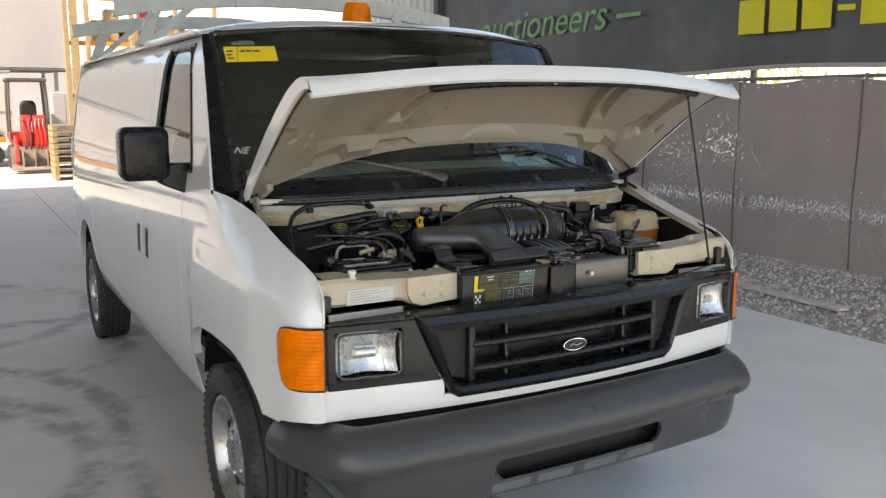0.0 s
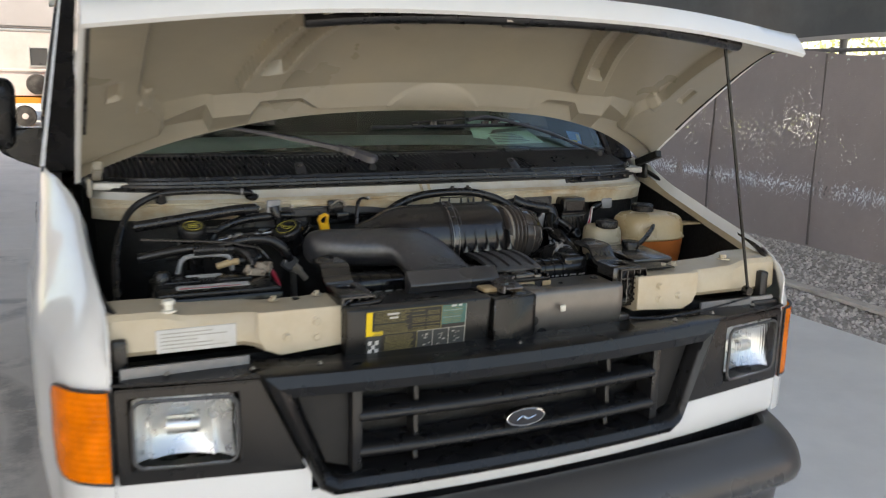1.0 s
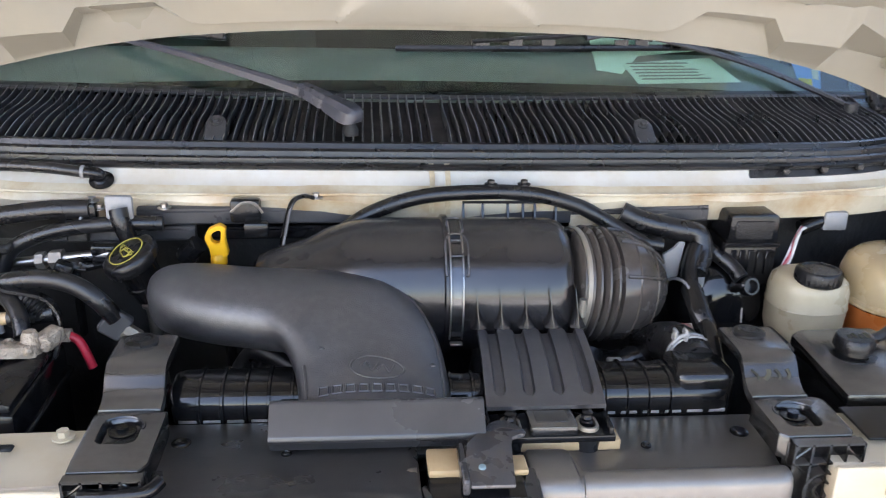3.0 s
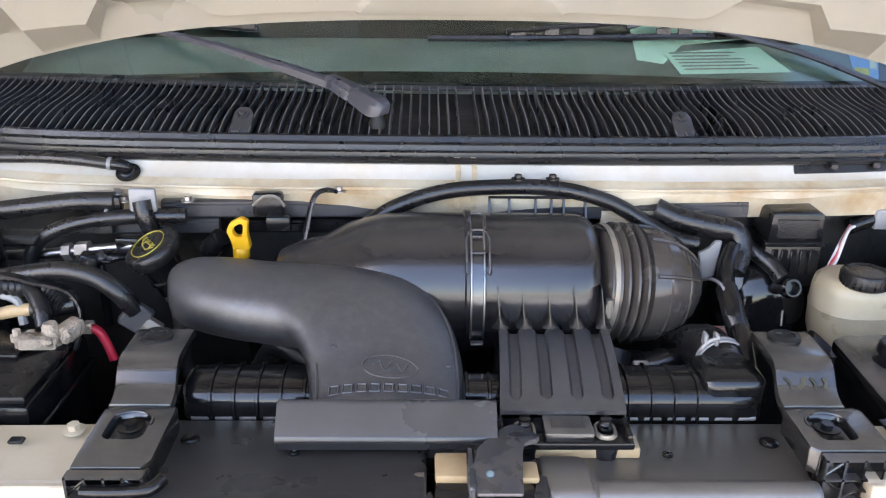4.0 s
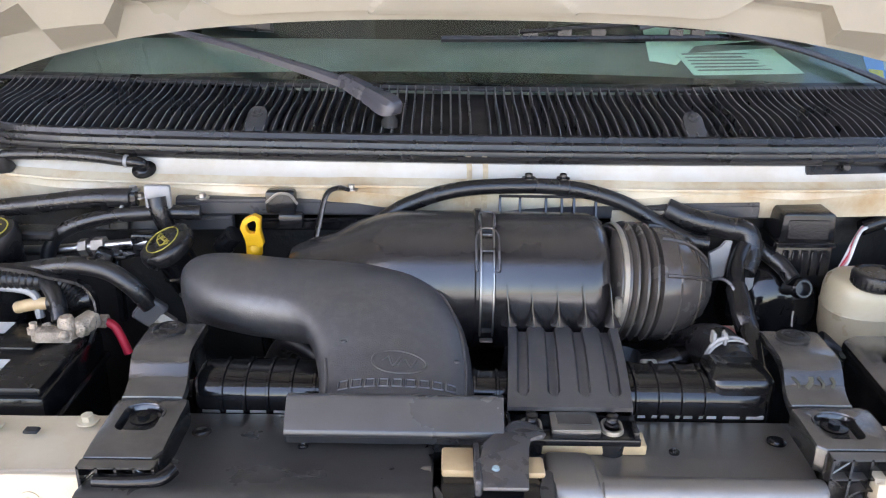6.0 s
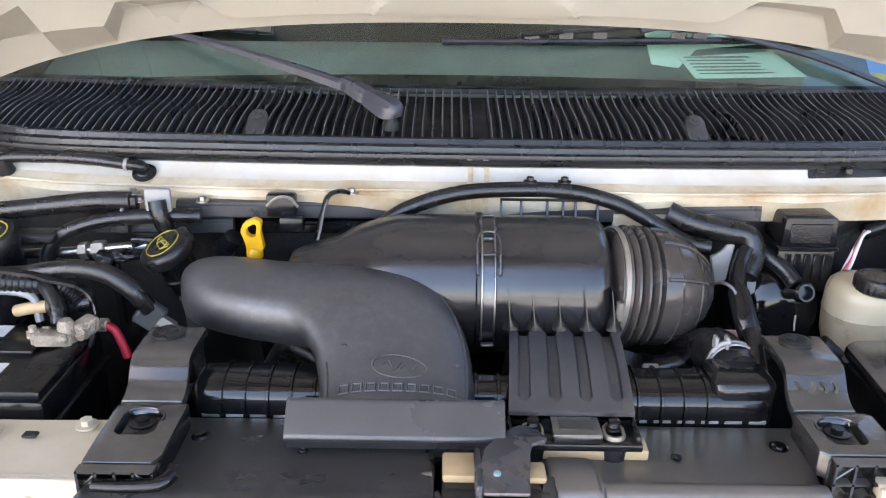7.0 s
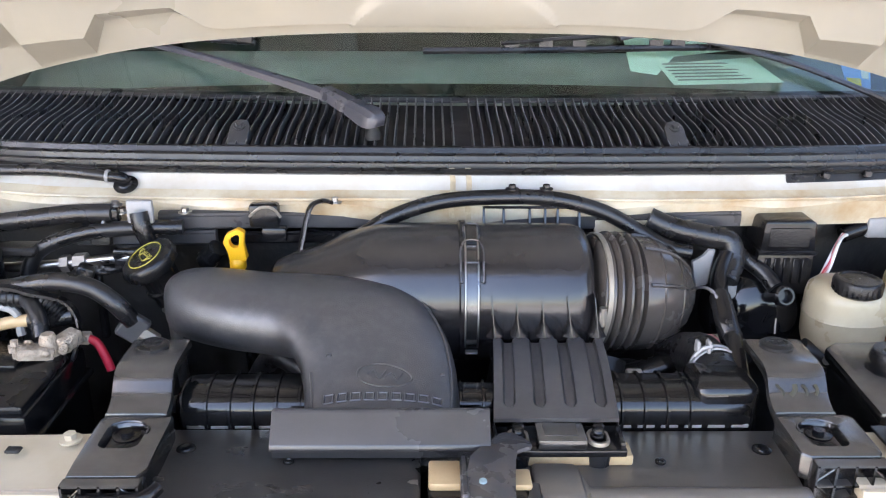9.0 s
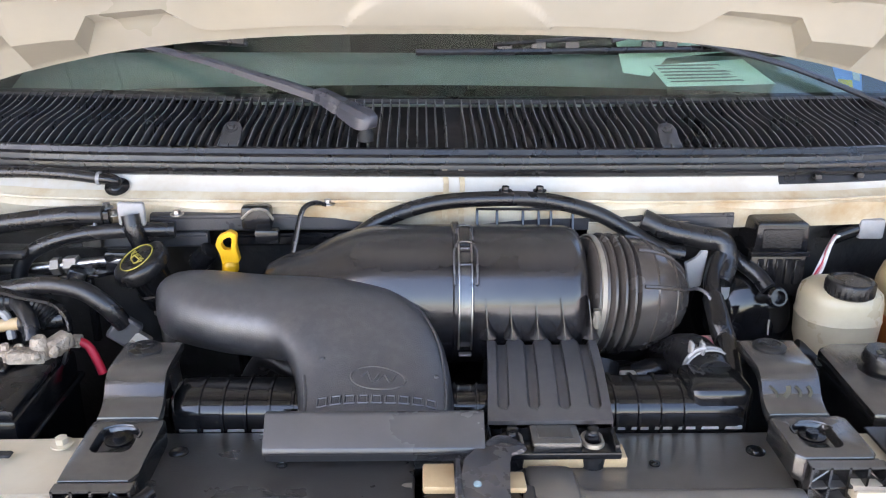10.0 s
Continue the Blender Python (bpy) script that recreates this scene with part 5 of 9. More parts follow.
bm = B()
cols = [[bumper_pt(k, d, z) for d, z in PROFILE] for k in range(len(BP))]
vs = [[bm.verts.new(p) for p in c] for c in cols]
for k in range(len(BP) - 1):
    xm = (BP[k][0] + BP[k + 1][0]) / 2
    for j in range(len(PROFILE) - 1):
        if abs(xm) < SLOT and j == 14:
            continue
        bm.faces.new((vs[k][j], vs[k + 1][j], vs[k + 1][j + 1], vs[k][j + 1]))
bm.faces.new(vs[0])
bm.faces.new(vs[-1][::-1])
part("bumper_cover", bm, "bumper_grey", bumper)
bm = B()
sheet(bm, lambda x, z: (x, -0.205 + 0.06 * x * x + 0.08, z), span(-0.5, 0.5, 9), span(0.46, 0.63, 3), 0.01)
part("slot_back", bm, "bay_dark", bumper)
for sx in (-1, 1):
    for z0, sz in ((0.575, -1), (0.50, 1)):
        bm = B()
        arc = [(0.0, 0.0)] + [(0.036 - 0.036 * math.sin(a), 0.036 - 0.036 * math.cos(a)) for a in span(0, math.pi / 2, 8)]
        prism(bm, [(sx * (SLOT + 0.001 - u), z0 + sz * v) for u, v in arc], lambda u, v, d: (u, -0.205 + 0.06 * u * u + 0.024 + 0.08 * (0.575 - v) + d, v), 0.0, 0.02)
        part("slot_corner", bm, "bumper_grey", bumper)
# flat patches for valance openings, the pale floor beyond put into their colour
for x0 in (-0.385, -0.20, 0.0, 0.185):
    bm = B()
    sheet(bm, lambda x, z: (x, -0.205 + 0.06 * x * x + 0.032 + (0.50 - z) * 0.3 - 0.0015, z), span(x0 + 0.008, x0 + 0.16, 5), [0.452, 0.47, 0.488], 0.004)
    part("valance_pad", bm, "valance_pad", bumper, "pale grey patch drawn for an opening in the valance")

bm = B()
tube(bm, [(-SLOT, -0.205 + 0.06 * SLOT ** 2 + 0.026, 0.54)] + [(x, -0.205 + 0.06 * x * x + 0.028, 0.499 + 0.036 * max(0.0, (abs(x) - SLOT + 0.03) / 0.03) ** 2) for x in span(-SLOT + 0.004, SLOT - 0.004, 31)] + [(SLOT, -0.205 + 0.06 * SLOT ** 2 + 0.026, 0.54)], 0.0045, n=8, steps=2)
part("slot_lip", bm, "bumper_grey", bumper)

# wheels
def wheel(x, y, s):
    w = new("wheel")
    w.parent = van
    w["label"] = "black ribbed tyre on a grey steel wheel"
    c = Vector((x, y, 0.362))
    bm = B()
    prof = [(-0.085, 0.235), (-0.105, 0.25), (-0.112, 0.30), (-0.106, 0.332), (-0.095, 0.352), (-0.085, 0.359)]
    for g in (-0.055, -0.02, 0.02, 0.055):
        prof += [(g - 0.006, 0.362), (g - 0.005, 0.352), (g + 0.005, 0.352), (g + 0.006, 0.362)]
    prof += [(0.085, 0.359), (0.095, 0.352), (0.106, 0.332), (0.112, 0.30), (0.105, 0.25), (0.085, 0.235)]
    lathe(bm, c, (s, 0, 0), prof, n=56, caps=False)
    part("tyre", bm, "tyre", w)
    bm = B()
    for k in range(56):
        a = 2 * math.pi * k / 56
        for q in (-0.09, 0.09):
            m = Matrix.Translation(c) @ Matrix.Rotation(a, 4, "X")
            box(bm, q - 0.014, q + 0.014, -0.006, 0.006, 0.348, 0.3615, 0, 1, m)
    tagged(part("tread_block", bm, "tyre", w), kind="stuff")
    bm = B()
    lathe(bm, c, (s, 0, 0), [(0.0, 0.03), (0.075, 0.035), (0.085, 0.06), (0.07, 0.09), (0.055, 0.13), (0.035, 0.165), (0.045, 0.195), (0.085, 0.212), (0.098, 0.222), (0.098, 0.236), (0.08, 0.238), (-0.08, 0.236)], n=40)
    part("rim", bm, "wheel_metal", w, "grey metal wheel")
    for k in range(8):
        a = 2 * math.pi * k / 8
        p = c + Vector((s * 0.066, math.cos(a) * 0.085, math.sin(a) * 0.085))
        bolt("lug_nut", w, p, (s, 0, 0), 0.011, "chrome", 1.2)
    for k in range(8):
        a = 2 * math.pi * (k + 0.5) / 8
        p = c + Vector((s * 0.044, math.cos(a) * 0.165, math.sin(a) * 0.165))
        bm = B()
        cyl(bm, p, p + Vector((s * 0.006, 0, 0)), 0.017, n=14)
        part("vent_hole", bm, "bay_dark", w)


for s in (-1, 1):
    wheel(s * 0.90, 0.83, s)
    wheel(s * 0.92, 4.36, s)
bm = B()
cyl(bm, (-0.85, 0.83, 0.38), (0.85, 0.83, 0.38), 0.04, n=12)
cyl(bm, (-0.85, 4.36, 0.38), (0.85, 4.36, 0.38), 0.05, n=12)
part("axle", bm, "bay_dark", van)

# door mirror
for s in (-1, 1):
    mir = new("side_mirror")
    mir.parent = van
    mir["label"] = "large black plastic door mirror"
    bm = B()
    def mring(k, d):
        return [(s * (1.168 + u * k), 1.30 + d, 1.541 + v * k) for u, v in [(p[0] * 1.0, p[1] * 1.13) for p in rrect(0.1, 0.1, 0.035)]]
    loft(bm, [mring(0.75, -0.062), mring(0.9, -0.052), mring(0.98, -0.03), mring(1.0, 0.0), mring(0.98, 0.055), mring(0.9, 0.06)])
    part("mirror_housing", bm, "black_plastic", mir)
    bm = B()
    loft(bm, [mring(0.9, 0.0605), mring(0.88, 0.063)])
    part("mirror_glass", bm, "chrome", mir)
    bm = B()
    prism(bm, [(0.93, 1.503), (1.02, 1.500), (1.095, 1.500), (1.13, 1.445), (1.12, 1.420), (1.07, 1.395), (0.98, 1.358), (0.93, 1.350)], lambda u, v, d: (s * u, d, v), 1.262, 1.345, 0.014, 3)
    part("mirror_arm", bm, "black_plastic", mir)

# radio aerial on the cowl corner
bm = B()
lathe(bm, (-0.905, 0.80, 1.375), (0, 0.1, 1), [(0, 0.022), (0.008, 0.022), (0.02, 0.014), (0.045, 0.01), (0.05, 0.004)], n=14)
part("aerial_base", bm, "rubber", van)
bm = B()
cyl(bm, (-0.905, 0.803, 1.42), (-0.865, 0.93, 2.15), 0.0013, 0.0009, n=6)
part("aerial", bm, "satin_black", van, "thin whip aerial")

# roof rack and beacon
rack = new("roof_rack")
rack.parent = van
rack["label"] = "grey-white steel ladder rack"


def bar(name, a, b, r=0.022):
    bm = B()
    a, b = Vector(a), Vector(b)
    d, sd, u = frame_axes(b - a)
    loft(bm, [[p + sd * i * r + u * j * r * 1.3 for i, j in ((1, 1), (-1, 1), (-1, -1), (1, -1))] for p in (a, b)])
    return part(name, bm, "rack_paint", rack, smooth=False)


for y in (2.6, 4.35):
    bm = B()
    rings = []
    for x in span(-1.04, 1.04, 25):
        z = 2.255 + 0.10 * (1 - (x / 1.04) ** 2)
        rings.append([(x, y - 0.03, z - 0.045), (x, y - 0.03, z + 0.045), (x, y + 0.03, z + 0.045), (x, y + 0.03, z + 0.035), (x, y - 0.022, z + 0.035), (x, y - 0.022, z - 0.035), (x, y + 0.03, z - 0.035), (x, y + 0.03, z - 0.045)])
    loft(bm, rings)
    part("cross_bar", bm, "rack_paint", rack, smooth=False)
    for s in (-1, 1):
        bar("rack_leg", (s * 0.895, y, 2.065), (s * 0.82, y, 2.27), 0.024)
        bar("leg_brace", (s * 0.86, y - 0.03, 2.08), (s * 0.62, y - 0.03, 2.29), 0.014)
        bolt("rack_bolt", rack, (s * 0.84, y - 0.03, 2.25), (0, -1, 0), r=0.012, mat="steel")
        bm = B()
        box(bm, s * 0.895 - 0.035, s * 0.895 + 0.035, y - 0.06, y + 0.06, 2.06, 2.085, 0.005, 1)
        part("rack_foot", bm, "rack_paint", rack, smooth=False)

bm = B()
lathe(bm, (0.10, 1.95, 2.12), (0, 0, 1), [(0, 0.08), (0.03, 0.085), (0.05, 0.082)], n=28)
bc = part("beacon_base", bm, "rack_paint", van)
bm = B()
lathe(bm, (0.10, 1.95, 2.17), (0, 0, 1), [(0, 0.075), (0.015, 0.079), (0.09, 0.072), (0.11, 0.06), (0.118, 0.03)], n=28)
part("beacon_dome", bm, "amber", bc, "orange warning beacon dome")


# ---------------------------------------------------------------- engine bay
from mathutils.bvhtree import BVHTree
bay = new("engine_bay")
bay.parent = van
bay["label"] = "engine bay with cream-painted inner panels"


def bay_part(name, bm, mat, label="", smooth=True, angle=38):
    return part(name, bm, mat, bay, label, smooth, angle)


def cowl_y(x):
    return 0.520 + 0.05 * (x / 0.7) ** 2 + 0.125 * (abs(x) / 0.9) ** 10


# inner fenders, firewall and dark depth below, its shade put into the colour
for s in (-1, 1):
    bm = B()

    def inner(y, f):
        z1 = lerp_table(y, TOP) - 0.028
        z = 0.72 + (z1 - 0.72) * f
        return (s * (plan_x(y) - 0.10 - 0.035 * (1 - f) - 0.02 * bump_fn(f, 0.0, 0.75, 0.1)), y, z)
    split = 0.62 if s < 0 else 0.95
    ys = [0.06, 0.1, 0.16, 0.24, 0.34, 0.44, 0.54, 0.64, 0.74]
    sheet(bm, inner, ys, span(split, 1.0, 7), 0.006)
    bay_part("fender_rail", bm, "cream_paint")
    # near-black lower apron, taller on the right: shade put into the paint colour
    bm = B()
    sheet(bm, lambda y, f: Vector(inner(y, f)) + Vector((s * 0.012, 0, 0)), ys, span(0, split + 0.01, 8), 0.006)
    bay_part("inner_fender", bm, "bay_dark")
    bm = B()
    path = []
    for y in (0.06, 0.12, 0.24, 0.4, 0.56, 0.7):
        path.append((s * (plan_x(y) - 0.098), y, lerp_table(y, TOP) - 0.016))
    tube(bm, path, 0.007, n=8)
    bay_part("fender_seal", bm, "rubber")
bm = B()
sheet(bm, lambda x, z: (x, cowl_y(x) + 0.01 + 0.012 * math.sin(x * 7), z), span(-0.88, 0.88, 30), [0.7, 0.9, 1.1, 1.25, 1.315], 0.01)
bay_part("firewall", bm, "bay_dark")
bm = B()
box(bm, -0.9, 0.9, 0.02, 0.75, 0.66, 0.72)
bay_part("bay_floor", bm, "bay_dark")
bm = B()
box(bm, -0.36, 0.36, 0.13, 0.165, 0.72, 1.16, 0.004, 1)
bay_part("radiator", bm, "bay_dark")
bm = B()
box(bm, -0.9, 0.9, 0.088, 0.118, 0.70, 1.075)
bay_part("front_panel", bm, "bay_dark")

# painted cowl panel: upper ledge, step and lower flange
bm = B()
LEDGE = [(-0.030, 1.310), (-0.032, 1.322), (-0.040, 1.345), (-0.030, 1.352), (-0.012, 1.362), (0.0, 1.372), (0.008, 1.39), (0.04, 1.40)]


def ledge_pt(x, k):
    d, z = LEDGE[k]
    press = 0.006 * (bump_fn(x, -0.62, -0.22, 0.03) + bump_fn(x, 0.25, 0.6, 0.03)) if k in (3, 4) else 0
    return (x, cowl_y(x) + d - press, z - 0.012 * (abs(x) / 0.9) ** 2 + 0.004 * math.sin(x * 23) * (k == 2))


sheet(bm, ledge_pt, span(-0.89, 0.89, 90), range(4, 8), 0.004)
bay_part("cowl_panel", bm, "ledge_paint", "white painted cowl panel")
bm = B()
sheet(bm, ledge_pt, span(-0.89, 0.89, 90), range(0, 5), 0.004)
bay_part("cowl_flange", bm, "stained_cream", "cream-painted cowl flange with rust stains")
bm = B()
tube(bm, [Vector(ledge_pt(x, 3)) + Vector((0, -0.002, 0.002)) for x in span(-0.86, 0.86, 30)], 0.0022, n=6, steps=2)
bay_part("sealant_bead", bm, "stained_cream")
for x0 in (-0.012, 0.012):
    bm = B()
    sheet(bm, lambda x, k: Vector(ledge_pt(x0, 1 + int(k))) + Vector((x + 0.002 * math.sin(k * 5), -0.0022, 0.0016)), [-0.004, 0.0, 0.004], range(6), 0.002)
    bay_part("seam_weld", bm, "rust", "rust-stained weld seam")
for s in (-1, 1):
    bm = B()
    prism(bm, [(0.80, 0.64), (0.885, 0.66), (0.90, 0.74), (0.80, 0.70)], lambda u, v, d: (s * u, v, d), 1.375, 1.395, 0.003, 1)
    bay_part("hinge_pad", bm, "ledge_paint")

# cowl grille: moulded tray, front seal and standing slats
cowl = new("cowl_grille")
cowl.parent = van
cowl["label"] = "dusty black plastic cowl grille with many thin slats"


def glass_base(x):
    drop = 0.012 * (abs(x) / 0.905) ** 4
    return ws_y(x, 1.452 - drop) + 0.004, 1.450 - drop


def tray(x, q):
    y0, z0 = cowl_y(x) + 0.045, 1.412 - 0.012 * (abs(x) / 0.9) ** 2
    y1, z1 = glass_base(x)
    return y0 + (y1 - y0) * q, z0 + (z1 - z0) * q + 0.0045 * math.sin(2 * math.pi * q)


bm = B()
sheet(bm, lambda x, q: (x, tray(x, q)[0], tray(x, q)[1] - 0.015), span(-0.9, 0.9, 60), span(0, 1, 7), 0.004)
part("tray", bm, "tray_dust", cowl)
bm = B()
rings = []
for x in span(-0.905, 0.905, 61):
    y = cowl_y(x)
    dz = -0.012 * (abs(x) / 0.9) ** 2
    rings.append([(x, y + d, z + dz) for d, z in ((0.004, 1.380), (-0.004, 1.384), (-0.006, 1.389), (-0.001, 1.392), (0.004, 1.388), (0.007, 1.389), (0.008, 1.397), (0.013, 1.399), (0.017, 1.394), (0.020, 1.396), (0.022, 1.405), (0.027, 1.408), (0.034, 1.407), (0.037, 1.414), (0.042, 1.416), (0.05, 1.414), (0.054, 1.404), (0.03, 1.384))])
loft(bm, rings)
part("front_lip", bm, "rubber", cowl, "black rubber-edged cowl lip")
bm = B()
sheet(bm, lambda x, q: (x, tray(x, 0.93 + 0.1 * q)[0], tray(x, 0.93 + 0.1 * q)[1] + 0.001), span(-0.9, 0.9, 60), [0, 0.5, 1.0], 0.004)
part("rear_lip", bm, "cowl_plastic", cowl)
NS = 112
for k in range(NS):
    x = -0.845 + 1.69 * k / (NS - 1)
    if 0.0 < x - 0.005 < 0.012:
        continue
    bm = B()
    prof = [tray(x, q) for q in span(0.02, 0.97, 9)]
    rings = []
    for y, z in prof:
        rings.append([(x - 0.0018, y, z - 0.014), (x + 0.0018, y, z - 0.014), (x + 0.0013, y, z + 0.001), (x + 0.0006, y, z + 0.002), (x - 0.0006, y, z + 0.002), (x - 0.0013, y, z + 0.001)])
    loft(bm, rings)
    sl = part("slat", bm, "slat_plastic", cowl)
    # upward faces take a paler tone: dust and edge highlight put into the colour
    sl.data.materials.append(M["slat_edge_lit"])
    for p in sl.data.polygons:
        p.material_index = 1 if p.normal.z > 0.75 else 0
for s in (-1, 1):
    x = s * 0.342
    y, z = tray(x, 0.16)
    bm = B()
    prism(bm, [(-0.016, -0.03), (0.016, -0.03), (0.016, 0.010), (0.011, 0.023), (0.0, 0.027), (-0.011, 0.023), (-0.016, 0.010)], lambda u, v, d: (x + u, y + v * 0.86, z + v * 0.5 + d), -0.008, 0.008, 0.003, 2)
    clip = part("cowl_clip", bm, "cowl_plastic", cowl)
    bolt("clip_screw", clip, (x, y + 0.006, z + 0.0125), (0, -0.5, 0.86), r=0.006, mat="cowl_plastic", washer=1.5)
bm = B()
sheet(bm, lambda x, q: (x, cowl_y(x) - 0.006 + q * 0.012, 1.366 + 0.018 * q), span(0.50, 0.80, 16), [0, 0.4, 0.8, 1.0], 0.008)
for x in (0.56, 0.63, 0.70, 0.76):
    box(bm, x - 0.006, x + 0.006, cowl_y(x) - 0.012, cowl_y(x) + 0.004, 1.372, 1.382, 0.002, 1)
part("seal_strip", bm, "rubber", cowl, "black foam seal strip")

# wipers lying on the glass
def ws_on(x, z, off):
    return Vector((x, ws_y(x, z) - 0.82 * off, z + 0.57 * off))


wip = new("wiper")
wip.parent = van
wip["label"] = "dusty grey wiper arm lying on the glass"
piv = Vector((-0.135, 0.602, 1.448))
bm = B()
a, b = Vector((-0.205, 0.660, 1.474)), Vector((-0.600, 0.880, 1.5405))
rings = []
for t_, w, h in ((0, 0.0125, 0.007), (0.15, 0.0115, 0.007), (0.5, 0.0085, 0.005), (1.0, 0.005, 0.004)):
    p = a.lerp(b, t_) + Vector((0, 0, 0.006 * math.sin(math.pi * t_)))
    d, sd, u = frame_axes(b - a)
    rings.append([p + sd * w * i + u * h * j for i, j in ((1, -1), (1, 0.5), (0.5, 1), (-0.5, 1), (-1, 0.5), (-1, -1))])
loft(bm, rings)
part("arm", bm, "wiper_paint", wip)
bm = B()
d, sd, u = frame_axes(a - piv)
rings = []
for t_, w, h in ((-0.225, 0.004, 0.003), (-0.215, 0.0085, 0.006), (-0.19, 0.0125, 0.009), (-0.145, 0.0165, 0.0115), (-0.08, 0.0195, 0.013), (0.0, 0.0205, 0.0138), (0.10, 0.0198, 0.0135), (0.25, 0.018, 0.0125), (0.42, 0.0165, 0.0115), (0.45, 0.0155, 0.010), (0.50, 0.0155, 0.010), (0.52, 0.0165, 0.011), (0.8, 0.015, 0.010), (1.08, 0.013, 0.008)):
    p = piv.lerp(a, t_) + Vector((0, 0, 0.004))
    rings.append([p + sd * w * i + u * h * j for i, j in ((1, -1), (1, 0.4), (0.6, 1), (-0.6, 1), (-1, 0.4), (-1, -1))])
loft(bm, rings)
part("pivot_cap", bm, "wiper_paint", wip)
bm = B()
lathe(bm, piv + Vector((0.002, -0.004, -0.03)), (0, 0, 1), [(0, 0.013), (0.010, 0.013), (0.014, 0.010), (0.026, 0.010)], n=18)
part("spindle", bm, "cowl_dark", wip)
bm = B()
tube(bm, [ws_on(-0.66, 1.536, 0.012), ws_on(-0.5, 1.532, 0.012), ws_on(-0.353, 1.527, 0.012)], 0.005, n=8)
part("blade", bm, "rubber", wip)
bm = B()
tube(bm, [ws_on(-0.62, 1.548, 0.02), ws_on(-0.50, 1.541, 0.022), ws_on(-0.40, 1.535, 0.02)], 0.0055, n=8, flat=0.6)
box(bm, -0.03, 0.03, -0.006, 0.006, -0.008, 0.008, 0.002, 1, Matrix.Translation(ws_on(-0.385, 1.533, 0.016)) @ pose(0, 0, 0, 0, 4, -8))
part("blade_frame", bm, "rubber", wip)

wip = new("wiper")
wip.parent = van
wip["label"] = "black wiper arm with its rubber blade"
bm = B()
tube(bm, [(0.80, 0.80, 1.432), (0.74, 0.845, 1.458), ws_on(0.61, 1.492, 0.02), ws_on(0.45, 1.530, 0.022), ws_on(0.36, 1.544, 0.024), ws_on(0.29, 1.536, 0.02)], 0.0095, n=8, flat=0.6)
cyl(bm, (0.80, 0.80, 1.40), (0.80, 0.80, 1.44), 0.014, n=12)
part("arm", bm, "cowl_plastic", wip)
bm = B()
tube(bm, [ws_on(-0.056, 1.520, 0.008), ws_on(0.15, 1.522, 0.008), ws_on(0.35, 1.524, 0.008), ws_on(0.55, 1.524, 0.008)], 0.006, n=8)
part("blade", bm, "rubber", wip)
bm = B()
tube(bm, [ws_on(0.08, 1.529, 0.016), ws_on(0.22, 1.537, 0.018), ws_on(0.30, 1.540, 0.02), ws_on(0.42, 1.534, 0.016)], 0.004, n=6)
for x in (0.10, 0.16, 0.22, 0.36, 0.40):
    box(bm, -0.012, 0.012, -0.004, 0.004, -0.006, 0.006, 0, 1, Matrix.Translation(ws_on(x, 1.530, 0.012)))
part("blade_frame", bm, "rubber", wip)

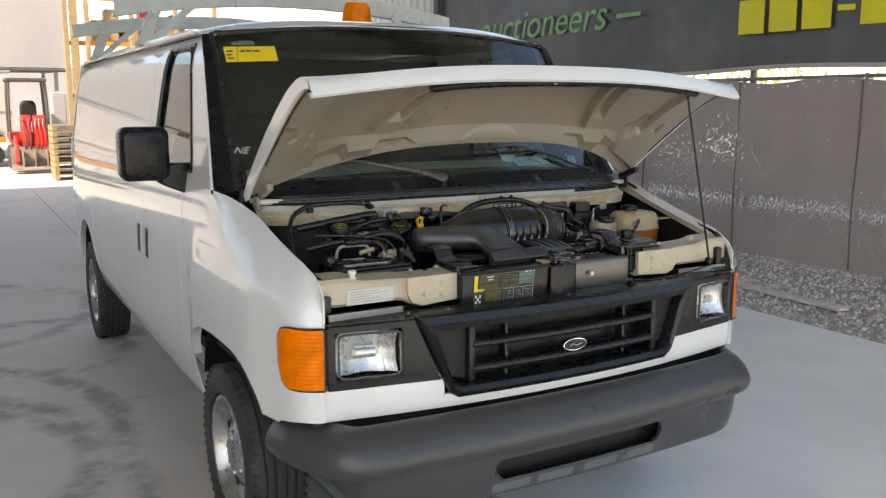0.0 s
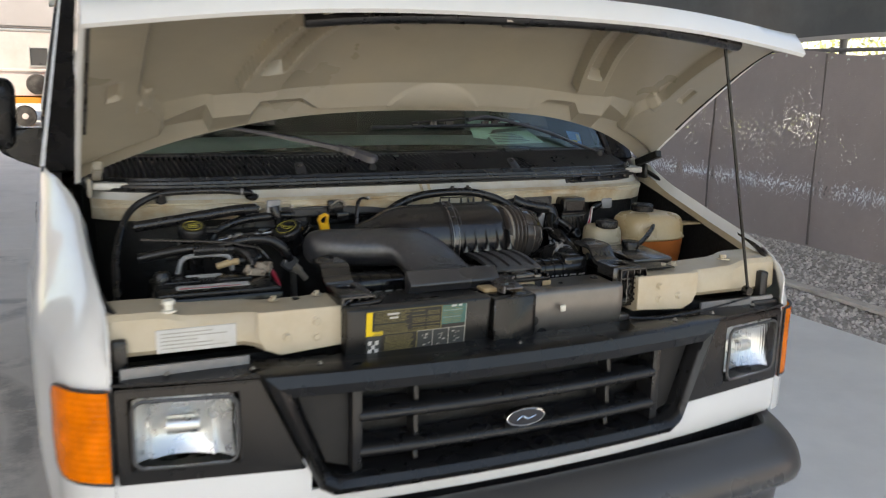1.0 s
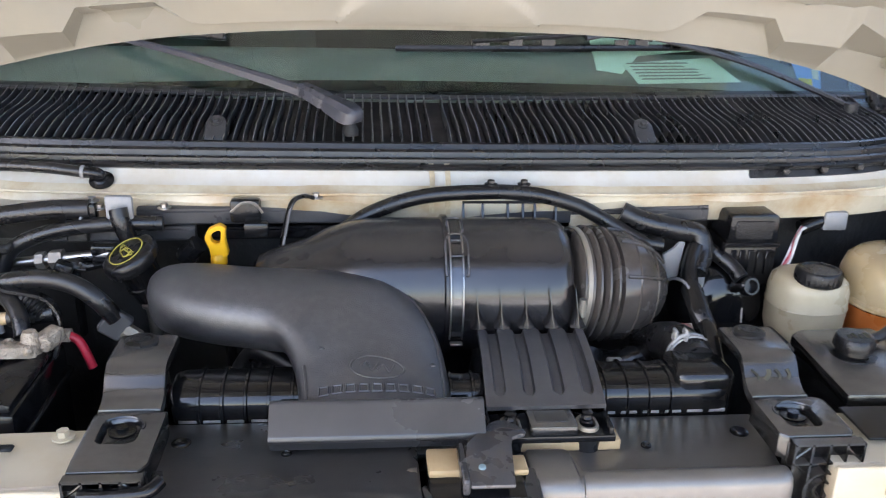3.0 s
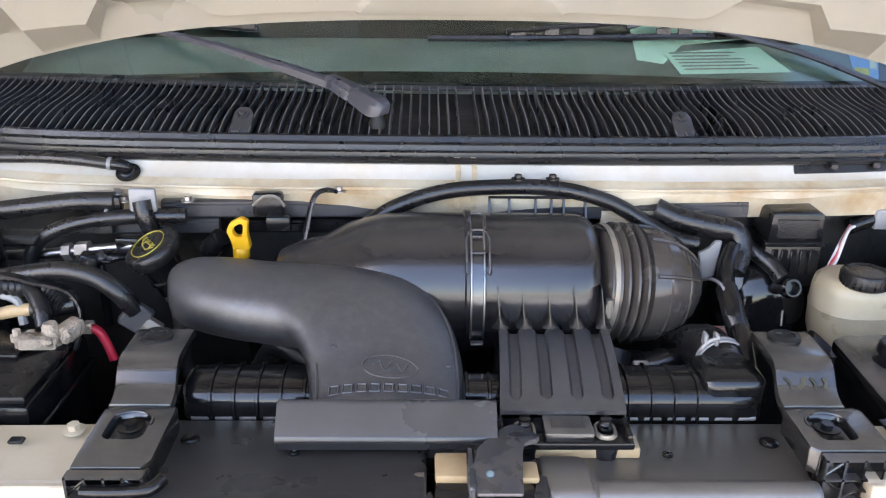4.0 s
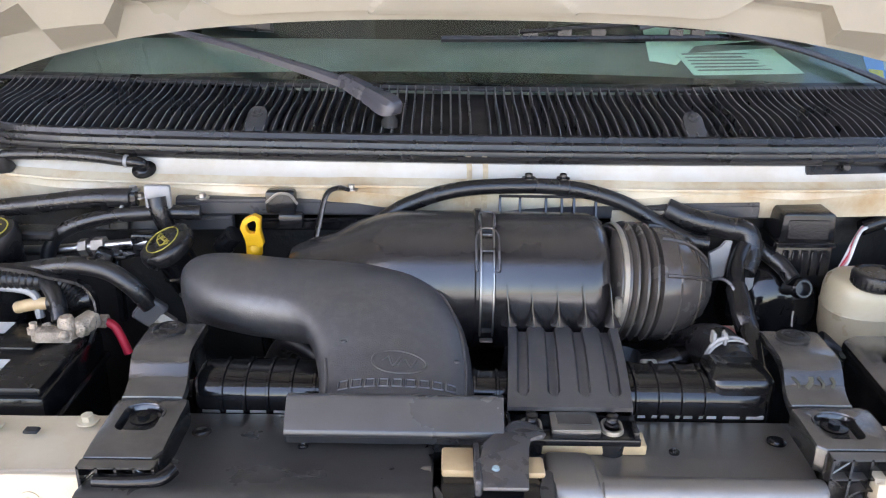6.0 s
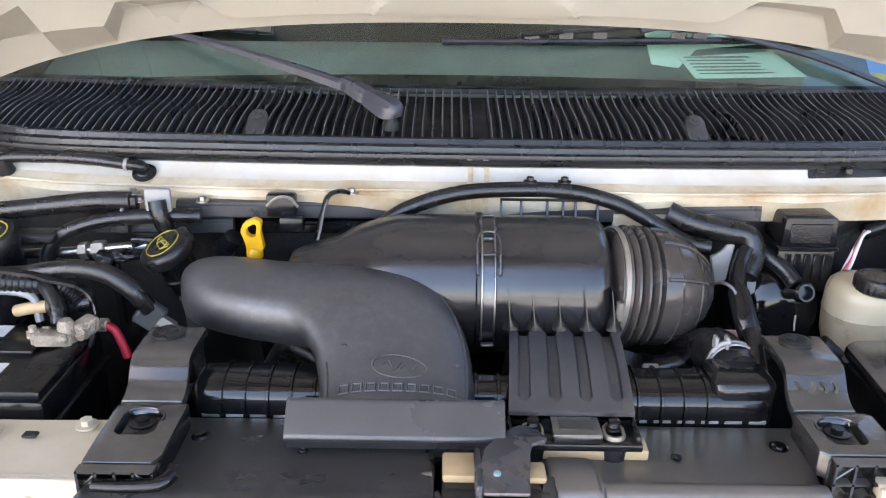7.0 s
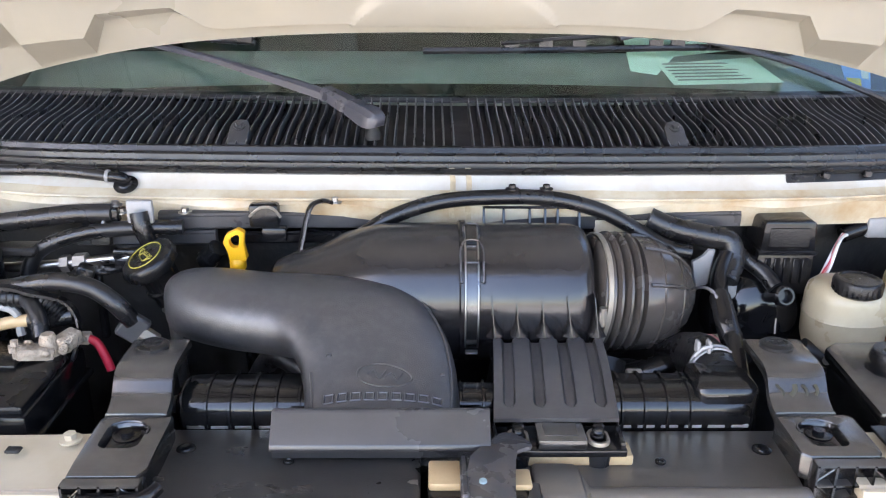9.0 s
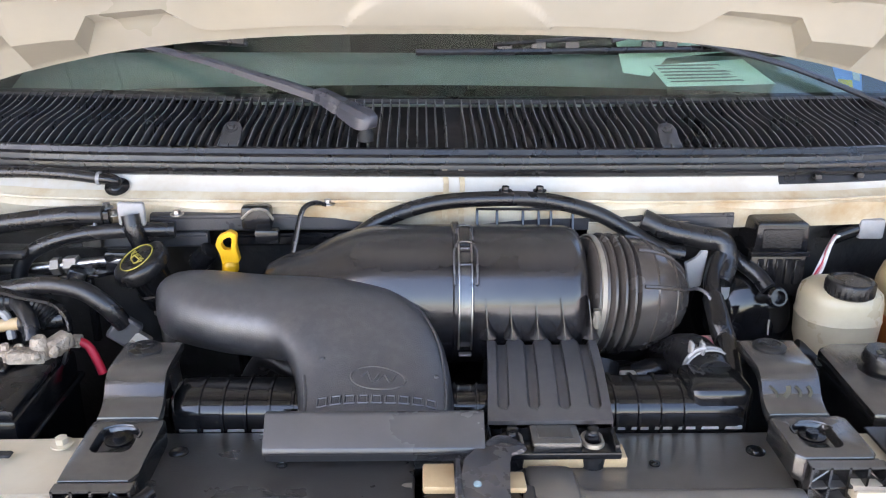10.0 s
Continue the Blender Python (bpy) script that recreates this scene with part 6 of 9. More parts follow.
# core support: cream beams either side of the radiator
for s in (-1, 1):
    beam = new("core_support")
    beam.parent = van
    beam["label"] = "cream-painted radiator core support beam"
    bm = B()

    def top_z(x):
        return 1.188 + 0.012 * bump_fn(x, 0.80, 2, 0.06) + 0.004 * math.sin(x * 9)
    rings = []
    for x in span(0.405, 0.90, 26):
        drop = 0.012 * bump_fn(x, -1, 0.55, 0.05)
        y0 = 0.028 + 0.02 * bump_fn(x, 0.62, 2, 0.05)
        zb = 1.088 + 0.018 * bump_fn(x, 0.62, 2, 0.06)
        zt = top_z(x) - 0.004
        rings.append([(s * x, y0 + 0.012, zb), (s * x, y0, zb + 0.012), (s * x, y0 + 0.002, zt - 0.014), (s * x, y0 + 0.012, zt - 0.002), (s * x, y0 + 0.03, zt), (s * x, y0 + 0.105, zt + 0.004), (s * x, y0 + 0.112, zt - 0.006), (s * x, y0 + 0.112, zt - 0.05), (s * x, y0 + 0.09, zb)])
    loft(bm, rings)
    part("beam", bm, "cream_paint", beam)
    # flange greyer than the cream beam: its shade put into the colour
    bm = B()
    sheet(bm, lambda x, z: (s * x, 0.022 + 0.03 * (z < 1.05), z), span(0.62, 0.88, 6), [1.04, 1.06, 1.08, 1.095], 0.008)
    part("lower_flange", bm, "dull_plate", beam)
    bm = B()
    prism(bm, [(0.40, 1.095), (0.55, 1.085), (0.585, 1.10), (0.60, 1.13), (0.60, 1.185), (0.40, 1.185)], lambda u, v, d: (s * u, d, v), 0.020, 0.029, 0.002, 1)
    part("gusset", bm, "cream_paint", beam)
    for x, z in ((0.47, 1.155), (0.47, 1.12), (0.535, 1.125)):
        bm = B()
        lathe(bm, (s * x, 0.020, z), (0, -1, 0), [(0, 0.011), (0.002, 0.011), (0.003, 0.007), (0.006, 0.006)], n=16)
        part("plug", bm, "cream_paint", beam)
    if s < 0:
        bolt("core_bolt", beam, (-0.442, 0.113, 1.190), r=0.007, mat="cream_paint", washer=1.75)
        bolt("core_bolt", beam, (-0.545, 0.105, 1.188), r=0.007, mat="cream_paint", washer=1.75)
        bm = B()
        lathe(bm, (-0.775, 0.07, 1.192), (0, 0, 1), [(0, 0.016), (0.004, 0.016), (0.006, 0.010), (0.016, 0.010), (0.018, 0.014), (0.026, 0.013), (0.028, 0.006)], n=20)
        part("hood_stop", bm, "white_plastic", beam)
        bm = B()
        box(bm, -0.505, -0.488, 0.088, 0.100, 1.188, 1.1925, 0.002, 1)
        part("slot", bm, "bay_dark", beam)
        bm = B()
        box(bm, -0.805, -0.640, 0.0455, 0.049, 1.110, 1.160, 0.001, 1)
        lab = part("certificate_label", bm, "paper_white", beam, "white paper certification label")
        for k in range(5):
            bm = B()
            box(bm, -0.795, -0.66 - 0.03 * (k % 3), 0.0448, 0.0460, 1.118 + k * 0.008, 1.1205 + k * 0.008)
            part("print_bar", bm, "label_print", lab, smooth=False)
        bm = B()
        box(bm, -0.893, -0.862, 0.030, 0.06, 1.085, 1.150, 0.006, 2)
        part("rubber_bumper", bm, "rubber", beam)
    else:
        bolt("core_bolt", beam, (0.534, 0.089, 1.190), r=0.007, mat="cream_paint", washer=1.75)
        bolt("core_bolt", beam, (0.575, 0.098, 1.190), r=0.007, mat="cream_paint", washer=1.75)
        bolt("core_bolt", beam, (0.745, 0.09, 1.196), r=0.010, mat="cream_paint", washer=1.9)
        bm = B()
        box(bm, 0.46, 0.555, 0.066, 0.135, 1.189, 1.193, 0.001, 1)
        part("ground_plate", bm, "satin_black", beam)
        bm = B()
        box(bm, 0.835, 0.865, 0.028, 0.055, 1.075, 1.165, 0.008, 2)
        box(bm, 0.80, 0.90, 0.015, 0.06, 1.065, 1.085, 0.006, 2)
        part("rubber_bumper", bm, "rubber", beam)
        bm = B()
        tube(bm, [(0.36, 0.0, 1.085), (0.45, -0.01, 1.078), (0.6, -0.005, 1.083), (0.78, 0.01, 1.10)], 0.003, n=6)
        part("release_cable", bm, "rubber", beam)

# radiator sight shield
sh = thing("radiator_cover", "black plastic radiator cover with a specification sticker", "radiator cover")
bm = B()
rings = []
for x in (-0.412, -0.4105, -0.406, -0.398, -0.30, -0.2, -0.1, -0.066, -0.060, -0.056, -0.055):
    e = {-0.412: 0.006, -0.4105: 0.002, -0.055: 0.006, -0.056: 0.002}.get(x, 0)
    rings.append([(x, 0.012 + e, 1.035), (x, -0.004 + e, 1.04), (x, -0.013 + e, 1.11), (x, -0.018 + e, 1.176 - e), (x, -0.016, 1.181 - e), (x, -0.011, 1.1845 - e), (x, -0.003, 1.186 - e), (x, 0.012, 1.183 - e), (x, 0.02, 1.1815 - e), (x, 0.170, 1.1665 - e), (x, 0.176, 1.163 - e), (x, 0.178, 1.15), (x, 0.03, 1.15), (x, 0.02, 1.04)])
loft(bm, rings)
part("left_panel", bm, "shroud_plastic", sh)
bm = B()
rings = []
for x, yb in [(0.064, 0.086), (0.0655, 0.088), (0.069, 0.090), (0.10, 0.090), (0.110, 0.089), (0.115, 0.085), (0.118, 0.076), (0.120, 0.064), (0.123, 0.055), (0.128, 0.051), (0.20, 0.051), (0.28, 0.051), (0.340, 0.051), (0.352, 0.051), (0.3565, 0.052), (0.358, 0.055)]:
    e = {0.064: 0.006, 0.0655: 0.002, 0.358: 0.006, 0.3565: 0.002}.get(x, 0)
    front = 0.030 if x > 0.12 else 0.024
    lift = 0.003 if x < 0.117 else 0.0
    k = 1 + 0.045 * max(0.0, (x - 0.3) / 0.058)
    rings.append([(x, front + 0.016 + e, 1.045), (x, front + 0.002 + e, 1.05), (x, front - 0.004 + e, 1.12), (x, front - 0.004 + e, 1.160 - e), (x, front - 0.002 + e, 1.166 - e), (x, front + 0.003, 1.1705 + lift - e), (x, front + 0.010, 1.1735 + lift - e), (x, yb - 0.006, 1.1735 + lift - e), (x, yb - 0.002, 1.1720 + lift - e), (x, yb + 0.003, 1.1665 - e), (x, yb + 0.009, 1.1655 - e), (x * k, 0.172, 1.162 - e), (x * k, 0.178, 1.158 - e), (x * k, 0.18, 1.14), (x, 0.05 + front, 1.14), (x, 0.03 + front, 1.05)])
loft(bm, rings)
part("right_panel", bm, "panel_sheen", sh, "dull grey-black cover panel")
for x, z, r in ((0.088, 1.098, 0.011), (0.112, 1.062, 0.014)):
    bm = B()
    prism(bm, oval(r, r * 1.1, 20), lambda u, v, d: (x + u, d, z + v), 0.0185, 0.024, 0.0)
    part("cover_notch", bm, "bay_dark", sh, "dark notch in the cover panel")
bm = B()
box(bm, 0.02, 0.12, 0.075, 0.178, 1.140, 1.164, 0.004, 2)
box(bm, -0.06, 0.02, 0.10, 0.176, 1.140, 1.165, 0.004, 2)
part("centre_bridge", bm, "shroud_plastic", sh)
bm = B()
prism(bm, [(-0.058, 0.018), (-0.05, -0.026), (0.055, -0.026), (0.070, -0.015), (0.072, 0.05), (0.06, 0.055), (0.052, 0.0), (-0.046, 0.0), (-0.05, 0.03)], lambda u, v, d: (u, v, d), 1.045, 1.178, 0.003, 1)
part("latch_pocket", bm, "shroud_plastic", sh)
bm = B()
box(bm, 0.335, 0.385, 0.03, 0.05, 1.04, 1.085, 0.003, 1)
part("mount_tab", bm, "steel", sh)
bm = B()
box(bm, 0.06, 0.105, 0.03, 0.05, 1.05, 1.12, 0.003, 1)
part("mount_tab", bm, "steel", sh)
bm = B()
box(bm, 0.158, 0.172, 0.008, 0.016, 1.118, 1.134, 0.002, 1)
part("clip", bm, "white_plastic", sh, "cream plastic clip")
for x, y, z in ((-0.32, 0.124, 1.171), (-0.20, 0.093, 1.174), (0.337, 0.130, 1.164), (0.213, 0.104, 1.166)):
    big = abs(x) > 0.3
    bm = B()
    lathe(bm, (x, y, z - 0.001), (0, 0, 1), [(0, 0.011 if big else 0.006), (0.002, 0.011 if big else 0.006), (0.0025, 0.008 if big else 0.004), (0.004, 0.007 if big else 0.0035), (0.003, 0.003)], n=20)
    part("push_pin", bm, "satin_black", sh)
# specification sticker on the sloping front
def face_pt(x, z, off):
    y = -0.004 + (z - 1.04) * (-0.016 / 0.138)
    return Vector((x, y - off, z))


def face_rect(name, x0, x1, z0, z1, mat, parent, off=0.001, label=""):
    bm = B()
    f = [face_pt(x, z, o) for o in (off, off - 0.0012) for x, z in ((x0, z0), (x1, z0), (x1, z1), (x0, z1))]
    vs = [bm.verts.new(p) for p in f]
    for q in ((0, 1, 2, 3), (7, 6, 5, 4), (0, 4, 5, 1), (1, 5, 6, 2), (2, 6, 7, 3), (3, 7, 4, 0)):
        bm.faces.new([vs[i] for i in q])
    return part(name, bm, mat, parent, label, smooth=False)


st = face_rect("sticker", -0.367, -0.119, 1.070, 1.176, "label_grey", sh, 0.0012, "printed specification sticker with yellow and teal fields")
face_rect("sticker_field", -0.367, -0.353, 1.124, 1.174, "sticker_yellow", st, 0.0022)
face_rect("sticker_field", -0.367, -0.327, 1.117, 1.127, "sticker_yellow", st, 0.0024)
face_rect("sticker_field", -0.365, -0.331, 1.074, 1.115, "ink", st, 0.0022)
face_rect("sticker_field", -0.183, -0.121, 1.128, 1.174, "label_teal", st, 0.0022)
for x0, x1, z0, z1 in ((-0.324, -0.245, 1.072, 1.117), (-0.243, -0.205, 1.074, 1.117), (-0.202, -0.165, 1.074, 1.117), (-0.162, -0.123, 1.074, 1.117)):
    face_rect("sticker_field", x0, x1, z0, z1, "ink" if x0 > -0.25 else "label_grey", st, 0.0021)
for x0, x1, z, mat in ((-0.367, -0.183, 1.1745, "label_gold"), (-0.350, -0.183, 1.1195, "label_gold"), (-0.327, -0.243, 1.0715, "label_gold"), (-0.243, -0.121, 1.0720, "label_print"), (-0.243, -0.121, 1.1180, "label_print")):
    face_rect("rule", x0, x1, z - 0.0008, z + 0.0008, mat, st, 0.0030)
for x, z0, z1, mat in ((-0.2435, 1.072, 1.117, "label_gold"), (-0.204, 1.074, 1.117, "label_print"), (-0.1635, 1.074, 1.117, "label_print"), (-0.122, 1.072, 1.174, "label_print"), (-0.184, 1.12, 1.174, "label_gold")):
    face_rect("rule", x - 0.0008, x + 0.0008, z0, z1, mat, st, 0.0030)
rng = random.Random(8)
for k in range(15):
    z = 1.1225 + k * 0.0034
    for x0, x1 in ((-0.349, -0.262), (-0.259, -0.224), (-0.221, -0.187)):
        if x0 > -0.26 and k % 5 == 4:
            continue
        dark = rng.random() < 0.12
        face_rect("print_bar", x0 + rng.uniform(0, 0.004), x1 - rng.uniform(0, 0.014 if x0 < -0.3 else 0.004), z, z + 0.0010, "ink" if dark else "label_gold", st, 0.0030)
for k in range(12):
    z = 1.0755 + k * 0.0034
    face_rect("print_bar", -0.322, -0.250 - rng.uniform(0, 0.014), z, z + 0.0010, "label_gold", st, 0.0030)
for k in range(10):
    z = 1.1315 + k * 0.0042
    face_rect("print_bar", -0.180, -0.128 - rng.uniform(0, 0.012), z, z + 0.0010, "label_print" if k % 4 == 3 else "label_gold", st, 0.0030)
for x0, x1, z in ((-0.318, -0.290, 1.164), (-0.312, -0.292, 1.1545), (-0.160, -0.148, 1.1695), (-0.142, -0.134, 1.1695)):
    face_rect("print_bar", x0, x1, z, z + 0.0045, "paper_white", st, 0.0034)
for cx in (-0.224, -0.184, -0.143):
    for k in range(11):
        x, z, w = cx + rng.uniform(-0.014, 0.010), rng.uniform(1.078, 1.110), rng.uniform(0.003, 0.008)
        face_rect("print_bar", x, x + w, z, z + rng.uniform(0.0012, 0.003), "label_print" if k % 3 else "label_grey", st, 0.0030 + 0.0001 * k)
for x, z in ((-0.357, 1.10), (-0.341, 1.10), (-0.349, 1.09), (-0.357, 1.080), (-0.341, 1.080)):
    face_rect("print_bar", x - 0.004, x + 0.004, z - 0.005, z + 0.005, "paper_white", st, 0.0030)

# hood latch
la = thing("hood_latch", "black steel hood latch in a cream bracket", "hood latch")
bm = B()
box(bm, -0.047, -0.010, 0.034, 0.077, 1.178, 1.188, 0.003, 2)
part("bracket", bm, "tan_paint", la)
bm = B()
box(bm, 0.036, 0.061, 0.034, 0.064, 1.178, 1.186, 0.003, 2)
part("bracket", bm, "tan_paint", la)
bm = B()
prism(bm, [(-0.006, 0.0), (-0.008, 0.04), (-0.004, 0.072), (0.014, 0.094), (0.030, 0.111), (0.038, 0.115), (0.047, 0.113), (0.056, 0.106), (0.0645, 0.096), (0.066, 0.090), (0.062, 0.085), (0.054, 0.086), (0.047, 0.082), (0.044, 0.070), (0.042, 0.03), (0.040, 0.0)], lambda u, v, d: (u, v - 0.004, d + 0.05 * v), 1.1905, 1.1955, 0.0018, 2)
box(bm, -0.014, -0.006, 0.0, 0.07, 1.180, 1.199, 0.002, 1)
part("hook", bm, "dark_steel", la)
bm = B()
box(bm, -0.048, 0.056, -0.004, 0.072, 1.120, 1.1785, 0.004, 2)
lathe(bm, (-0.038, -0.004, 1.15), (0, -1, 0.2), [(0, 0.006), (0.004, 0.006), (0.005, 0.003)], n=12)
lathe(bm, (0.045, -0.004, 1.15), (0, -1, 0.2), [(0, 0.006), (0.004, 0.006), (0.005, 0.003)], n=12)
part("latch_body", bm, "satin_black", la)
bm = B()
lathe(bm, (0.0085, 0.025, 1.1955), (0, -0.2, 1), [(0, 0.0042), (0.003, 0.0042), (0.004, 0.003)], n=12)
part("rivet", bm, "rivet_blue", la, "pale blue-green rivet head")
bm = B()
lathe(bm, (-0.058, 0.05, 1.172), (-1, 0, 0), [(0, 0.008), (0.006, 0.008), (0.02, 0.004)], n=12)
part("guide_pin", bm, "steel", la)
bm = B()
box(bm, 0.044, 0.181, 0.098, 0.128, 1.164, 1.178, 0.003, 2)
part("crossmember_edge", bm, "tan_paint", la)

# radiator mounting brackets
for s in (-1, 1):
    br = thing("radiator_bracket", "black radiator mounting bracket with bolt and grommet", "bracket", group="radiator brackets")
    u0, u1, l0, l1, yf = (0.350, 0.421, 0.349, 0.437, 0.056) if s > 0 else (0.342, 0.412, 0.334, 0.414, 0.026)
    # raised rear step
    bm = B()
    rings = []
    for y, z in ((0.258, 1.2395), (0.2565, 1.2425), (0.252, 1.2435), (0.200, 1.2435), (0.190, 1.2428), (0.183, 1.2405), (0.177, 1.236), (0.172, 1.230), (0.166, 1.2215), (0.160, 1.2150), (0.153, 1.2110), (0.146, 1.2090), (0.139, 1.2080), (0.138, 1.2060)):
        e = 0.004 if y > 0.257 else 0.0
        rings.append([(s * (u0 + e), y, z - 0.012), (s * (u0 + e), y, z - 0.0035), (s * (u0 + 0.001 + e), y, z - 0.001), (s * (u0 + 0.0035 + e), y, z), (s * (u1 - 0.0035 - e), y, z), (s * (u1 - 0.001 - e), y, z - 0.001), (s * (u1 - e), y, z - 0.0035), (s * (u1 - e), y, z - 0.012)])
    loft(bm, rings)
    part("bracket_step", bm, "bracket_plastic", br)
    # lower plate with a slotted well for the bolt
    bm = B()
    xc, yc = s * (l0 + l1) / 2 + (0.0 if s > 0 else 0.0), 0.098
    hw, y0, y1 = (l1 - l0) / 2, yf, 0.1375
    well = [(0.0205 * math.copysign(min(1.0, abs(math.cos(a)) * 1.25), math.cos(a)), 0.0245 * math.copysign(min(1.0, abs(math.sin(a)) * 1.2), math.sin(a))) for a in [2 * math.pi * (k + 0.5) / 32 for k in range(32)]]
    wx = s * (0.377 if s < 0 else 0.387)

    def rim(inset, z):
        out = []
        for u, v in well:
            t = min(((hw - inset) * math.copysign(1, u) + xc - wx) / u if abs(u) > 1e-6 else 9e9, ((y1 - inset if v > 0 else y0 + inset) - yc) / v if abs(v) > 1e-6 else 9e9)
            out.append((wx + u * t, yc + v * t, z + 0.03 * (min(yc + v * t, 0.1) - 0.1)))
        return out

    def ring_in(k, z):
        return [(wx + u * k, yc + v * k, z) for u, v in well]
    tilt = 1.2065
    loft(bm, [rim(0.0, tilt - 0.030), rim(0.0, tilt - 0.003), rim(0.0012, tilt - 0.0008), rim(0.004, tilt), ring_in(1.07, tilt + 0.0002), ring_in(1.0, tilt - 0.0012), ring_in(0.93, tilt - 0.0085), ring_in(0.86, tilt - 0.0098)], caps=False)
    bm.faces.new([bm.verts.new(p) for p in ring_in(0.86, tilt - 0.0098)])
    part("bracket_plate", bm, "bracket_plastic", br)
    bm = B()
    tube(bm, [(wx + 0.0245 * math.cos(a), yc + 0.006 + 0.021 * math.sin(a), tilt + 0.0004) for a in span(-0.25 if s < 0 else 0.3, math.pi * (0.8 if s < 0 else 1.1), 14)], 0.0016, n=6, steps=2)
    part("well_lip", bm, "bracket_plastic", br)
    bolt("bracket_bolt", br, (wx, yc + 0.009, tilt - 0.0075), r=0.0072, mat="satin_black", washer=2.1, h=0.6)
    bm = B()
    lathe(bm, (s * 0.383, 0.236, 1.2432), (0, 0.05, 1), [(0, 0.020), (0.003, 0.020), (0.0052, 0.0175), (0.0055, 0.0135), (0.004, 0.012), (0.0045, 0.0105), (0.006, 0.0095), (0.006, 0.003)], n=32)
    gm = part("grommet", bm, "rubber", br)
    for an in (25, 145, 265):
        bm = B()
        a = radians(an)
        q = Vector((s * 0.383 + 0.0065 * math.cos(a), 0.236 + 0.0065 * math.sin(a), 1.2492))
        cyl(bm, q - Vector((math.cos(a), math.sin(a), 0)) * 0.003, q + Vector((math.cos(a), math.sin(a), 0)) * 0.003, 0.0011, n=6)
        part("grommet_spoke", bm, "bay_dark", gm)
    bm = B()
    a0, a1 = (l0 + 0.008, l1 + 0.004) if s > 0 else (-l1, -l0)
    yb = yf - 0.004
    box(bm, a0, a1, yb, yf + 0.008, 1.10, 1.1995, 0.002, 1)
    part("front_box", bm, "bracket_plastic", br)
    bm = B()
    for x in span(a0 + 0.002, a1 - 0.002, 5):
        box(bm, x - 0.0013, x + 0.0013, yb - 0.012, yb + 0.001, 1.112, 1.2030)
    for z in (1.118, 1.178, 1.2022):
        box(bm, a0 + 0.001, a1 - 0.001, yb - 0.012, yb + 0.001, z - 0.0013, z + 0.0013)
    cx_ = (a0 + a1) / 2
    for sx in (-1, 1):
        for p, q in (((cx_ + sx * 0.017, 1.160), (cx_ + sx * 0.040, 1.178)), ((cx_ + sx * 0.017, 1.126), (cx_ + sx * 0.040, 1.113)), ((cx_ + sx * 0.020, 1.197), (cx_ + sx * 0.040, 1.180))):
            cyl(bm, (p[0], yb - 0.007, p[1]), (q[0], yb - 0.007, q[1]), 0.0016, n=6)
    lathe(bm, (cx_, yb, 1.143), (0, -1, 0), [(0, 0.024), (0.013, 0.024), (0.013, 0.0215), (0.005, 0.019), (0.005, 0.012), (0.012, 0.012), (0.012, 0.009), (0.004, 0.007)], n=26)
    part("rib_grid", bm, "bracket_plastic", br)
    if s > 0:
        for x, dx in ((0.364, 0.004), (0.379, -0.003), (0.393, 0.002), (0.406, 0.0)):
            bm = B()
            tube(bm, [(x - dx, 0.1700, 1.2268), (x + 0.003, 0.1660, 1.2210), (x + dx, 0.1615, 1.2160)], 0.0034, n=8, flat=0.35)
            part("chalk_bar", bm, "chalk_yellow", br, "faint yellow chalk smear")
    if s < 0:
        bm = B()
        tube(bm, [(-0.396, 0.010, 1.187), (-0.37, 0.008, 1.188), (-0.338, 0.008, 1.190), (-0.326, 0.012, 1.1915), (-0.319, 0.022, 1.194)], 0.0075, n=12)
        part("cable_tube", bm, "satin_black", br)

# radiator end tank with ribs and crimped header
tk = thing("radiator_tank", "glossy black ribbed radiator end tank", "radiator")
RIBS = [-0.31 + 0.0275 * k for k in range(22)]
stations = sorted(set([round(v, 4) for v in span(-0.33, 0.33, 34)] + [round(r + d, 4) for r in RIBS for d in (-0.0026, -0.0014, 0.0014, 0.0026)]))
ends = [(-0.352, 0.2), (-0.350, 0.55), (-0.345, 0.82), (-0.338, 0.96)]
bm = B()
rings = []
for x, k in ends + [(v, 1.0) for v in stations] + [(-v, k) for v, k in ends[::-1]]:
    rib = 0.0028 if any(abs(x - r) < 0.0016 for r in RIBS) else 0.0
    neck = (1 - 0.30 * bump_fn(x, -0.02, 0.06, 0.03)) * k
    ring = []
    for j in range(28):
        a = 2 * math.pi * j / 28
        c_, s_ = math.cos(a), math.sin(a)
        ring.append((x, 0.216 + (0.040 * neck + rib) * math.copysign(abs(c_) ** 0.75, c_), 1.176 + (0.031 * neck + rib) * math.copysign(abs(s_) ** 0.75, s_)))
    rings.append(ring)
loft(bm, rings)
part("tank_body", bm, "gloss_black", tk, angle=50)
for k in range(24):
    x = -0.334 + 0.0283 * k
    bm = B()
    box(bm, x, x + 0.0215, 0.1765, 0.184, 1.1635, 1.1685, 0.0008, 1)
    part("crimp_tab", bm, "aluminium", tk, smooth=False)
bm = B()
box(bm, 0.272, 0.352, 0.180, 0.252, 1.140, 1.218, 0.014, 3)
box(bm, 0.252, 0.300, 0.186, 0.248, 1.145, 1.206, 0.012, 3)
part("outlet_box", bm, "gloss_black", tk)
bm = B()
tube(bm, [(0.318, 0.235, 1.198), (0.318, 0.26, 1.200), (0.312, 0.31, 1.195), (0.30, 0.37, 1.16)], 0.029, n=18)
part("hose_neck", bm, "rubber", tk)
bm = B()
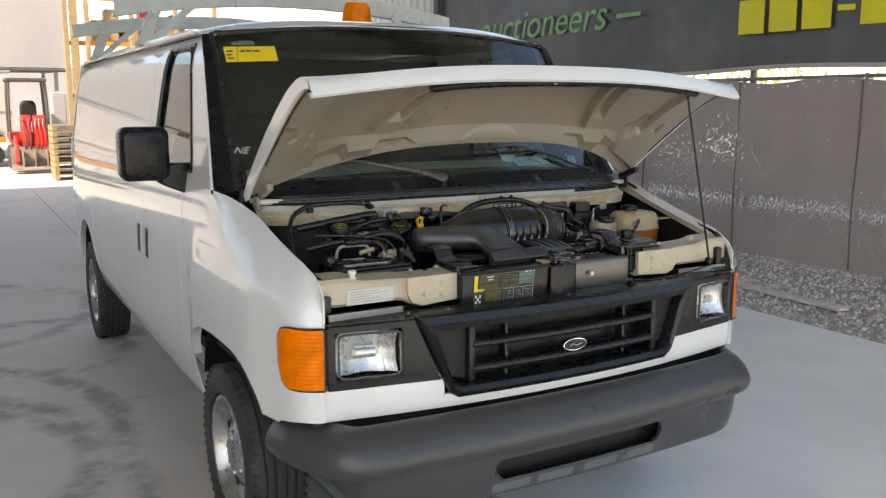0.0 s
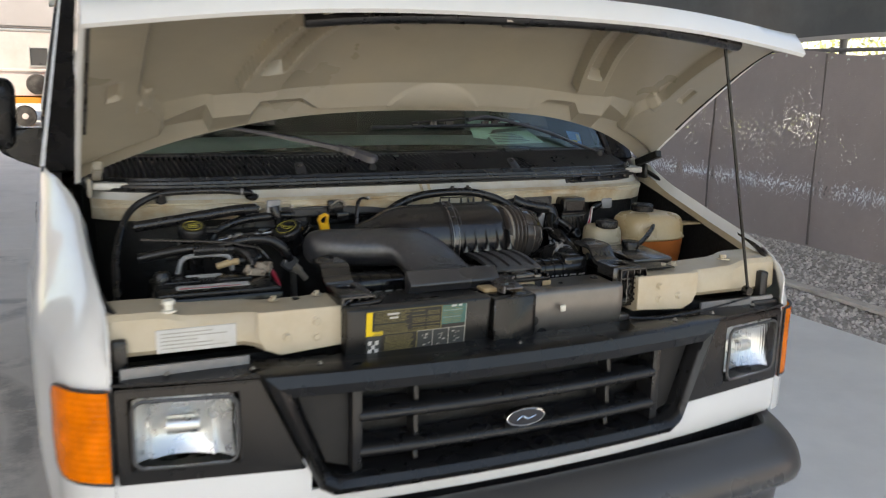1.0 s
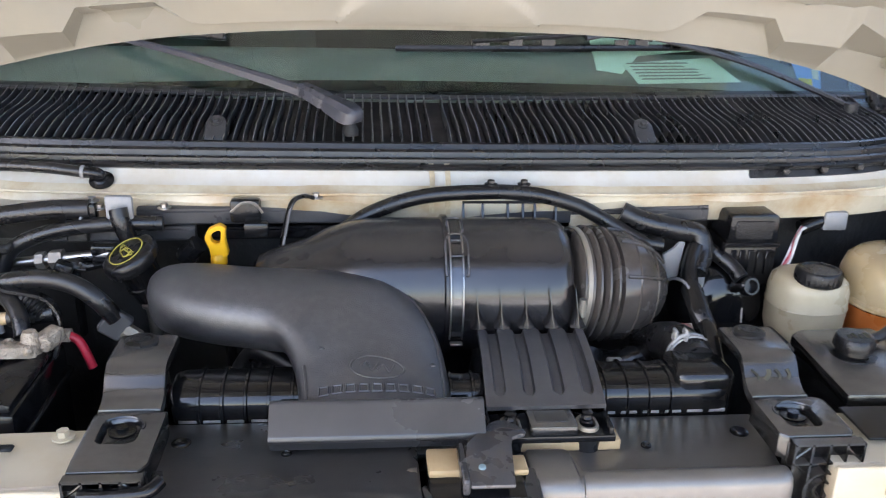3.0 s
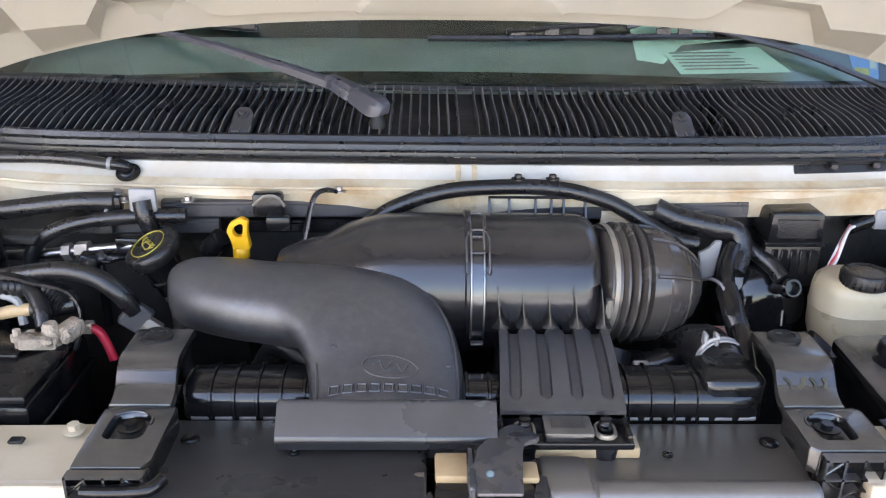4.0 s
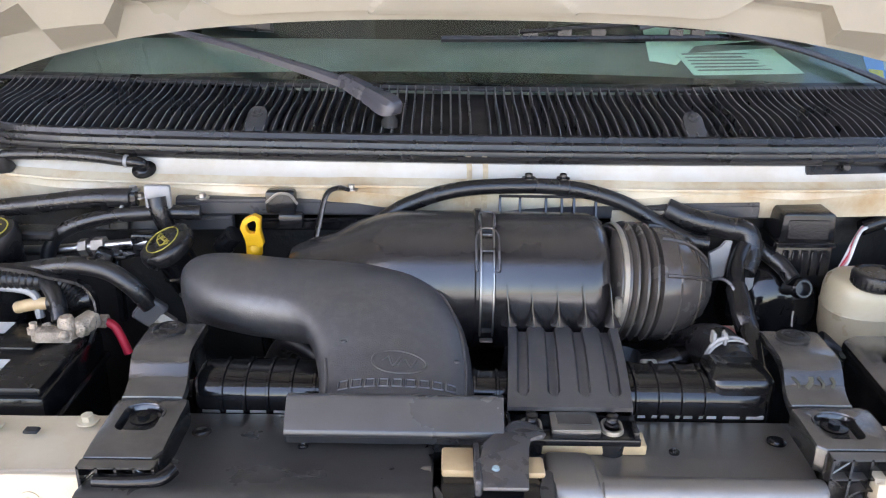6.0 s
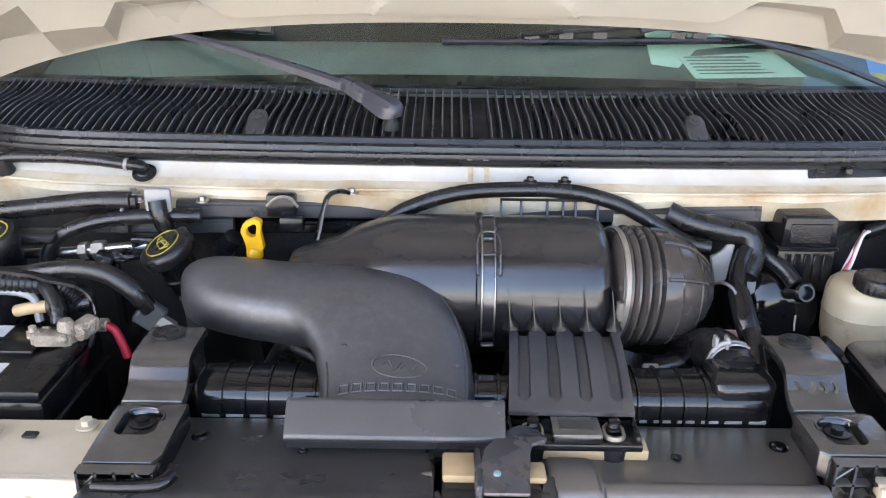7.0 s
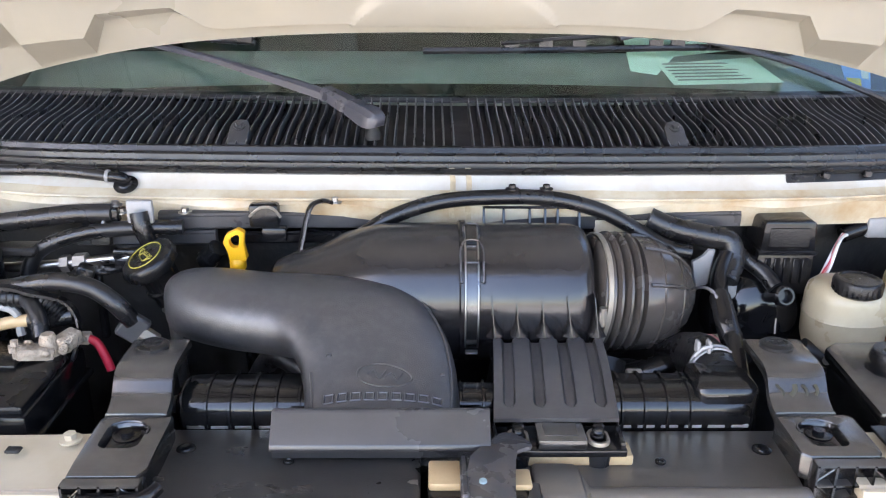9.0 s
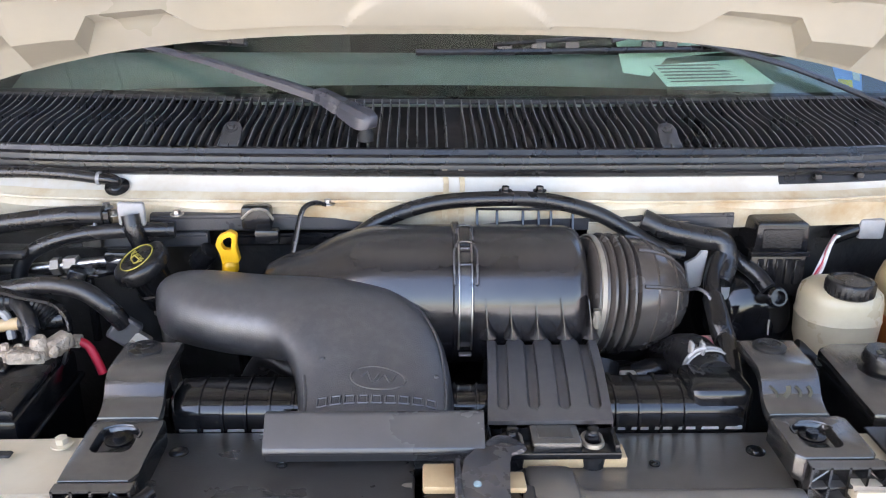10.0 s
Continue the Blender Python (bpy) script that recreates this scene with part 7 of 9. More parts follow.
for off in (0, 0.008):
    lathe(bm, (0.318, 0.252 + off, 1.200), (0, 1, 0.04), [(0, 0.0305), (0.001, 0.0325), (0.004, 0.0325), (0.005, 0.0305)], n=26, caps=False)
for x0, x1 in ((0.290, 0.295), (0.304, 0.309)):
    box(bm, x0, x1, 0.248, 0.262, 1.224, 1.242, 0.002, 1)
tube(bm, [(0.288, 0.25, 1.222), (0.297, 0.25, 1.232), (0.309, 0.25, 1.236)], 0.003, n=6)
part("spring_clamp", bm, "dull_plate", tk, "pale metal spring hose clamp")

# rubber-topped pad in front of the air intake
bm = B()
prism(bm, [(0.097, 1.176), (0.095, 1.1915), (0.0842, 1.1925), (0.0835, 1.196), (0.0850, 1.2005), (0.1125, 1.2250), (0.1155, 1.2262), (0.1215, 1.2255), (0.1235, 1.223), (0.124, 1.176)], lambda u, v, d: (d, u, v), -0.219, 0.021, 0.0012, 2)
part("intake_pad", bm, "pad_plastic", van, "smooth dark grey intake pad")

# ---------------------------------------------------------------- air cleaner
OVAL_Y, BAR_Y, BAR_X = 0.183, 0.150, -0.166
ac = thing("air_cleaner", "black plastic air cleaner with curved intake snorkel", "air cleaner")
EDGE_B = smooth_path([(-0.012, 0.125, 0), (-0.010, 0.20, 0), (-0.018, 0.27, 0), (-0.045, 0.325, 0), (-0.09, 0.362, 0), (-0.16, 0.382, 0), (-0.24, 0.392, 0), (-0.32, 0.408, 0), (-0.37, 0.402, 0), (-0.402, 0.372, 0)], 6)
EDGE_F = smooth_path([(-0.190, 0.125, 0), (-0.190, 0.155, 0), (-0.196, 0.19, 0), (-0.210, 0.222, 0), (-0.235, 0.245, 0), (-0.27, 0.258, 0), (-0.31, 0.270, 0), (-0.355, 0.292, 0), (-0.39, 0.322, 0), (-0.405, 0.36, 0)], 6)
bm = B()
rings = []
n = len(EDGE_B)
for k in range(n):
    t_ = k / (n - 1)
    zc = 1.196 + 0.052 * bump_fn(t_, 0.42, 2, 0.36)
    h = lerp_table(t_, [(0, 0.024), (0.1, 0.030), (0.3, 0.042), (0.5, 0.048), (0.78, 0.046), (0.86, 0.044), (0.92, 0.038), (0.96, 0.030), (0.985, 0.020), (1.0, 0.008)])
    a, b = EDGE_B[k], EDGE_F[k]
    ring = []
    for j in range(28):
        an = 2 * math.pi * j / 28
        c, s_ = math.cos(an), math.sin(an)
        v = 0.5 - 0.5 * math.copysign(abs(c) ** 0.82, c)
        p = a.lerp(b, v)
        ring.append((p.x, p.y, zc + h * math.copysign(abs(s_) ** 0.92, s_)))
    rings.append(ring)
loft(bm, rings)
bm.normal_update()
sn_tree = BVHTree.FromBMesh(bm)
sn = part("snorkel", bm, "snorkel_plastic", ac, "textured dark grey-black intake snorkel")


# raised oval mark, letter-sized bars and edge bead moulded into the snorkel
def mould(x, y, up=0.0012):
    h = sn_tree.ray_cast(Vector((x, y, 1.5)), Vector((0, 0, -1)))[0]
    return Vector((x, y, (h.z if h else 1.225) + up))


bm = B()
ring = [mould(-0.098 + 0.032 * math.cos(a), OVAL_Y + 0.016 * math.sin(a), 0.0006) for a in [2 * math.pi * k / 36 for k in range(37)]]
tube(bm, ring, 0.0013, n=6, steps=2)
for pts in (((-0.118, 0.001), (-0.111, 0.007), (-0.105, -0.005), (-0.097, 0.006)), ((-0.099, -0.004), (-0.091, 0.005), (-0.084, -0.005), (-0.078, 0.005))):
    tube(bm, [mould(x, OVAL_Y + y, 0.0006) for x, y in pts], 0.0012, n=6)
part("moulded_oval", bm, "snorkel_plastic", sn)
for k in range(9):
    bm = B()
    x = BAR_X + 0.0155 * k
    corners = [(x, BAR_Y - 0.0065), (x + 0.0105, BAR_Y - 0.0065), (x + 0.0105, BAR_Y + 0.0065), (x, BAR_Y + 0.0065)]
    for p, q in zip(corners, corners[1:] + corners[:1]):
        cyl(bm, mould(*p, 0.0005), mould(*q, 0.0005), 0.0012, n=6)
    part("moulded_bar", bm, "snorkel_plastic", sn)
for near, far, k1 in ((EDGE_B, EDGE_F, 24), (EDGE_F, EDGE_B, 13)):
    bm = B()
    tube(bm, [mould(*near[k].lerp(far[k], 0.05).xy, 0.0004) for k in range(1, k1, 2)], 0.0019, n=8, steps=3)
    part("edge_bead", bm, "snorkel_plastic", sn)
for x in (-0.165, -0.030):
    bm = B()
    q = mould(x, OVAL_Y + 0.02, 0.0)
    lathe(bm, q, (0, 0, 1), [(0, 0.004), (0.0015, 0.003), (0.002, 0.001)], n=10)
    part("moulded_dot", bm, "snorkel_plastic", sn)

# second lobe and filter canister
bm = B()
CY, CZ = 0.415, 1.241


def can_ring(x, r, cy=CY, cz=CZ, sq=1.0, n=40):
    return [(x, cy + r * sq * math.cos(2 * math.pi * k / n), cz + r * math.sin(2 * math.pi * k / n)) for k in range(n)]


loft(bm, [can_ring(-0.27, 0.035, 0.43, 1.235), can_ring(-0.262, 0.046, 0.43, 1.235), can_ring(-0.235, 0.055, 0.428, 1.237), can_ring(-0.20, 0.064, 0.425, 1.239), can_ring(-0.165, 0.080, 0.42, 1.242), can_ring(-0.14, 0.090), can_ring(-0.115, 0.0955), can_ring(-0.08, 0.097), can_ring(0.0, 0.0975)])
part("canister_lid", bm, "canister_plastic", ac)
bm = B()
loft(bm, [can_ring(0.001, 0.0955), can_ring(0.006, 0.097), can_ring(0.130, 0.097), can_ring(0.152, 0.0962), can_ring(0.163, 0.0935), can_ring(0.171, 0.088), can_ring(0.176, 0.080), can_ring(0.178, 0.07)])
can = part("canister", bm, "canister_plastic", ac)
bm = B()
lathe(bm, (-0.006, CY, CZ), (1, 0, 0), [(0, 0.098), (0.002, 0.101), (0.010, 0.101), (0.012, 0.098)], n=44, caps=False)
part("seam_flange", bm, "canister_plastic", ac)
# over-centre clasp on a metal strap across the seam
def strap_pt(x, a, r):
    return Vector((0.0105 + x, CY + r * math.cos(radians(a)), CZ + r * math.sin(radians(a))))


for name, a0, a1, r, w in (("strap", 96, 206, 0.1025, 0.0085), ("clasp_lever", 128, 168, 0.1050, 0.0055), ("clasp_link", 99, 119, 0.1055, 0.0065)):
    bm = B()
    loft(bm, [[strap_pt(sx * w, a0 + (a1 - a0) * k / 14, r + hh) for sx, hh in ((-1, -0.0025), (-1, 0.0012), (1, 0.0012), (1, -0.0025))] for k in range(15)])
    part(name, bm, "dark_metal", can, "bright-edged metal clasp strap" if name == "strap" else "")
for sx in (-0.0085, 0.0085):
    bm = B()
    tube(bm, [strap_pt(sx, a, 0.1040) for a in span(100, 204, 14)], 0.0013, n=6, steps=2)
    part("strap_edge", bm, "steel", can)
for pts in ([(0.0125, 151, 0.106), (0.0150, 150, 0.1085), (0.0150, 138, 0.1095), (0.0150, 127, 0.1095), (0.008, 119, 0.1085), (-0.008, 119, 0.1085), (-0.0150, 127, 0.1095), (-0.0150, 138, 0.1095), (-0.0150, 150, 0.1085), (-0.0125, 151, 0.106)],
            [(0.0065, 124, 0.1075), (-0.0065, 124, 0.1075)], [(0.008, 137, 0.1075), (-0.008, 137, 0.1075)],
            [(0.010, 116, 0.107), (0.0105, 104, 0.1075), (0.006, 98, 0.1065), (-0.006, 98, 0.1065), (-0.0105, 104, 0.1075), (-0.010, 116, 0.107)]):
    bm = B()
    tube(bm, [strap_pt(*p) for p in pts], 0.0014, n=8, steps=3)
    part("clasp_wire", bm, "dark_steel", can)
bm = B()
box(bm, 0.002, 0.019, CY - 0.109, CY - 0.099, CZ - 0.046, CZ - 0.043, 0.001, 1)
part("strap_foot", bm, "steel", can)
# fins on the canister's front and the ribbed support plate
FINS = ((0.036, 0.041), (0.068, 0.073), (0.102, 0.107), (0.136, 0.143), (0.172, 0.178))
for xt, xb in FINS:
    bm = B()
    rings = []
    for q in span(0, 1, 9):
        w = 0.0006 + 0.0105 * q ** 2.6
        x, z, y = xt + (xb - xt) * q, 1.272 - 0.054 * q, 0.3185 - 0.012 * q + 0.006 * q * q
        rings.append([(x - w, y + 0.020, z), (x - w, y + 0.006 * (1 - q), z), (x - 0.0006, y - 0.006 * q, z), (x + 0.0006, y - 0.006 * q, z), (x + w, y + 0.006 * (1 - q), z), (x + w, y + 0.020, z)])
    loft(bm, rings)
    part("fin", bm, "canister_plastic", can, angle=50)
bm = B()
rings = []
for q in span(0, 1, 60):
    y = 0.320 - 0.190 * q
    z = 1.217 - 0.011 * q + 0.007 * math.sin(math.pi * q)
    x0, x1 = 0.040 - 0.013 * q, 0.184 - 0.015 * q
    top_ = []
    for k in range(97):
        f = k / 96
        ph = (f * 4) % 1.0
        groove = bump_fn(ph, 0.36, 0.66, 0.05) * bump_fn(q + 0.05 * ((ph - 0.51) / 0.2) ** 2, -1, 0.88, 0.012) * (0 if f in (0, 1) else 1)
        notch = 0.010 * bump_fn(ph, 0.30, 0.70, 0.12) * max(0.0, 1 - q * 16)
        top_.append((x0 + (x1 - x0) * f, y, z - 0.0058 * groove - notch))
    rings.append(top_ + [(p[0], p[1], p[2] - 0.010) for p in top_[::-1]])
loft(bm, rings)
part("support_plate", bm, "snorkel_plastic", ac, "ribbed black support plate")
bm = B()
box(bm, 0.026, 0.172, 0.091, 0.134, 1.180, 1.189, 0.002, 2)
box(bm, 0.026, 0.170, 0.130, 0.137, 1.182, 1.203, 0.002, 2)
box(bm, 0.164, 0.170, 0.093, 0.134, 1.186, 1.198, 0.002, 2)
box(bm, 0.026, 0.030, 0.093, 0.134, 1.186, 1.198, 0.002, 2)
part("mount_foot", bm, "satin_black", ac)
bm = B()
box(bm, 0.073, 0.128, 0.093, 0.142, 1.186, 1.2005, 0.003, 2)
box(bm, 0.081, 0.119, 0.103, 0.128, 1.2003, 1.2013, 0.0004, 1)
part("foot_block", bm, "bracket_plastic", ac)
for x in (0.053, 0.143):
    bm = B()
    rings = []
    for r, z in ((1.0, 1.178), (1.0, 1.1915), (0.95, 1.1935), (0.76, 1.1935), (0.72, 1.189), (0.1, 1.189)):
        rings.append([(x + r * 0.0125 * math.cos(a), 0.114 + r * (0.0125 * math.sin(a) + 0.0045 * math.copysign(1, math.sin(a))), z) for a in [2 * math.pi * (k + 0.5) / 28 for k in range(28)]])
    loft(bm, rings)
    bs = part("bushing", bm, "dull_steel", ac, "pale slotted bushing")
    bm = B()
    lathe(bm, (x, 0.117, 1.186), (0, -0.06, 1), [(0, 0.0080), (0.008, 0.0080), (0.0095, 0.0062), (0.012, 0.0062), (0.013, 0.0070), (0.0145, 0.0060), (0.016, 0.0068), (0.018, 0.0060), (0.0195, 0.0064), (0.021, 0.0035)], n=20)
    part("mount_stud", bm, "satin_black", bs)
    bm = B()
    lathe(bm, (x, 0.108, 1.158), (0, 0, 1), [(0, 0.014), (0.02, 0.016), (0.028, 0.0145)], n=18)
    part("rubber_mount", bm, "rubber", ac)
# comb moulding behind the canister
bm = B()
box(bm, 0.030, 0.178, 0.4965, 0.5005, 1.262, 1.3425, 0.001, 1)
part("comb_back", bm, "bay_dark", ac)
for x in (0.034, 0.063, 0.101, 0.124, 0.142, 0.174):
    bm = B()
    prism(bm, [(0.482, 1.344), (0.500, 1.344), (0.500, 1.27), (0.45, 1.27)], lambda u, v, d: (d, u, v), x - 0.0016, x + 0.0016)
    part("comb_tooth", bm, "canister_plastic", ac, smooth=False)
bm = B()
prism(bm, [(0.478, 1.343), (0.504, 1.343), (0.504, 1.30), (0.508, 1.30), (0.508, 1.347), (0.478, 1.347)], lambda u, v, d: (d, u, v), 0.032, 0.176, 0.001, 1)
for x in (0.048, 0.082, 0.112, 0.158):
    box(bm, x - 0.003, x + 0.003, 0.486, 0.492, 1.346, 1.350)
part("comb_bracket", bm, "canister_plastic", ac)

# corrugated intake boot with clamps
bm = B()
ax = Vector((0.89, 0.10, -0.08)).normalized()
p0 = Vector((0.176, CY - 0.005, CZ + 0.002))
prof = [(0, 0.074), (0.004, 0.080), (0.018, 0.082)]
x = 0.019
for k in range(3):
    prof += [(x, 0.074), (x + 0.002, 0.081), (x + 0.005, 0.0865), (x + 0.008, 0.0865), (x + 0.011, 0.081), (x + 0.013, 0.074)]
    x += 0.0135
prof += [(x + 0.003, 0.082), (x + 0.020, 0.0815), (x + 0.042, 0.077), (x + 0.060, 0.068), (x + 0.074, 0.057), (x + 0.085, 0.045), (x + 0.091, 0.036), (x + 0.091, 0.01)]
lathe(bm, p0, ax, prof, n=44)
boot = part("intake_boot", bm, "boot_rubber", ac, "corrugated black rubber intake boot")
bm = B()
lathe(bm, p0 + ax * 0.004, ax, [(0.002, 0.0822), (0.003, 0.084), (0.009, 0.084), (0.010, 0.0822)], n=44, caps=False)
wm = p0 + ax * 0.010 + Vector((0.0, -0.083, -0.002))
cyl(bm, wm + Vector((0, 0, -0.013)), wm + Vector((0, 0, 0.013)), 0.0052, n=12)
box(bm, -0.0055, 0.0055, -0.004, 0.004, -0.007, 0.007, 0.001, 1, Matrix.Translation(wm))
part("hose_clamp", bm, "dull_steel", boot, "bright worm-drive hose clamp")
d, sd, u = frame_axes(ax)
bm = B()
for an in (-100, -60, -20, 20, 60):
    c, s_ = math.cos(radians(an)), math.sin(radians(an))
    pts = [p0 + ax * a_ + (u * c - sd * s_ * -1) * (r_ + 0.001) for a_, r_ in ((0.066, 0.0818), (0.080, 0.081), (0.101, 0.0767), (0.119, 0.0677), (0.133, 0.0567), (0.144, 0.0447))]
    tube(bm, pts, 0.0028, n=6, steps=3)
for a_, r_ in ((0.086, 0.0800), (0.118, 0.0680)):
    lathe(bm, p0 + ax * a_, ax, [(0, r_), (0.002, r_ + 0.0022), (0.004, r_ - 0.001)], n=40, caps=False)
part("boot_rib", bm, "boot_rubber", boot)


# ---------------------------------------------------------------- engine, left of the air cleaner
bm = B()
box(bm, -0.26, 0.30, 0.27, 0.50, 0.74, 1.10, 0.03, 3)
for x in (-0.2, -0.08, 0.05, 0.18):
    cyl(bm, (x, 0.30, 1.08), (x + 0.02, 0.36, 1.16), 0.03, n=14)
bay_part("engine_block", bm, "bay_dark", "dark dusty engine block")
battery = thing("battery", "black battery with paper labels and corroded terminals", "battery")
bm = B()
box(bm, -0.79, -0.508, 0.150, 0.335, 1.02, 1.196, 0.008, 2)
box(bm, -0.795, -0.503, 0.145, 0.340, 1.150, 1.160, 0.003, 1)
part("case", bm, "satin_black", battery)
bm = B()
box(bm, -0.785, -0.513, 0.156, 0.330, 1.195, 1.206, 0.004, 2)
for x0 in (-0.76, -0.64):
    box(bm, x0, x0 + 0.08, 0.245, 0.285, 1.205, 1.212, 0.003, 2)
part("lid", bm, "black_plastic", battery)
bm = B()
box(bm, -0.740, -0.578, 0.188, 0.222, 1.2065, 1.2075, 0.0, 1)
lb = part("label", bm, "paper_white", battery, "long white battery label", smooth=False)
bm = B()
box(bm, -0.735, -0.60, 0.190, 0.196, 1.2076, 1.2080)
part("label_stripe", bm, "red_wire", lb, smooth=False)
bm = B()
box(bm, -0.703, -0.620, 0.293, 0.325, 1.2065, 1.2075)
part("label", bm, "paper_white", battery, smooth=False)
bm = B()
tube(bm, [(-0.72, 0.335, 1.21), (-0.705, 0.34, 1.245), (-0.66, 0.345, 1.25), (-0.60, 0.34, 1.245), (-0.59, 0.335, 1.21)], 0.006, n=8)
part("carry_handle", bm, "dull_plate", battery, "pale grey carry handle")
for x, y in ((-0.534, 0.288),):
    tm = new("terminal_clamp")
    tm.parent = battery
    tm["label"] = "corroded lead terminal clamp"
    bm = B()
    lathe(bm, (x, y, 1.205), (0, 0, 1), [(0, 0.014), (0.012, 0.013), (0.026, 0.010), (0.030, 0.008)], n=18)
    box(bm, -0.022, 0.022, -0.012, 0.012, -0.008, 0.008, 0.003, 2, Matrix.Translation((x - 0.012, y - 0.014, 1.216)) @ pose(0, 0, 0, 0, 12, 25))
    box(bm, -0.012, 0.012, -0.016, 0.016, -0.010, 0.010, 0.004, 2, Matrix.Translation((x + 0.020, y + 0.012, 1.220)) @ pose(0, 0, 0, 10, 0, -30))
    rng = random.Random(3)
    for k in range(9):
        v = Vector((x + rng.uniform(-0.034, 0.022), y + rng.uniform(-0.022, 0.014), 1.208 + rng.uniform(0, 0.012)))
        lathe(bm, v, (rng.uniform(-0.5, 0.5), rng.uniform(-0.5, 0.5), 1), [(-0.006, 0.003), (-0.003, 0.006), (0.002, 0.0065), (0.006, 0.003)], n=8)
    part("clamp", bm, "lead", tm)
    bm = B()
    cyl(bm, (x - 0.032, y - 0.022, 1.205), (x - 0.032, y - 0.022, 1.236), 0.005, n=8)
    lathe(bm, (x - 0.032, y - 0.022, 1.222), (0, 0, 1), [(0, 0.009), (0.007, 0.009)], n=6)
    part("clamp_bolt", bm, "lead", tm)
bm = B()
tube(bm, [(-0.545, 0.295, 1.225), (-0.552, 0.31, 1.245), (-0.570, 0.33, 1.26), (-0.60, 0.36, 1.262), (-0.66, 0.38, 1.255), (-0.74, 0.39, 1.24)], 0.011, n=10)
part("battery_cable", bm, "rubber", battery, "black battery cable")
bm = B()
tube(bm, [(-0.505, 0.335, 1.206), (-0.492, 0.335, 1.198), (-0.482, 0.332, 1.178), (-0.476, 0.330, 1.160)], 0.0062, n=10)
part("red_cable", bm, "red_wire", battery, "red battery cable")
bm = B()
box(bm, -0.525, -0.500, 0.328, 0.345, 1.198, 1.212, 0.002, 1, None)
part("cable_lug", bm, "lead", battery)
bm = B()
pts = [(-0.80, 0.33, 1.300), (-0.66, 0.33, 1.288), (-0.595, 0.33, 1.281), (-0.568, 0.33, 1.273), (-0.531, 0.33, 1.265), (-0.515, 0.328, 1.252), (-0.505, 0.318, 1.238), (-0.502, 0.305, 1.222), (-0.512, 0.30, 1.190), (-0.526, 0.30, 1.155), (-0.541, 0.30, 1.118)]
path = smooth_path(pts, 5)
rings = []
for i, p in enumerate(path):
    d = (path[min(i + 1, len(path) - 1)] - path[max(i - 1, 0)]).normalized()
    n_ = Vector((-d.z, 0, d.x)) * 0.0022
    w = 0.0055
    rings.append([p + Vector((0, -w, 0)) - n_, p + Vector((0, -w * 1.05, 0)) + n_, p + Vector((0, w * 1.05, 0)) + n_, p + Vector((0, w, 0)) - n_])
loft(bm, rings)
part("hold_down_strap", bm, "rubber", battery, "black battery hold-down strap")
bm = B()
tube(bm, [(-0.68, 0.345, 1.262), (-0.62, 0.345, 1.262), (-0.56, 0.34, 1.258), (-0.53, 0.335, 1.24)], 0.012, n=12, steps=14, ridge=0.18)
bay_part("corrugated_loom", bm, "rubber")
bm = B()
lathe(bm, (-0.762, 0.285, 1.205), (0, 0, 1), [(0, 0.02), (0.014, 0.02), (0.024, 0.014), (0.026, 0.006)], n=16)
part("terminal_cover", bm, "rubber", battery)
bm = B()
tube(bm, [(-0.575, 0.335, 1.232), (-0.55, 0.335, 1.234), (-0.52, 0.34, 1.238)], 0.0125, n=12)
bay_part("cable_sleeve", bm, "rubber")
bm = B()
tube(bm, [(-0.625, 0.345, 1.220), (-0.60, 0.338, 1.228), (-0.574, 0.335, 1.232)], 0.0085, n=10)
bay_part("tan_cable", bm, "tan_paint", "tan sleeved cable")

# oil filler, dipstick and pipes
oil = thing("oil_filler", "black oil filler cap with yellow printing", "oil filler")
c = Vector((-0.437, 0.403, 1.297))
axis = Vector((-0.42, -0.28, 0.86)).normalized()
bm = B()
lathe(bm, c - axis * 0.022, axis, [(-0.004, 0.028), (0.0, 0.036), (0.004, 0.0395), (0.016, 0.0405), (0.021, 0.0385), (0.0235, 0.0345), (0.024, 0.031)], n=12)
cap = part("cap", bm, "black_plastic", oil)
bm = B()
neck_dir = Vector((-0.30, -0.22, 0.93)).normalized()
lathe(bm, c - axis * 0.018 - neck_dir * 0.062, neck_dir, [(0, 0.020), (0.004, 0.024), (0.022, 0.0245), (0.024, 0.028), (0.028, 0.028), (0.030, 0.0255), (0.060, 0.027)], n=26)
part("cap_sleeve", bm, "gloss_black", oil, "glossy black sleeve under the cap")
tilt = axis.to_track_quat("Z", "Y").to_matrix().to_4x4()
face_m = Matrix.Translation(c + axis * 0.0026) @ tilt
bm = B()
path = [face_m @ Vector((0.027 * math.cos(a), 0.025 * math.sin(a), 0)) for a in [2 * math.pi * k / 36 for k in range(37)]]
for a, b in zip(path, path[1:]):
    cyl(bm, a, b, 0.0008, n=5)
part("printed_ring", bm, "cap_print", cap)
text_mesh("printed_text", "SAE 5W-20", 0.0085, face_m @ pose(0.019, 0.006, 0.0002, 0, 0, 180), "cap_print", cap, extrude=0.0002)
bm = B()
for p, q in (((-0.018, 0.0), (-0.008, -0.006)), ((-0.008, -0.006), (0.010, -0.008)), ((0.010, -0.008), (0.020, 0.002)), ((-0.008, 0.0), (0.012, 0.001)), ((-0.008, -0.006), (-0.008, 0.0)), ((0.012, 0.001), (0.014, -0.006))):
    cyl(bm, face_m @ Vector((*p, 0.0004)), face_m @ Vector((*q, 0.0004)), 0.0009, n=5)
part("printed_can", bm, "cap_print", cap)
bm = B()
for k in range(4):
    lathe(bm, (-0.419, 0.425, 1.236 - 0.008 * k), (0.05, 0, -1), [(0, 0.009), (0.002, 0.011), (0.006, 0.011), (0.008, 0.009)], n=18)
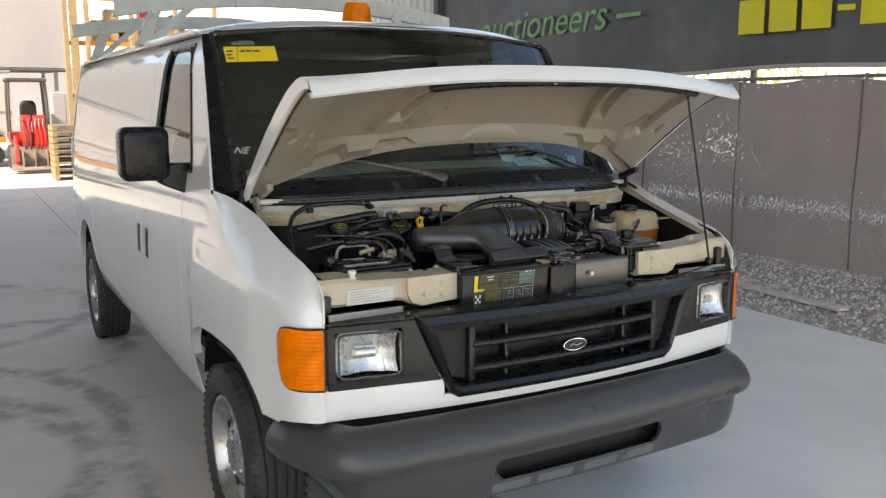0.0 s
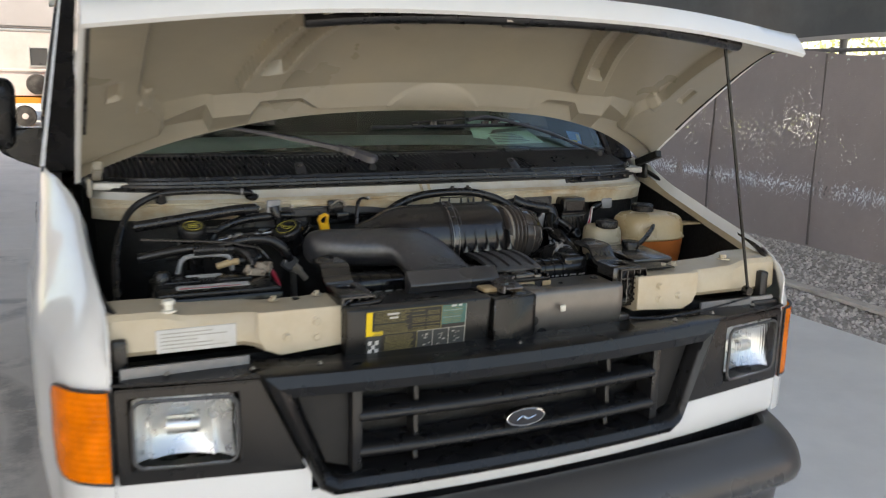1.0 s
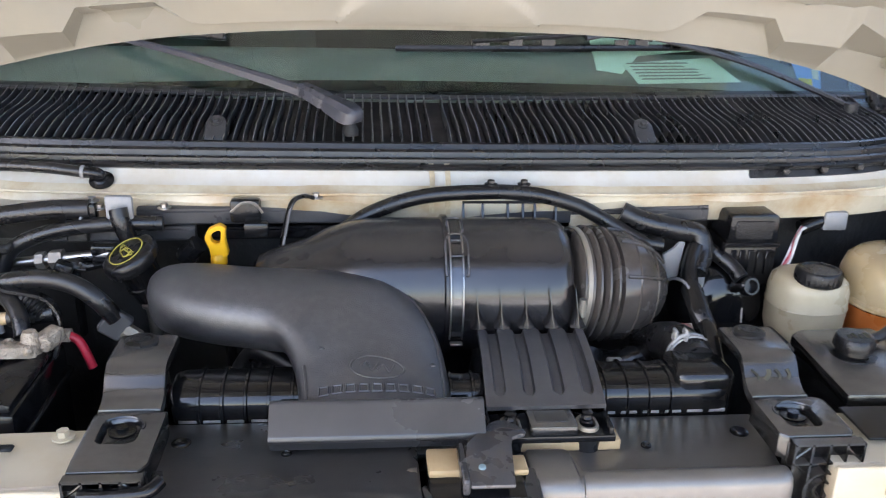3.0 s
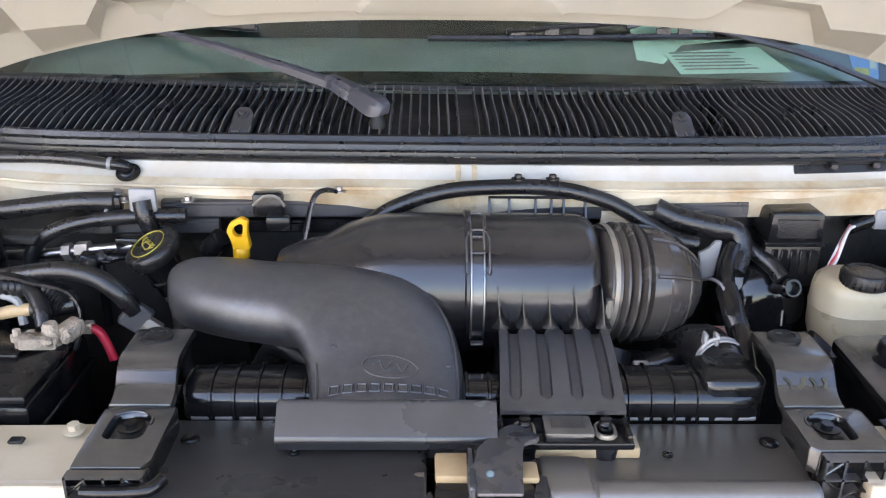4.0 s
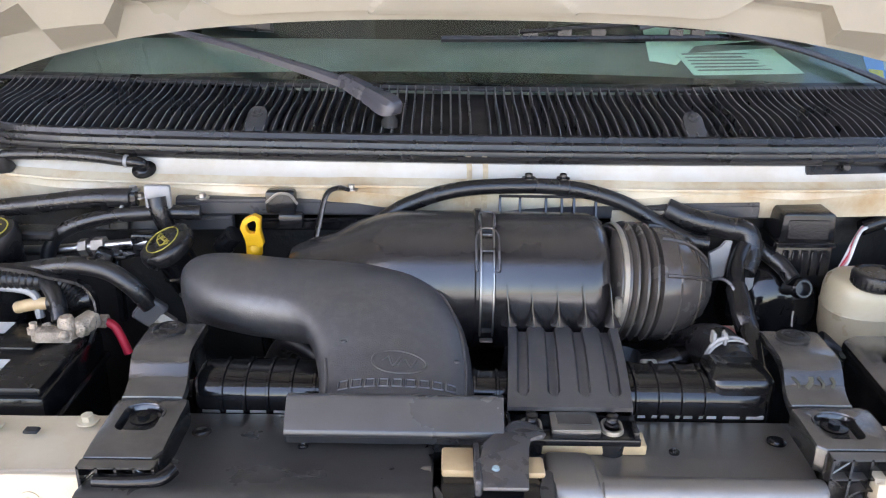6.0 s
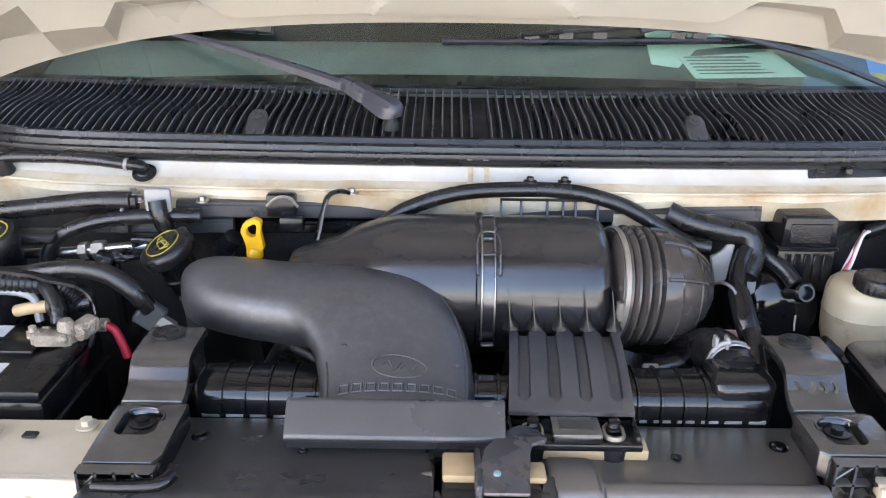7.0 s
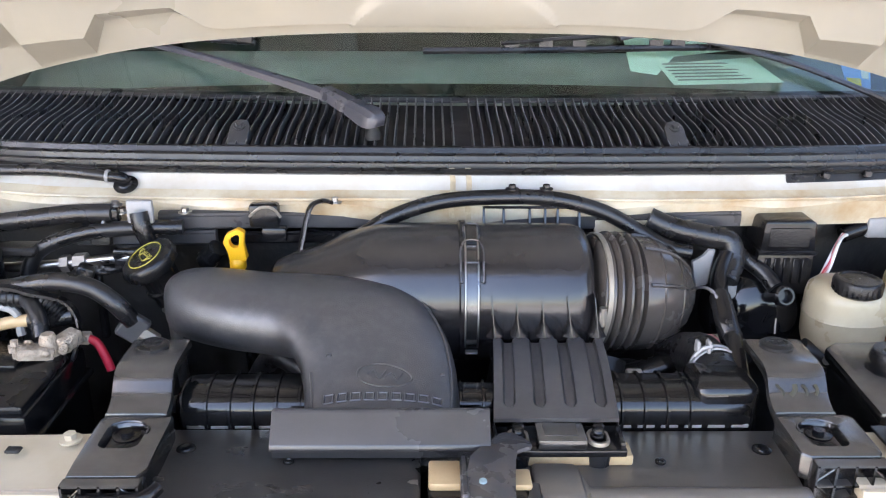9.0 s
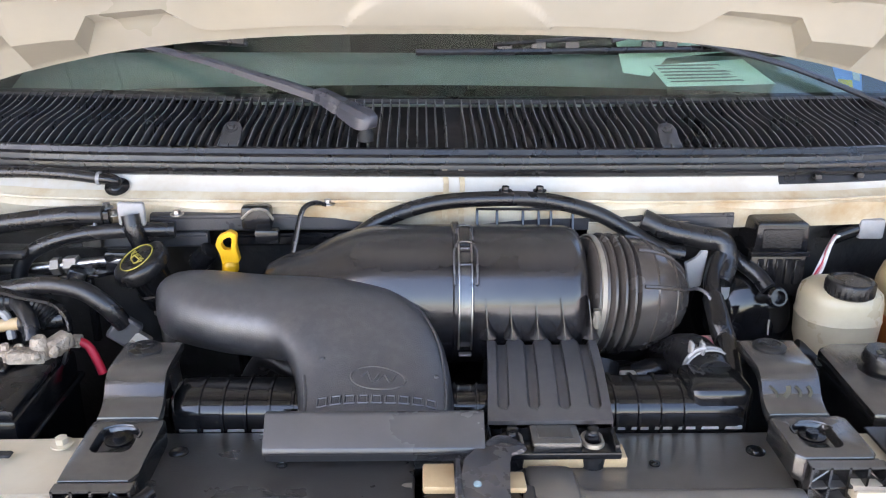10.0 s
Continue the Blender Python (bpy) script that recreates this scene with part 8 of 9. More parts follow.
cyl(bm, (-0.419, 0.425, 1.25), (-0.41, 0.43, 1.08), 0.0085, n=16)
part("filler_neck", bm, "steel", oil, "stepped metal filler neck")

fc = thing("washer_filler", "black filler cap with yellow ring", "filler cap")
bm = B()
lathe(bm, (-0.672, 0.415, 1.27), (0, -0.35, 1), [(0, 0.03), (0.02, 0.034), (0.04, 0.034), (0.046, 0.03)], n=28)
cp = part("cap", bm, "black_plastic", fc)
bm = B()
m_ = Matrix.Translation(Vector((-0.672, 0.415, 1.27)) + Vector((0, -0.35, 1)).normalized() * 0.0475) @ Vector((0, -0.35, 1)).to_track_quat("Z", "Y").to_matrix().to_4x4()
path = [m_ @ Vector((0.022 * math.cos(a), 0.022 * math.sin(a), 0)) for a in [2 * math.pi * k / 30 for k in range(31)]]
for a, b in zip(path, path[1:]):
    cyl(bm, a, b, 0.0011, n=5)
for k in range(3):
    cyl(bm, m_ @ Vector((-0.012, -0.008 + 0.008 * k, 0)), m_ @ Vector((0.012, -0.008 + 0.008 * k, 0)), 0.001, n=5)
part("printed_ring", bm, "cap_print", cp)
bm = B()
lathe(bm, (-0.672, 0.42, 1.27), (0, 0.1, -1), [(0, 0.028), (0.05, 0.026), (0.2, 0.03)], n=18)
box(bm, -0.70, -0.60, 0.425, 0.46, 1.285, 1.30, 0.004, 1)
part("neck", bm, "rubber", fc)

dip = thing("dipstick", "yellow plastic dipstick handle", "dipstick")
bm = B()
outer = [(-0.340, 1.302), (-0.335, 1.314), (-0.319, 1.322), (-0.309, 1.317), (-0.311, 1.300), (-0.307, 1.277), (-0.314, 1.271), (-0.332, 1.271), (-0.334, 1.286)]
inner_ = [(-0.332, 1.303), (-0.329, 1.309), (-0.320, 1.314), (-0.316, 1.312), (-0.317, 1.302), (-0.318, 1.296), (-0.320, 1.294), (-0.327, 1.294), (-0.330, 1.297)]
loops = [[bm.verts.new((x, y, z)) for x, z in loop] for loop, y in ((outer, 0.444), (outer, 0.458), (inner_, 0.458), (inner_, 0.444))]
for a, b in zip(loops, loops[1:] + loops[:1]):
    for k in range(9):
        bm.faces.new((a[k], a[(k + 1) % 9], b[(k + 1) % 9], b[k]))
bmesh.ops.bevel(bm, geom=list(bm.edges), offset=0.0012, segments=2, affect="EDGES", clamp_overlap=True)
lathe(bm, (-0.322, 0.451, 1.258), (0, 0, 1), [(0, 0.009), (0.004, 0.012), (0.013, 0.012), (0.018, 0.009)], n=18)
part("handle", bm, "yellow", dip)
bm = B()
cyl(bm, (-0.324, 0.448, 1.265), (-0.31, 0.45, 1.08), 0.008, n=12)
part("tube", bm, "satin_black", dip)

pipe = thing("coolant_line", "bright metal line with a hexagon fitting", "metal line")
bm = B()
tube(bm, [(-0.70, 0.462, 1.256), (-0.62, 0.46, 1.260), (-0.545, 0.457, 1.268), (-0.46, 0.452, 1.277), (-0.44, 0.46, 1.26)], 0.0075, n=12)
part("line", bm, "steel", pipe)
d = Vector((0.16, -0.005, 0.017)).normalized()
for p, r, L in (((-0.578, 0.459, 1.264), 0.013, 0.012), ((-0.558, 0.458, 1.266), 0.014, 0.018)):
    bm = B()
    cyl(bm, Vector(p), Vector(p) + d * L, r, n=6)
    part("hex_nut", bm, "dull_steel", pipe, smooth=False)
bm = B()
box(bm, -0.500, -0.465, 0.446, 0.470, 1.262, 1.290, 0.004, 2)
part("line_clamp", bm, "satin_black", pipe)

for pts, r, mat, nm in (
        ([(-0.80, 0.50, 1.30), (-0.66, 0.475, 1.322), (-0.56, 0.47, 1.336), (-0.50, 0.47, 1.338)], 0.014, "rubber", "hose"),
        ([(-0.615, 0.44, 1.22), (-0.622, 0.445, 1.255), (-0.60, 0.45, 1.29), (-0.54, 0.455, 1.312), (-0.46, 0.458, 1.32), (-0.40, 0.465, 1.318)], 0.011, "rubber", "hose"),
        ([(-0.80, 0.40, 1.24), (-0.70, 0.37, 1.262), (-0.62, 0.352, 1.270), (-0.545, 0.345, 1.283), (-0.495, 0.340, 1.278), (-0.462, 0.338, 1.255), (-0.445, 0.345, 1.225)], 0.0125, "rubber", "hose"),
        ([(-0.142, 0.462, 1.308), (-0.10, 0.470, 1.333), (-0.03, 0.477, 1.354), (0.06, 0.482, 1.360), (0.14, 0.484, 1.356), (0.21, 0.480, 1.338), (0.265, 0.468, 1.310), (0.30, 0.456, 1.292), (0.335, 0.452, 1.286)], 0.0115, "rubber", "hose"),
        ([(0.278, 0.484, 1.328), (0.31, 0.475, 1.316), (0.36, 0.468, 1.306), (0.392, 0.462, 1.300), (0.398, 0.45, 1.275), (0.385, 0.43, 1.25)], 0.0165, "rubber", "hose"),
        ([(0.388, 0.45, 1.285), (0.374, 0.43, 1.258), (0.366, 0.40, 1.240), (0.359, 0.36, 1.236), (0.351, 0.32, 1.233), (0.346, 0.275, 1.226), (0.340, 0.22, 1.20)], 0.0125, "satin_black", "wiring_loom"),
        ([(0.42, 0.485, 1.27), (0.45, 0.46, 1.25), (0.462, 0.44, 1.235)], 0.012, "rubber", "hose"),
        ([(-0.86, 0.30, 1.16), (-0.85, 0.42, 1.25), (-0.81, 0.53, 1.33), (-0.74, 0.560, 1.370), (-0.66, 0.555, 1.378), (-0.58, 0.538, 1.380), (-0.53, 0.532, 1.376), (-0.512, 0.530, 1.3745)], 0.0085, "rubber", "washer_hose"),
        ([(-0.30, 0.40, 1.10), (-0.26, 0.37, 1.16), (-0.20, 0.33, 1.15), (-0.12, 0.30, 1.13)], 0.016, "rubber", "hose"),
        ([(0.20, 0.36, 1.12), (0.28, 0.35, 1.15), (0.34, 0.38, 1.16), (0.42, 0.42, 1.14)], 0.02, "rubber", "hose"),
        ([(-0.40, 0.34, 1.10), (-0.32, 0.31, 1.14), (-0.25, 0.28, 1.15), (-0.18, 0.26, 1.13)], 0.012, "rubber", "hose")):
    bm = B()
    tube(bm, pts, r, n=12, steps=8)
    bay_part(nm, bm, mat)
# flat channels that carry the loom along the cowl
for pts, hi, lo, mat_ in (([(-0.44, 0.484), (-0.3, 0.489), (-0.1, 0.493), (0.2, 0.491), (0.42, 0.500)], 1.3345, 1.3085, "cowl_plastic"),
                          ([(-0.56, 0.480), (-0.46, 0.484), (-0.36, 0.488)], 1.3075, 1.284, "cowl_plastic"),
                          ([(-0.34, 0.497), (0.0, 0.500), (0.3, 0.497)], 1.303, 1.282, "satin_black")):
    path = smooth_path([(x, y, 0) for x, y in pts], 6)
    bm = B()
    loft(bm, [[(p.x, p.y + 0.012, lo), (p.x, p.y, lo), (p.x, p.y - 0.003, lo + 0.003), (p.x, p.y - 0.003, hi - 0.007), (p.x, p.y - 0.001, hi - 0.005), (p.x, p.y - 0.001, hi - 0.002), (p.x, p.y + 0.002, hi), (p.x, p.y + 0.012, hi)] for p in path])
    bay_part("wiring_rail", bm, mat_)
for x, z in ((-0.535, 1.333), (-0.50, 1.336)):
    bm = B()
    box(bm, x - 0.009, x + 0.009, 0.462, 0.480, z - 0.012, z + 0.010, 0.003, 2)
    bay_part("line_clip", bm, "satin_black")
bm = B()
lathe(bm, (-0.513, 0.463, 1.318), (1, 0.0, 0.02), [(0, 0.0112), (0.001, 0.0128), (0.004, 0.0128), (0.005, 0.0112)], n=20)
bay_part("hose_band", bm, "dull_plate", "pale hose band")
# small bracket with a bolt under the metal line
bm = B()
prism(bm, [(-0.535, 0.420), (-0.530, 0.445), (-0.478, 0.452), (-0.474, 0.436), (-0.492, 0.428), (-0.500, 0.418)], lambda u, v, d: (u, v, d), 1.262, 1.267, 0.001, 1)
box(bm, -0.522, -0.512, 0.424, 0.436, 1.16, 1.264, 0.002, 1)
pb = bay_part("pipe_bracket", bm, "satin_black")
bolt("bracket_bolt", pb, (-0.517, 0.432, 1.267), r=0.0055, mat="steel", washer=1.6)
bm = B()
box(bm, -0.495, -0.452, 0.486, 0.490, 1.262, 1.300, 0.002, 1)
bay_part("clip_plate", bm, "bay_dark")
bm = B()
tube(bm, [(0.365, 0.395, 1.239), (0.358, 0.355, 1.2358), (0.350, 0.315, 1.2325), (0.3465, 0.285, 1.228)], 0.0135, n=12, steps=16, ridge=0.12)
bay_part("corrugated_loom", bm, "satin_black")
bm = B()
lathe(bm, (-0.527, 0.5315, 1.3758), (1, 0, -0.08), [(0, 0.0085), (0.001, 0.0098), (0.005, 0.0098), (0.006, 0.0085)], n=16)
bay_part("hose_band", bm, "dull_plate")
bm = B()
tube(bm, [(-0.520, 0.531, 1.375), (-0.506, 0.530, 1.374), (-0.500, 0.532, 1.370), (-0.498, 0.536, 1.362)], 0.0088, n=12)
lathe(bm, (-0.498, 0.530, 1.3625), (0, -0.5, 0.86), [(0, 0.018), (0.002, 0.018), (0.004, 0.012), (0.006, 0.010)], n=18)
bay_part("hose_elbow", bm, "satin_black")
for p, ax_ in (((-0.725, 0.562, 1.368), (0, 0.4, -1)),):
    bm = B()
    lathe(bm, Vector(p) - Vector((0, 0, 0.004)), ax_, [(-0.012, 0.009), (0.0, 0.012), (0.012, 0.015), (0.016, 0.012)], n=14)
    bay_part("hose_clip", bm, "rubber")
bm = B()
box(bm, -0.462, -0.428, 0.337, 0.353, 1.198, 1.236, 0.003, 1, Matrix.Translation((-0.445, 0.345, 1.217)) @ pose(0, 0, 0, 0, 40, 12) @ Matrix.Translation((0.445, -0.345, -1.217)))
bay_part("hose_sleeve", bm, "bumper_grey", "dark blue-grey hose sleeve")
bm = B()
cyl(bm, (-0.436, 0.346, 1.208), (-0.418, 0.35, 1.192), 0.012, n=6)
cyl(bm, (-0.424, 0.349, 1.197), (-0.40, 0.352, 1.17), 0.008, n=12)
bay_part("hose_fitting", bm, "dull_steel")
# clips and small brackets along the cowl panel
bm = B()
box(bm, -0.475, -0.437, 0.452, 0.462, 1.325, 1.362, 0.004, 2)
bay_part("hose_bracket", bm, "dull_plate", "bright metal hose bracket")
bm = B()
tube(bm, [(-0.456, 0.45, 1.345), (-0.452, 0.445, 1.325), (-0.445, 0.45, 1.30)], 0.013, n=12)
bay_part("bracket_insulator", bm, "rubber")
bm = B()
tube(bm, [(-0.186, 0.484, 1.350), (-0.201, 0.480, 1.354), (-0.218, 0.470, 1.345), (-0.229, 0.455, 1.30), (-0.237, 0.440, 1.262)], 0.0065, n=8, flat=0.45)
bay_part("strap", bm, "rubber")
for x, y, z in ((-0.183, 0.489, 1.349), (0.075, 0.487, 1.370), (0.125, 0.488, 1.370), (-0.50, 0.483, 1.345), (-0.49, 0.48, 1.335), (-0.40, 0.482, 1.335)):
    bolt("cowl_bolt", bay, (x, y, z), r=0.0055, mat="satin_black" if x > 0 else "steel", washer=1.8)
bm = B()
box(bm, -0.305, -0.262, 0.462, 0.485, 1.318, 1.352, 0.005, 2)
box(bm, -0.285, -0.25, 0.45, 0.47, 1.300, 1.322, 0.004, 2)
bay_part("plug_connector", bm, "satin_black")
bm = B()
tube(bm, [(-0.302, 0.455, 1.338), (-0.285, 0.452, 1.352), (-0.268, 0.455, 1.350), (-0.258, 0.458, 1.336)], 0.0022, n=6)
bay_part("connector_bail", bm, "dull_steel")
bm = B()
cyl(bm, (-0.375, 0.47, 1.262), (-0.352, 0.462, 1.288), 0.014, n=14)
cyl(bm, (-0.372, 0.469, 1.266), (-0.366, 0.467, 1.272), 0.016, n=14)
bay_part("breather_elbow", bm, "rubber")
bm = B()
box(bm, -0.545, -0.520, 0.405, 0.43, 1.240, 1.278, 0.006, 2, Matrix.Translation((-0.53, 0.42, 1.26)) @ pose(0, 0, 0, 0, 25, 10) @ Matrix.Translation((0.53, -0.42, -1.26)))
bay_part("hose_clip_block", bm, "rubber")
bm = B()
box(bm, -0.535, -0.505, 0.462, 0.472, 1.290, 1.312, 0.002, 1)
bay_part("clip_plate", bm, "bay_dark")

# ---------------------------------------------------------------- engine bay, right of the air cleaner
rel = thing("relay_box", "black relay box on the cowl", "relay box")
bm = B()
prism(bm, [(0.441, 1.284), (0.444, 1.326), (0.447, 1.329), (0.517, 1.329), (0.520, 1.326), (0.523, 1.284)], lambda u, v, d: (u, d, v), 0.462, 0.530, 0.0025, 2)
box(bm, 0.438, 0.525, 0.459, 0.533, 1.278, 1.285, 0.001, 1)
box(bm, 0.452, 0.512, 0.4605, 0.464, 1.290, 1.320, 0.001, 1)
part("lid", bm, "satin_black", rel)
bm = B()
box(bm, 0.441, 0.525, 0.466, 0.528, 1.212, 1.279, 0.004, 2)
for x in (0.456, 0.470, 0.484, 0.498, 0.512):
    box(bm, x - 0.0045, x + 0.0045, 0.463, 0.468, 1.232, 1.272, 0.001, 1)
part("base", bm, "satin_black", rel)
bm = B()
box(bm, 0.40, 0.52, 0.545, 0.555, 1.26, 1.342, 0.002, 1)
part("mount_plate", bm, "bay_dark", rel)
bm = B()
sheet(bm, lambda x, q: (x, cowl_y(x) - 0.035 - 0.004 * q, 1.302 + 0.02 * q), span(0.20, 0.40, 12), [0, 0.5, 1], 0.006)
bay_part("flange_lip", bm, "stained_cream")

res = thing("steering_reservoir", "milky white fluid reservoir with black cap", "reservoir")
bm = B()
loft(bm, [[(0.565 + (0.058 * k) * math.copysign(abs(math.cos(a)) ** 0.8, math.cos(a)), 0.428 + 0.052 * k * math.copysign(abs(math.sin(a)) ** 0.8, math.sin(a)), z) for a in [2 * math.pi * j / 36 for j in range(36)]] for k, z in ((0.6, 1.130), (0.85, 1.142), (0.97, 1.165), (1.0, 1.198), (1.02, 1.201), (1.0, 1.204), (0.98, 1.228), (0.93, 1.240), (0.8, 1.247), (0.5, 1.249))])
part("bottle", bm, "milky_plastic", res)
bm = B()
loft(bm, [[(0.562 + (r + (g if j % 2 else 0.0)) * math.cos(2 * math.pi * j / 56), 0.402 - 0.06 * h + (r + (g if j % 2 else 0.0)) * math.sin(2 * math.pi * j / 56), 1.243 + h) for j in range(56)] for h, r, g in ((0.0, 0.030, 0.0), (0.003, 0.0325, 0.0016), (0.0195, 0.0325, 0.0016), (0.0225, 0.0315, 0.0), (0.0235, 0.030, 0.0), (0.0235, 0.027, 0.0), (0.0215, 0.025, 0.0), (0.0215, 0.004, 0.0))])
part("cap", bm, "black_plastic", res)
bm = B()
cyl(bm, (0.535, 0.425, 1.143), (0.525, 0.39, 1.135), 0.012, n=14)
cyl(bm, (0.50, 0.41, 1.15), (0.55, 0.40, 1.13), 0.018, n=14)
part("return_elbow", bm, "rubber", res)
bolt("reservoir_bolt", res, (0.530, 0.392, 1.142), (0, -1, 0.3), r=0.007, mat="steel")

mc = thing("brake_booster", "dark round brake booster with fitting", "brake booster")
bm = B()
lathe(bm, (0.450, 0.51, 1.175), (0, -1, 0.1), [(0, 0.02), (0.0, 0.075), (0.03, 0.075), (0.05, 0.06), (0.062, 0.04), (0.066, 0.02)], n=36)
cyl(bm, (0.462, 0.49, 1.215), (0.470, 0.44, 1.224), 0.013, n=16)
part("shell", bm, "gloss_black", mc)
bm = B()
lathe(bm, (0.470, 0.437, 1.224), (0.15, -0.9, 0.3), [(0, 0.015), (0.012, 0.016), (0.016, 0.013), (0.016, 0.010), (0.006, 0.009), (0.006, 0.003)], n=20)
part("fitting", bm, "satin_black", mc)
bm = B()
tube(bm, [(0.466, 0.43, 1.19), (0.464, 0.425, 1.18), (0.463, 0.42, 1.17)], 0.0014, n=6)
part("pin", bm, "dull_steel", mc)
bm = B()
prism(bm, [(0.338, 1.272), (0.356, 1.278), (0.360, 1.290), (0.372, 1.290), (0.366, 1.234), (0.348, 1.230)], lambda u, v, d: (u, d, v), 0.452, 0.458, 0.002, 1)
bay_part("heat_tab", bm, "dull_plate")
bm = B()
prism(bm, [(0.384, 1.272), (0.402, 1.274), (0.410, 1.266), (0.411, 1.216), (0.399, 1.205), (0.390, 1.205)], lambda u, v, d: (u, d, v), 0.452, 0.458, 0.002, 1)
bay_part("heat_tab", bm, "dull_plate")

tank = thing("coolant_tank", "yellowed translucent coolant tank half full of orange coolant", "coolant tank")


def tank_ring(k, z, dx=0.0):
    return [(0.745 + dx + 0.112 * k * math.copysign(abs(math.cos(a)) ** 0.7, math.cos(a)), 0.435 + 0.085 * k * math.copysign(abs(math.sin(a)) ** 0.75, math.sin(a)), z) for a in [2 * math.pi * j / 40 for j in range(40)]]


bm = B()
loft(bm, [tank_ring(1.0, 1.200), tank_ring(1.035, 1.203), tank_ring(1.035, 1.208), tank_ring(1.0, 1.212), tank_ring(0.99, 1.24), tank_ring(0.93, 1.262), tank_ring(0.8, 1.274), tank_ring(0.5, 1.280)])
part("upper_shell", bm, "tank_plastic", tank)
bm = B()
loft(bm, [tank_ring(0.55, 1.03), tank_ring(0.72, 1.045), tank_ring(0.86, 1.09), tank_ring(0.97, 1.16), tank_ring(1.0, 1.199)])
part("lower_shell", bm, "coolant", tank, "lower tank with orange coolant")
bm = B()
lathe(bm, (0.735, 0.455, 1.268), (0, -0.05, 1), [(0, 0.034), (0.008, 0.034), (0.008, 0.030), (0.014, 0.036), (0.030, 0.036), (0.034, 0.031)], n=14)
part("cap", bm, "black_plastic", tank)
bm = B()
tube(bm, [(0.712, 0.372, 1.250), (0.700, 0.352, 1.247), (0.655, 0.315, 1.233), (0.60, 0.28, 1.217), (0.565, 0.268, 1.212)], 0.0072, n=10)
part("overflow_hose", bm, "rubber", tank)
bm = B()
prism(bm, [(0.85, 0.40), (0.935, 0.395), (0.94, 0.415), (0.86, 0.45)], lambda u, v, d: (u, v, d), 1.235, 1.243, 0.002, 1)
part("mount_ear", bm, "tank_plastic", tank)
bm = B()
box(bm, 0.66, 0.86, 0.36, 0.50, 0.72, 1.03)
bay_part("tank_shelf", bm, "bay_dark")

fuse = thing("fuse_box", "black plastic fuse box with sloping lid", "fuse box")
bm = B()
prism(bm, [(0.485, 0.155), (0.485, 0.30), (0.500, 0.315), (0.600, 0.318), (0.612, 0.305), (0.610, 0.155)], lambda u, v, d: (u, v, d), 1.08, 1.185, 0.006, 2)
part("base", bm, "satin_black", fuse)
bm = B()
prism(bm, [(0.480, 0.15), (0.480, 0.305), (0.500, 0.32), (0.605, 0.323), (0.618, 0.308), (0.616, 0.15)], lambda u, v, d: (u, v, d + 0.05 * (v - 0.2)), 1.184, 1.202, 0.006, 2)
part("lid", bm, "bracket_plastic", fuse)
bm = B()
lathe(bm, (0.540, 0.250, 1.202), (0, 0.0, 1), [(0, 0.031), (0.003, 0.031), (0.005, 0.022), (0.012, 0.021), (0.013, 0.027), (0.026, 0.0265), (0.029, 0.024), (0.0295, 0.010)], n=12)
kn = part("latch_knob", bm, "black_plastic", fuse)
for k in range(4):
    bm = B()
    box(bm, 0.526 + 0.008 * k, 0.531 + 0.008 * k, 0.240, 0.250 + 0.004 * (k % 2), 1.2315, 1.2321)
    part("print_bar", bm, "chalk_yellow", kn, smooth=False)

# loose connector with twisted wires
con = thing("wiring_connector", "grey connector with red and white wires", "connector")
bm = B()
cyl(bm, (0.598, 0.540, 1.282), (0.640, 0.545, 1.296), 0.0125, n=14)
part("sleeve", bm, "satin_black", con)
bm = B()
box(bm, 0.632, 0.672, 0.530, 0.560, 1.280, 1.312, 0.004, 2)
part("plug", bm, "dull_plate", con, "pale grey plug")
for k, mat in enumerate(("wire_white", "wire_pink", "red_wire", "wire_white")):
    bm = B()
    o = 0.0028 * (k - 1.5)
    tube(bm, [(0.608, 0.540 + o, 1.290 + o), (0.585, 0.520 + o, 1.278 - o), (0.560, 0.49 + o, 1.250 + o), (0.542, 0.478 + o, 1.225 - o), (0.535, 0.478, 1.20)], 0.0026, n=6)
    part("wire", bm, mat, con)
for k in range(4):
    bm = B()
    o = 0.005 * k
    tube(bm, [(0.330 + o, 0.36, 1.190), (0.340 + o, 0.345, 1.205), (0.350 + o, 0.335, 1.20), (0.362 + o, 0.32, 1.18)], 0.0018, n=5)
    part("wire", bm, ("wire_pink", "lead", "wire_white", "lead")[k], con)
bm = B()
tube(bm, [(0.326, 0.41, 1.244), (0.338, 0.392, 1.256), (0.349, 0.38, 1.254), (0.357, 0.368, 1.242)], 0.0025, n=6)
bay_part("vacuum_line", bm, "dark_steel")
bm = B()
box(bm, 0.205, 0.226, 0.246, 0.262, 1.188, 1.199, 0.002, 1)
bay_part("hose_tag", bm, "aluminium")

# painted shapes on the far inner fender
bm = B()
lathe(bm, (0.86, 0.20, 1.10), (-1, 0, 0), [(0, 0.07), (0.01, 0.075), (0.02, 0.06)], n=24)
bay_part("fender_opening", bm, "bay_dark")

# ---------------------------------------------------------------- windshield marks and papers
def ws_quad(name, pts, mat, parent, off, label=""):
    bm = B()
    a = [bm.verts.new(ws_on(x, z, off)) for x, z in pts]
    b = [bm.verts.new(ws_on(x, z, off - 0.0012)) for x, z in pts]
    n = len(pts)
    bm.faces.new(a)
    bm.faces.new(b[::-1])
    for i in range(n):
        bm.faces.new((a[i], b[i], b[(i + 1) % n], a[(i + 1) % n]))
    return part(name, bm, mat, parent, label, smooth=False)


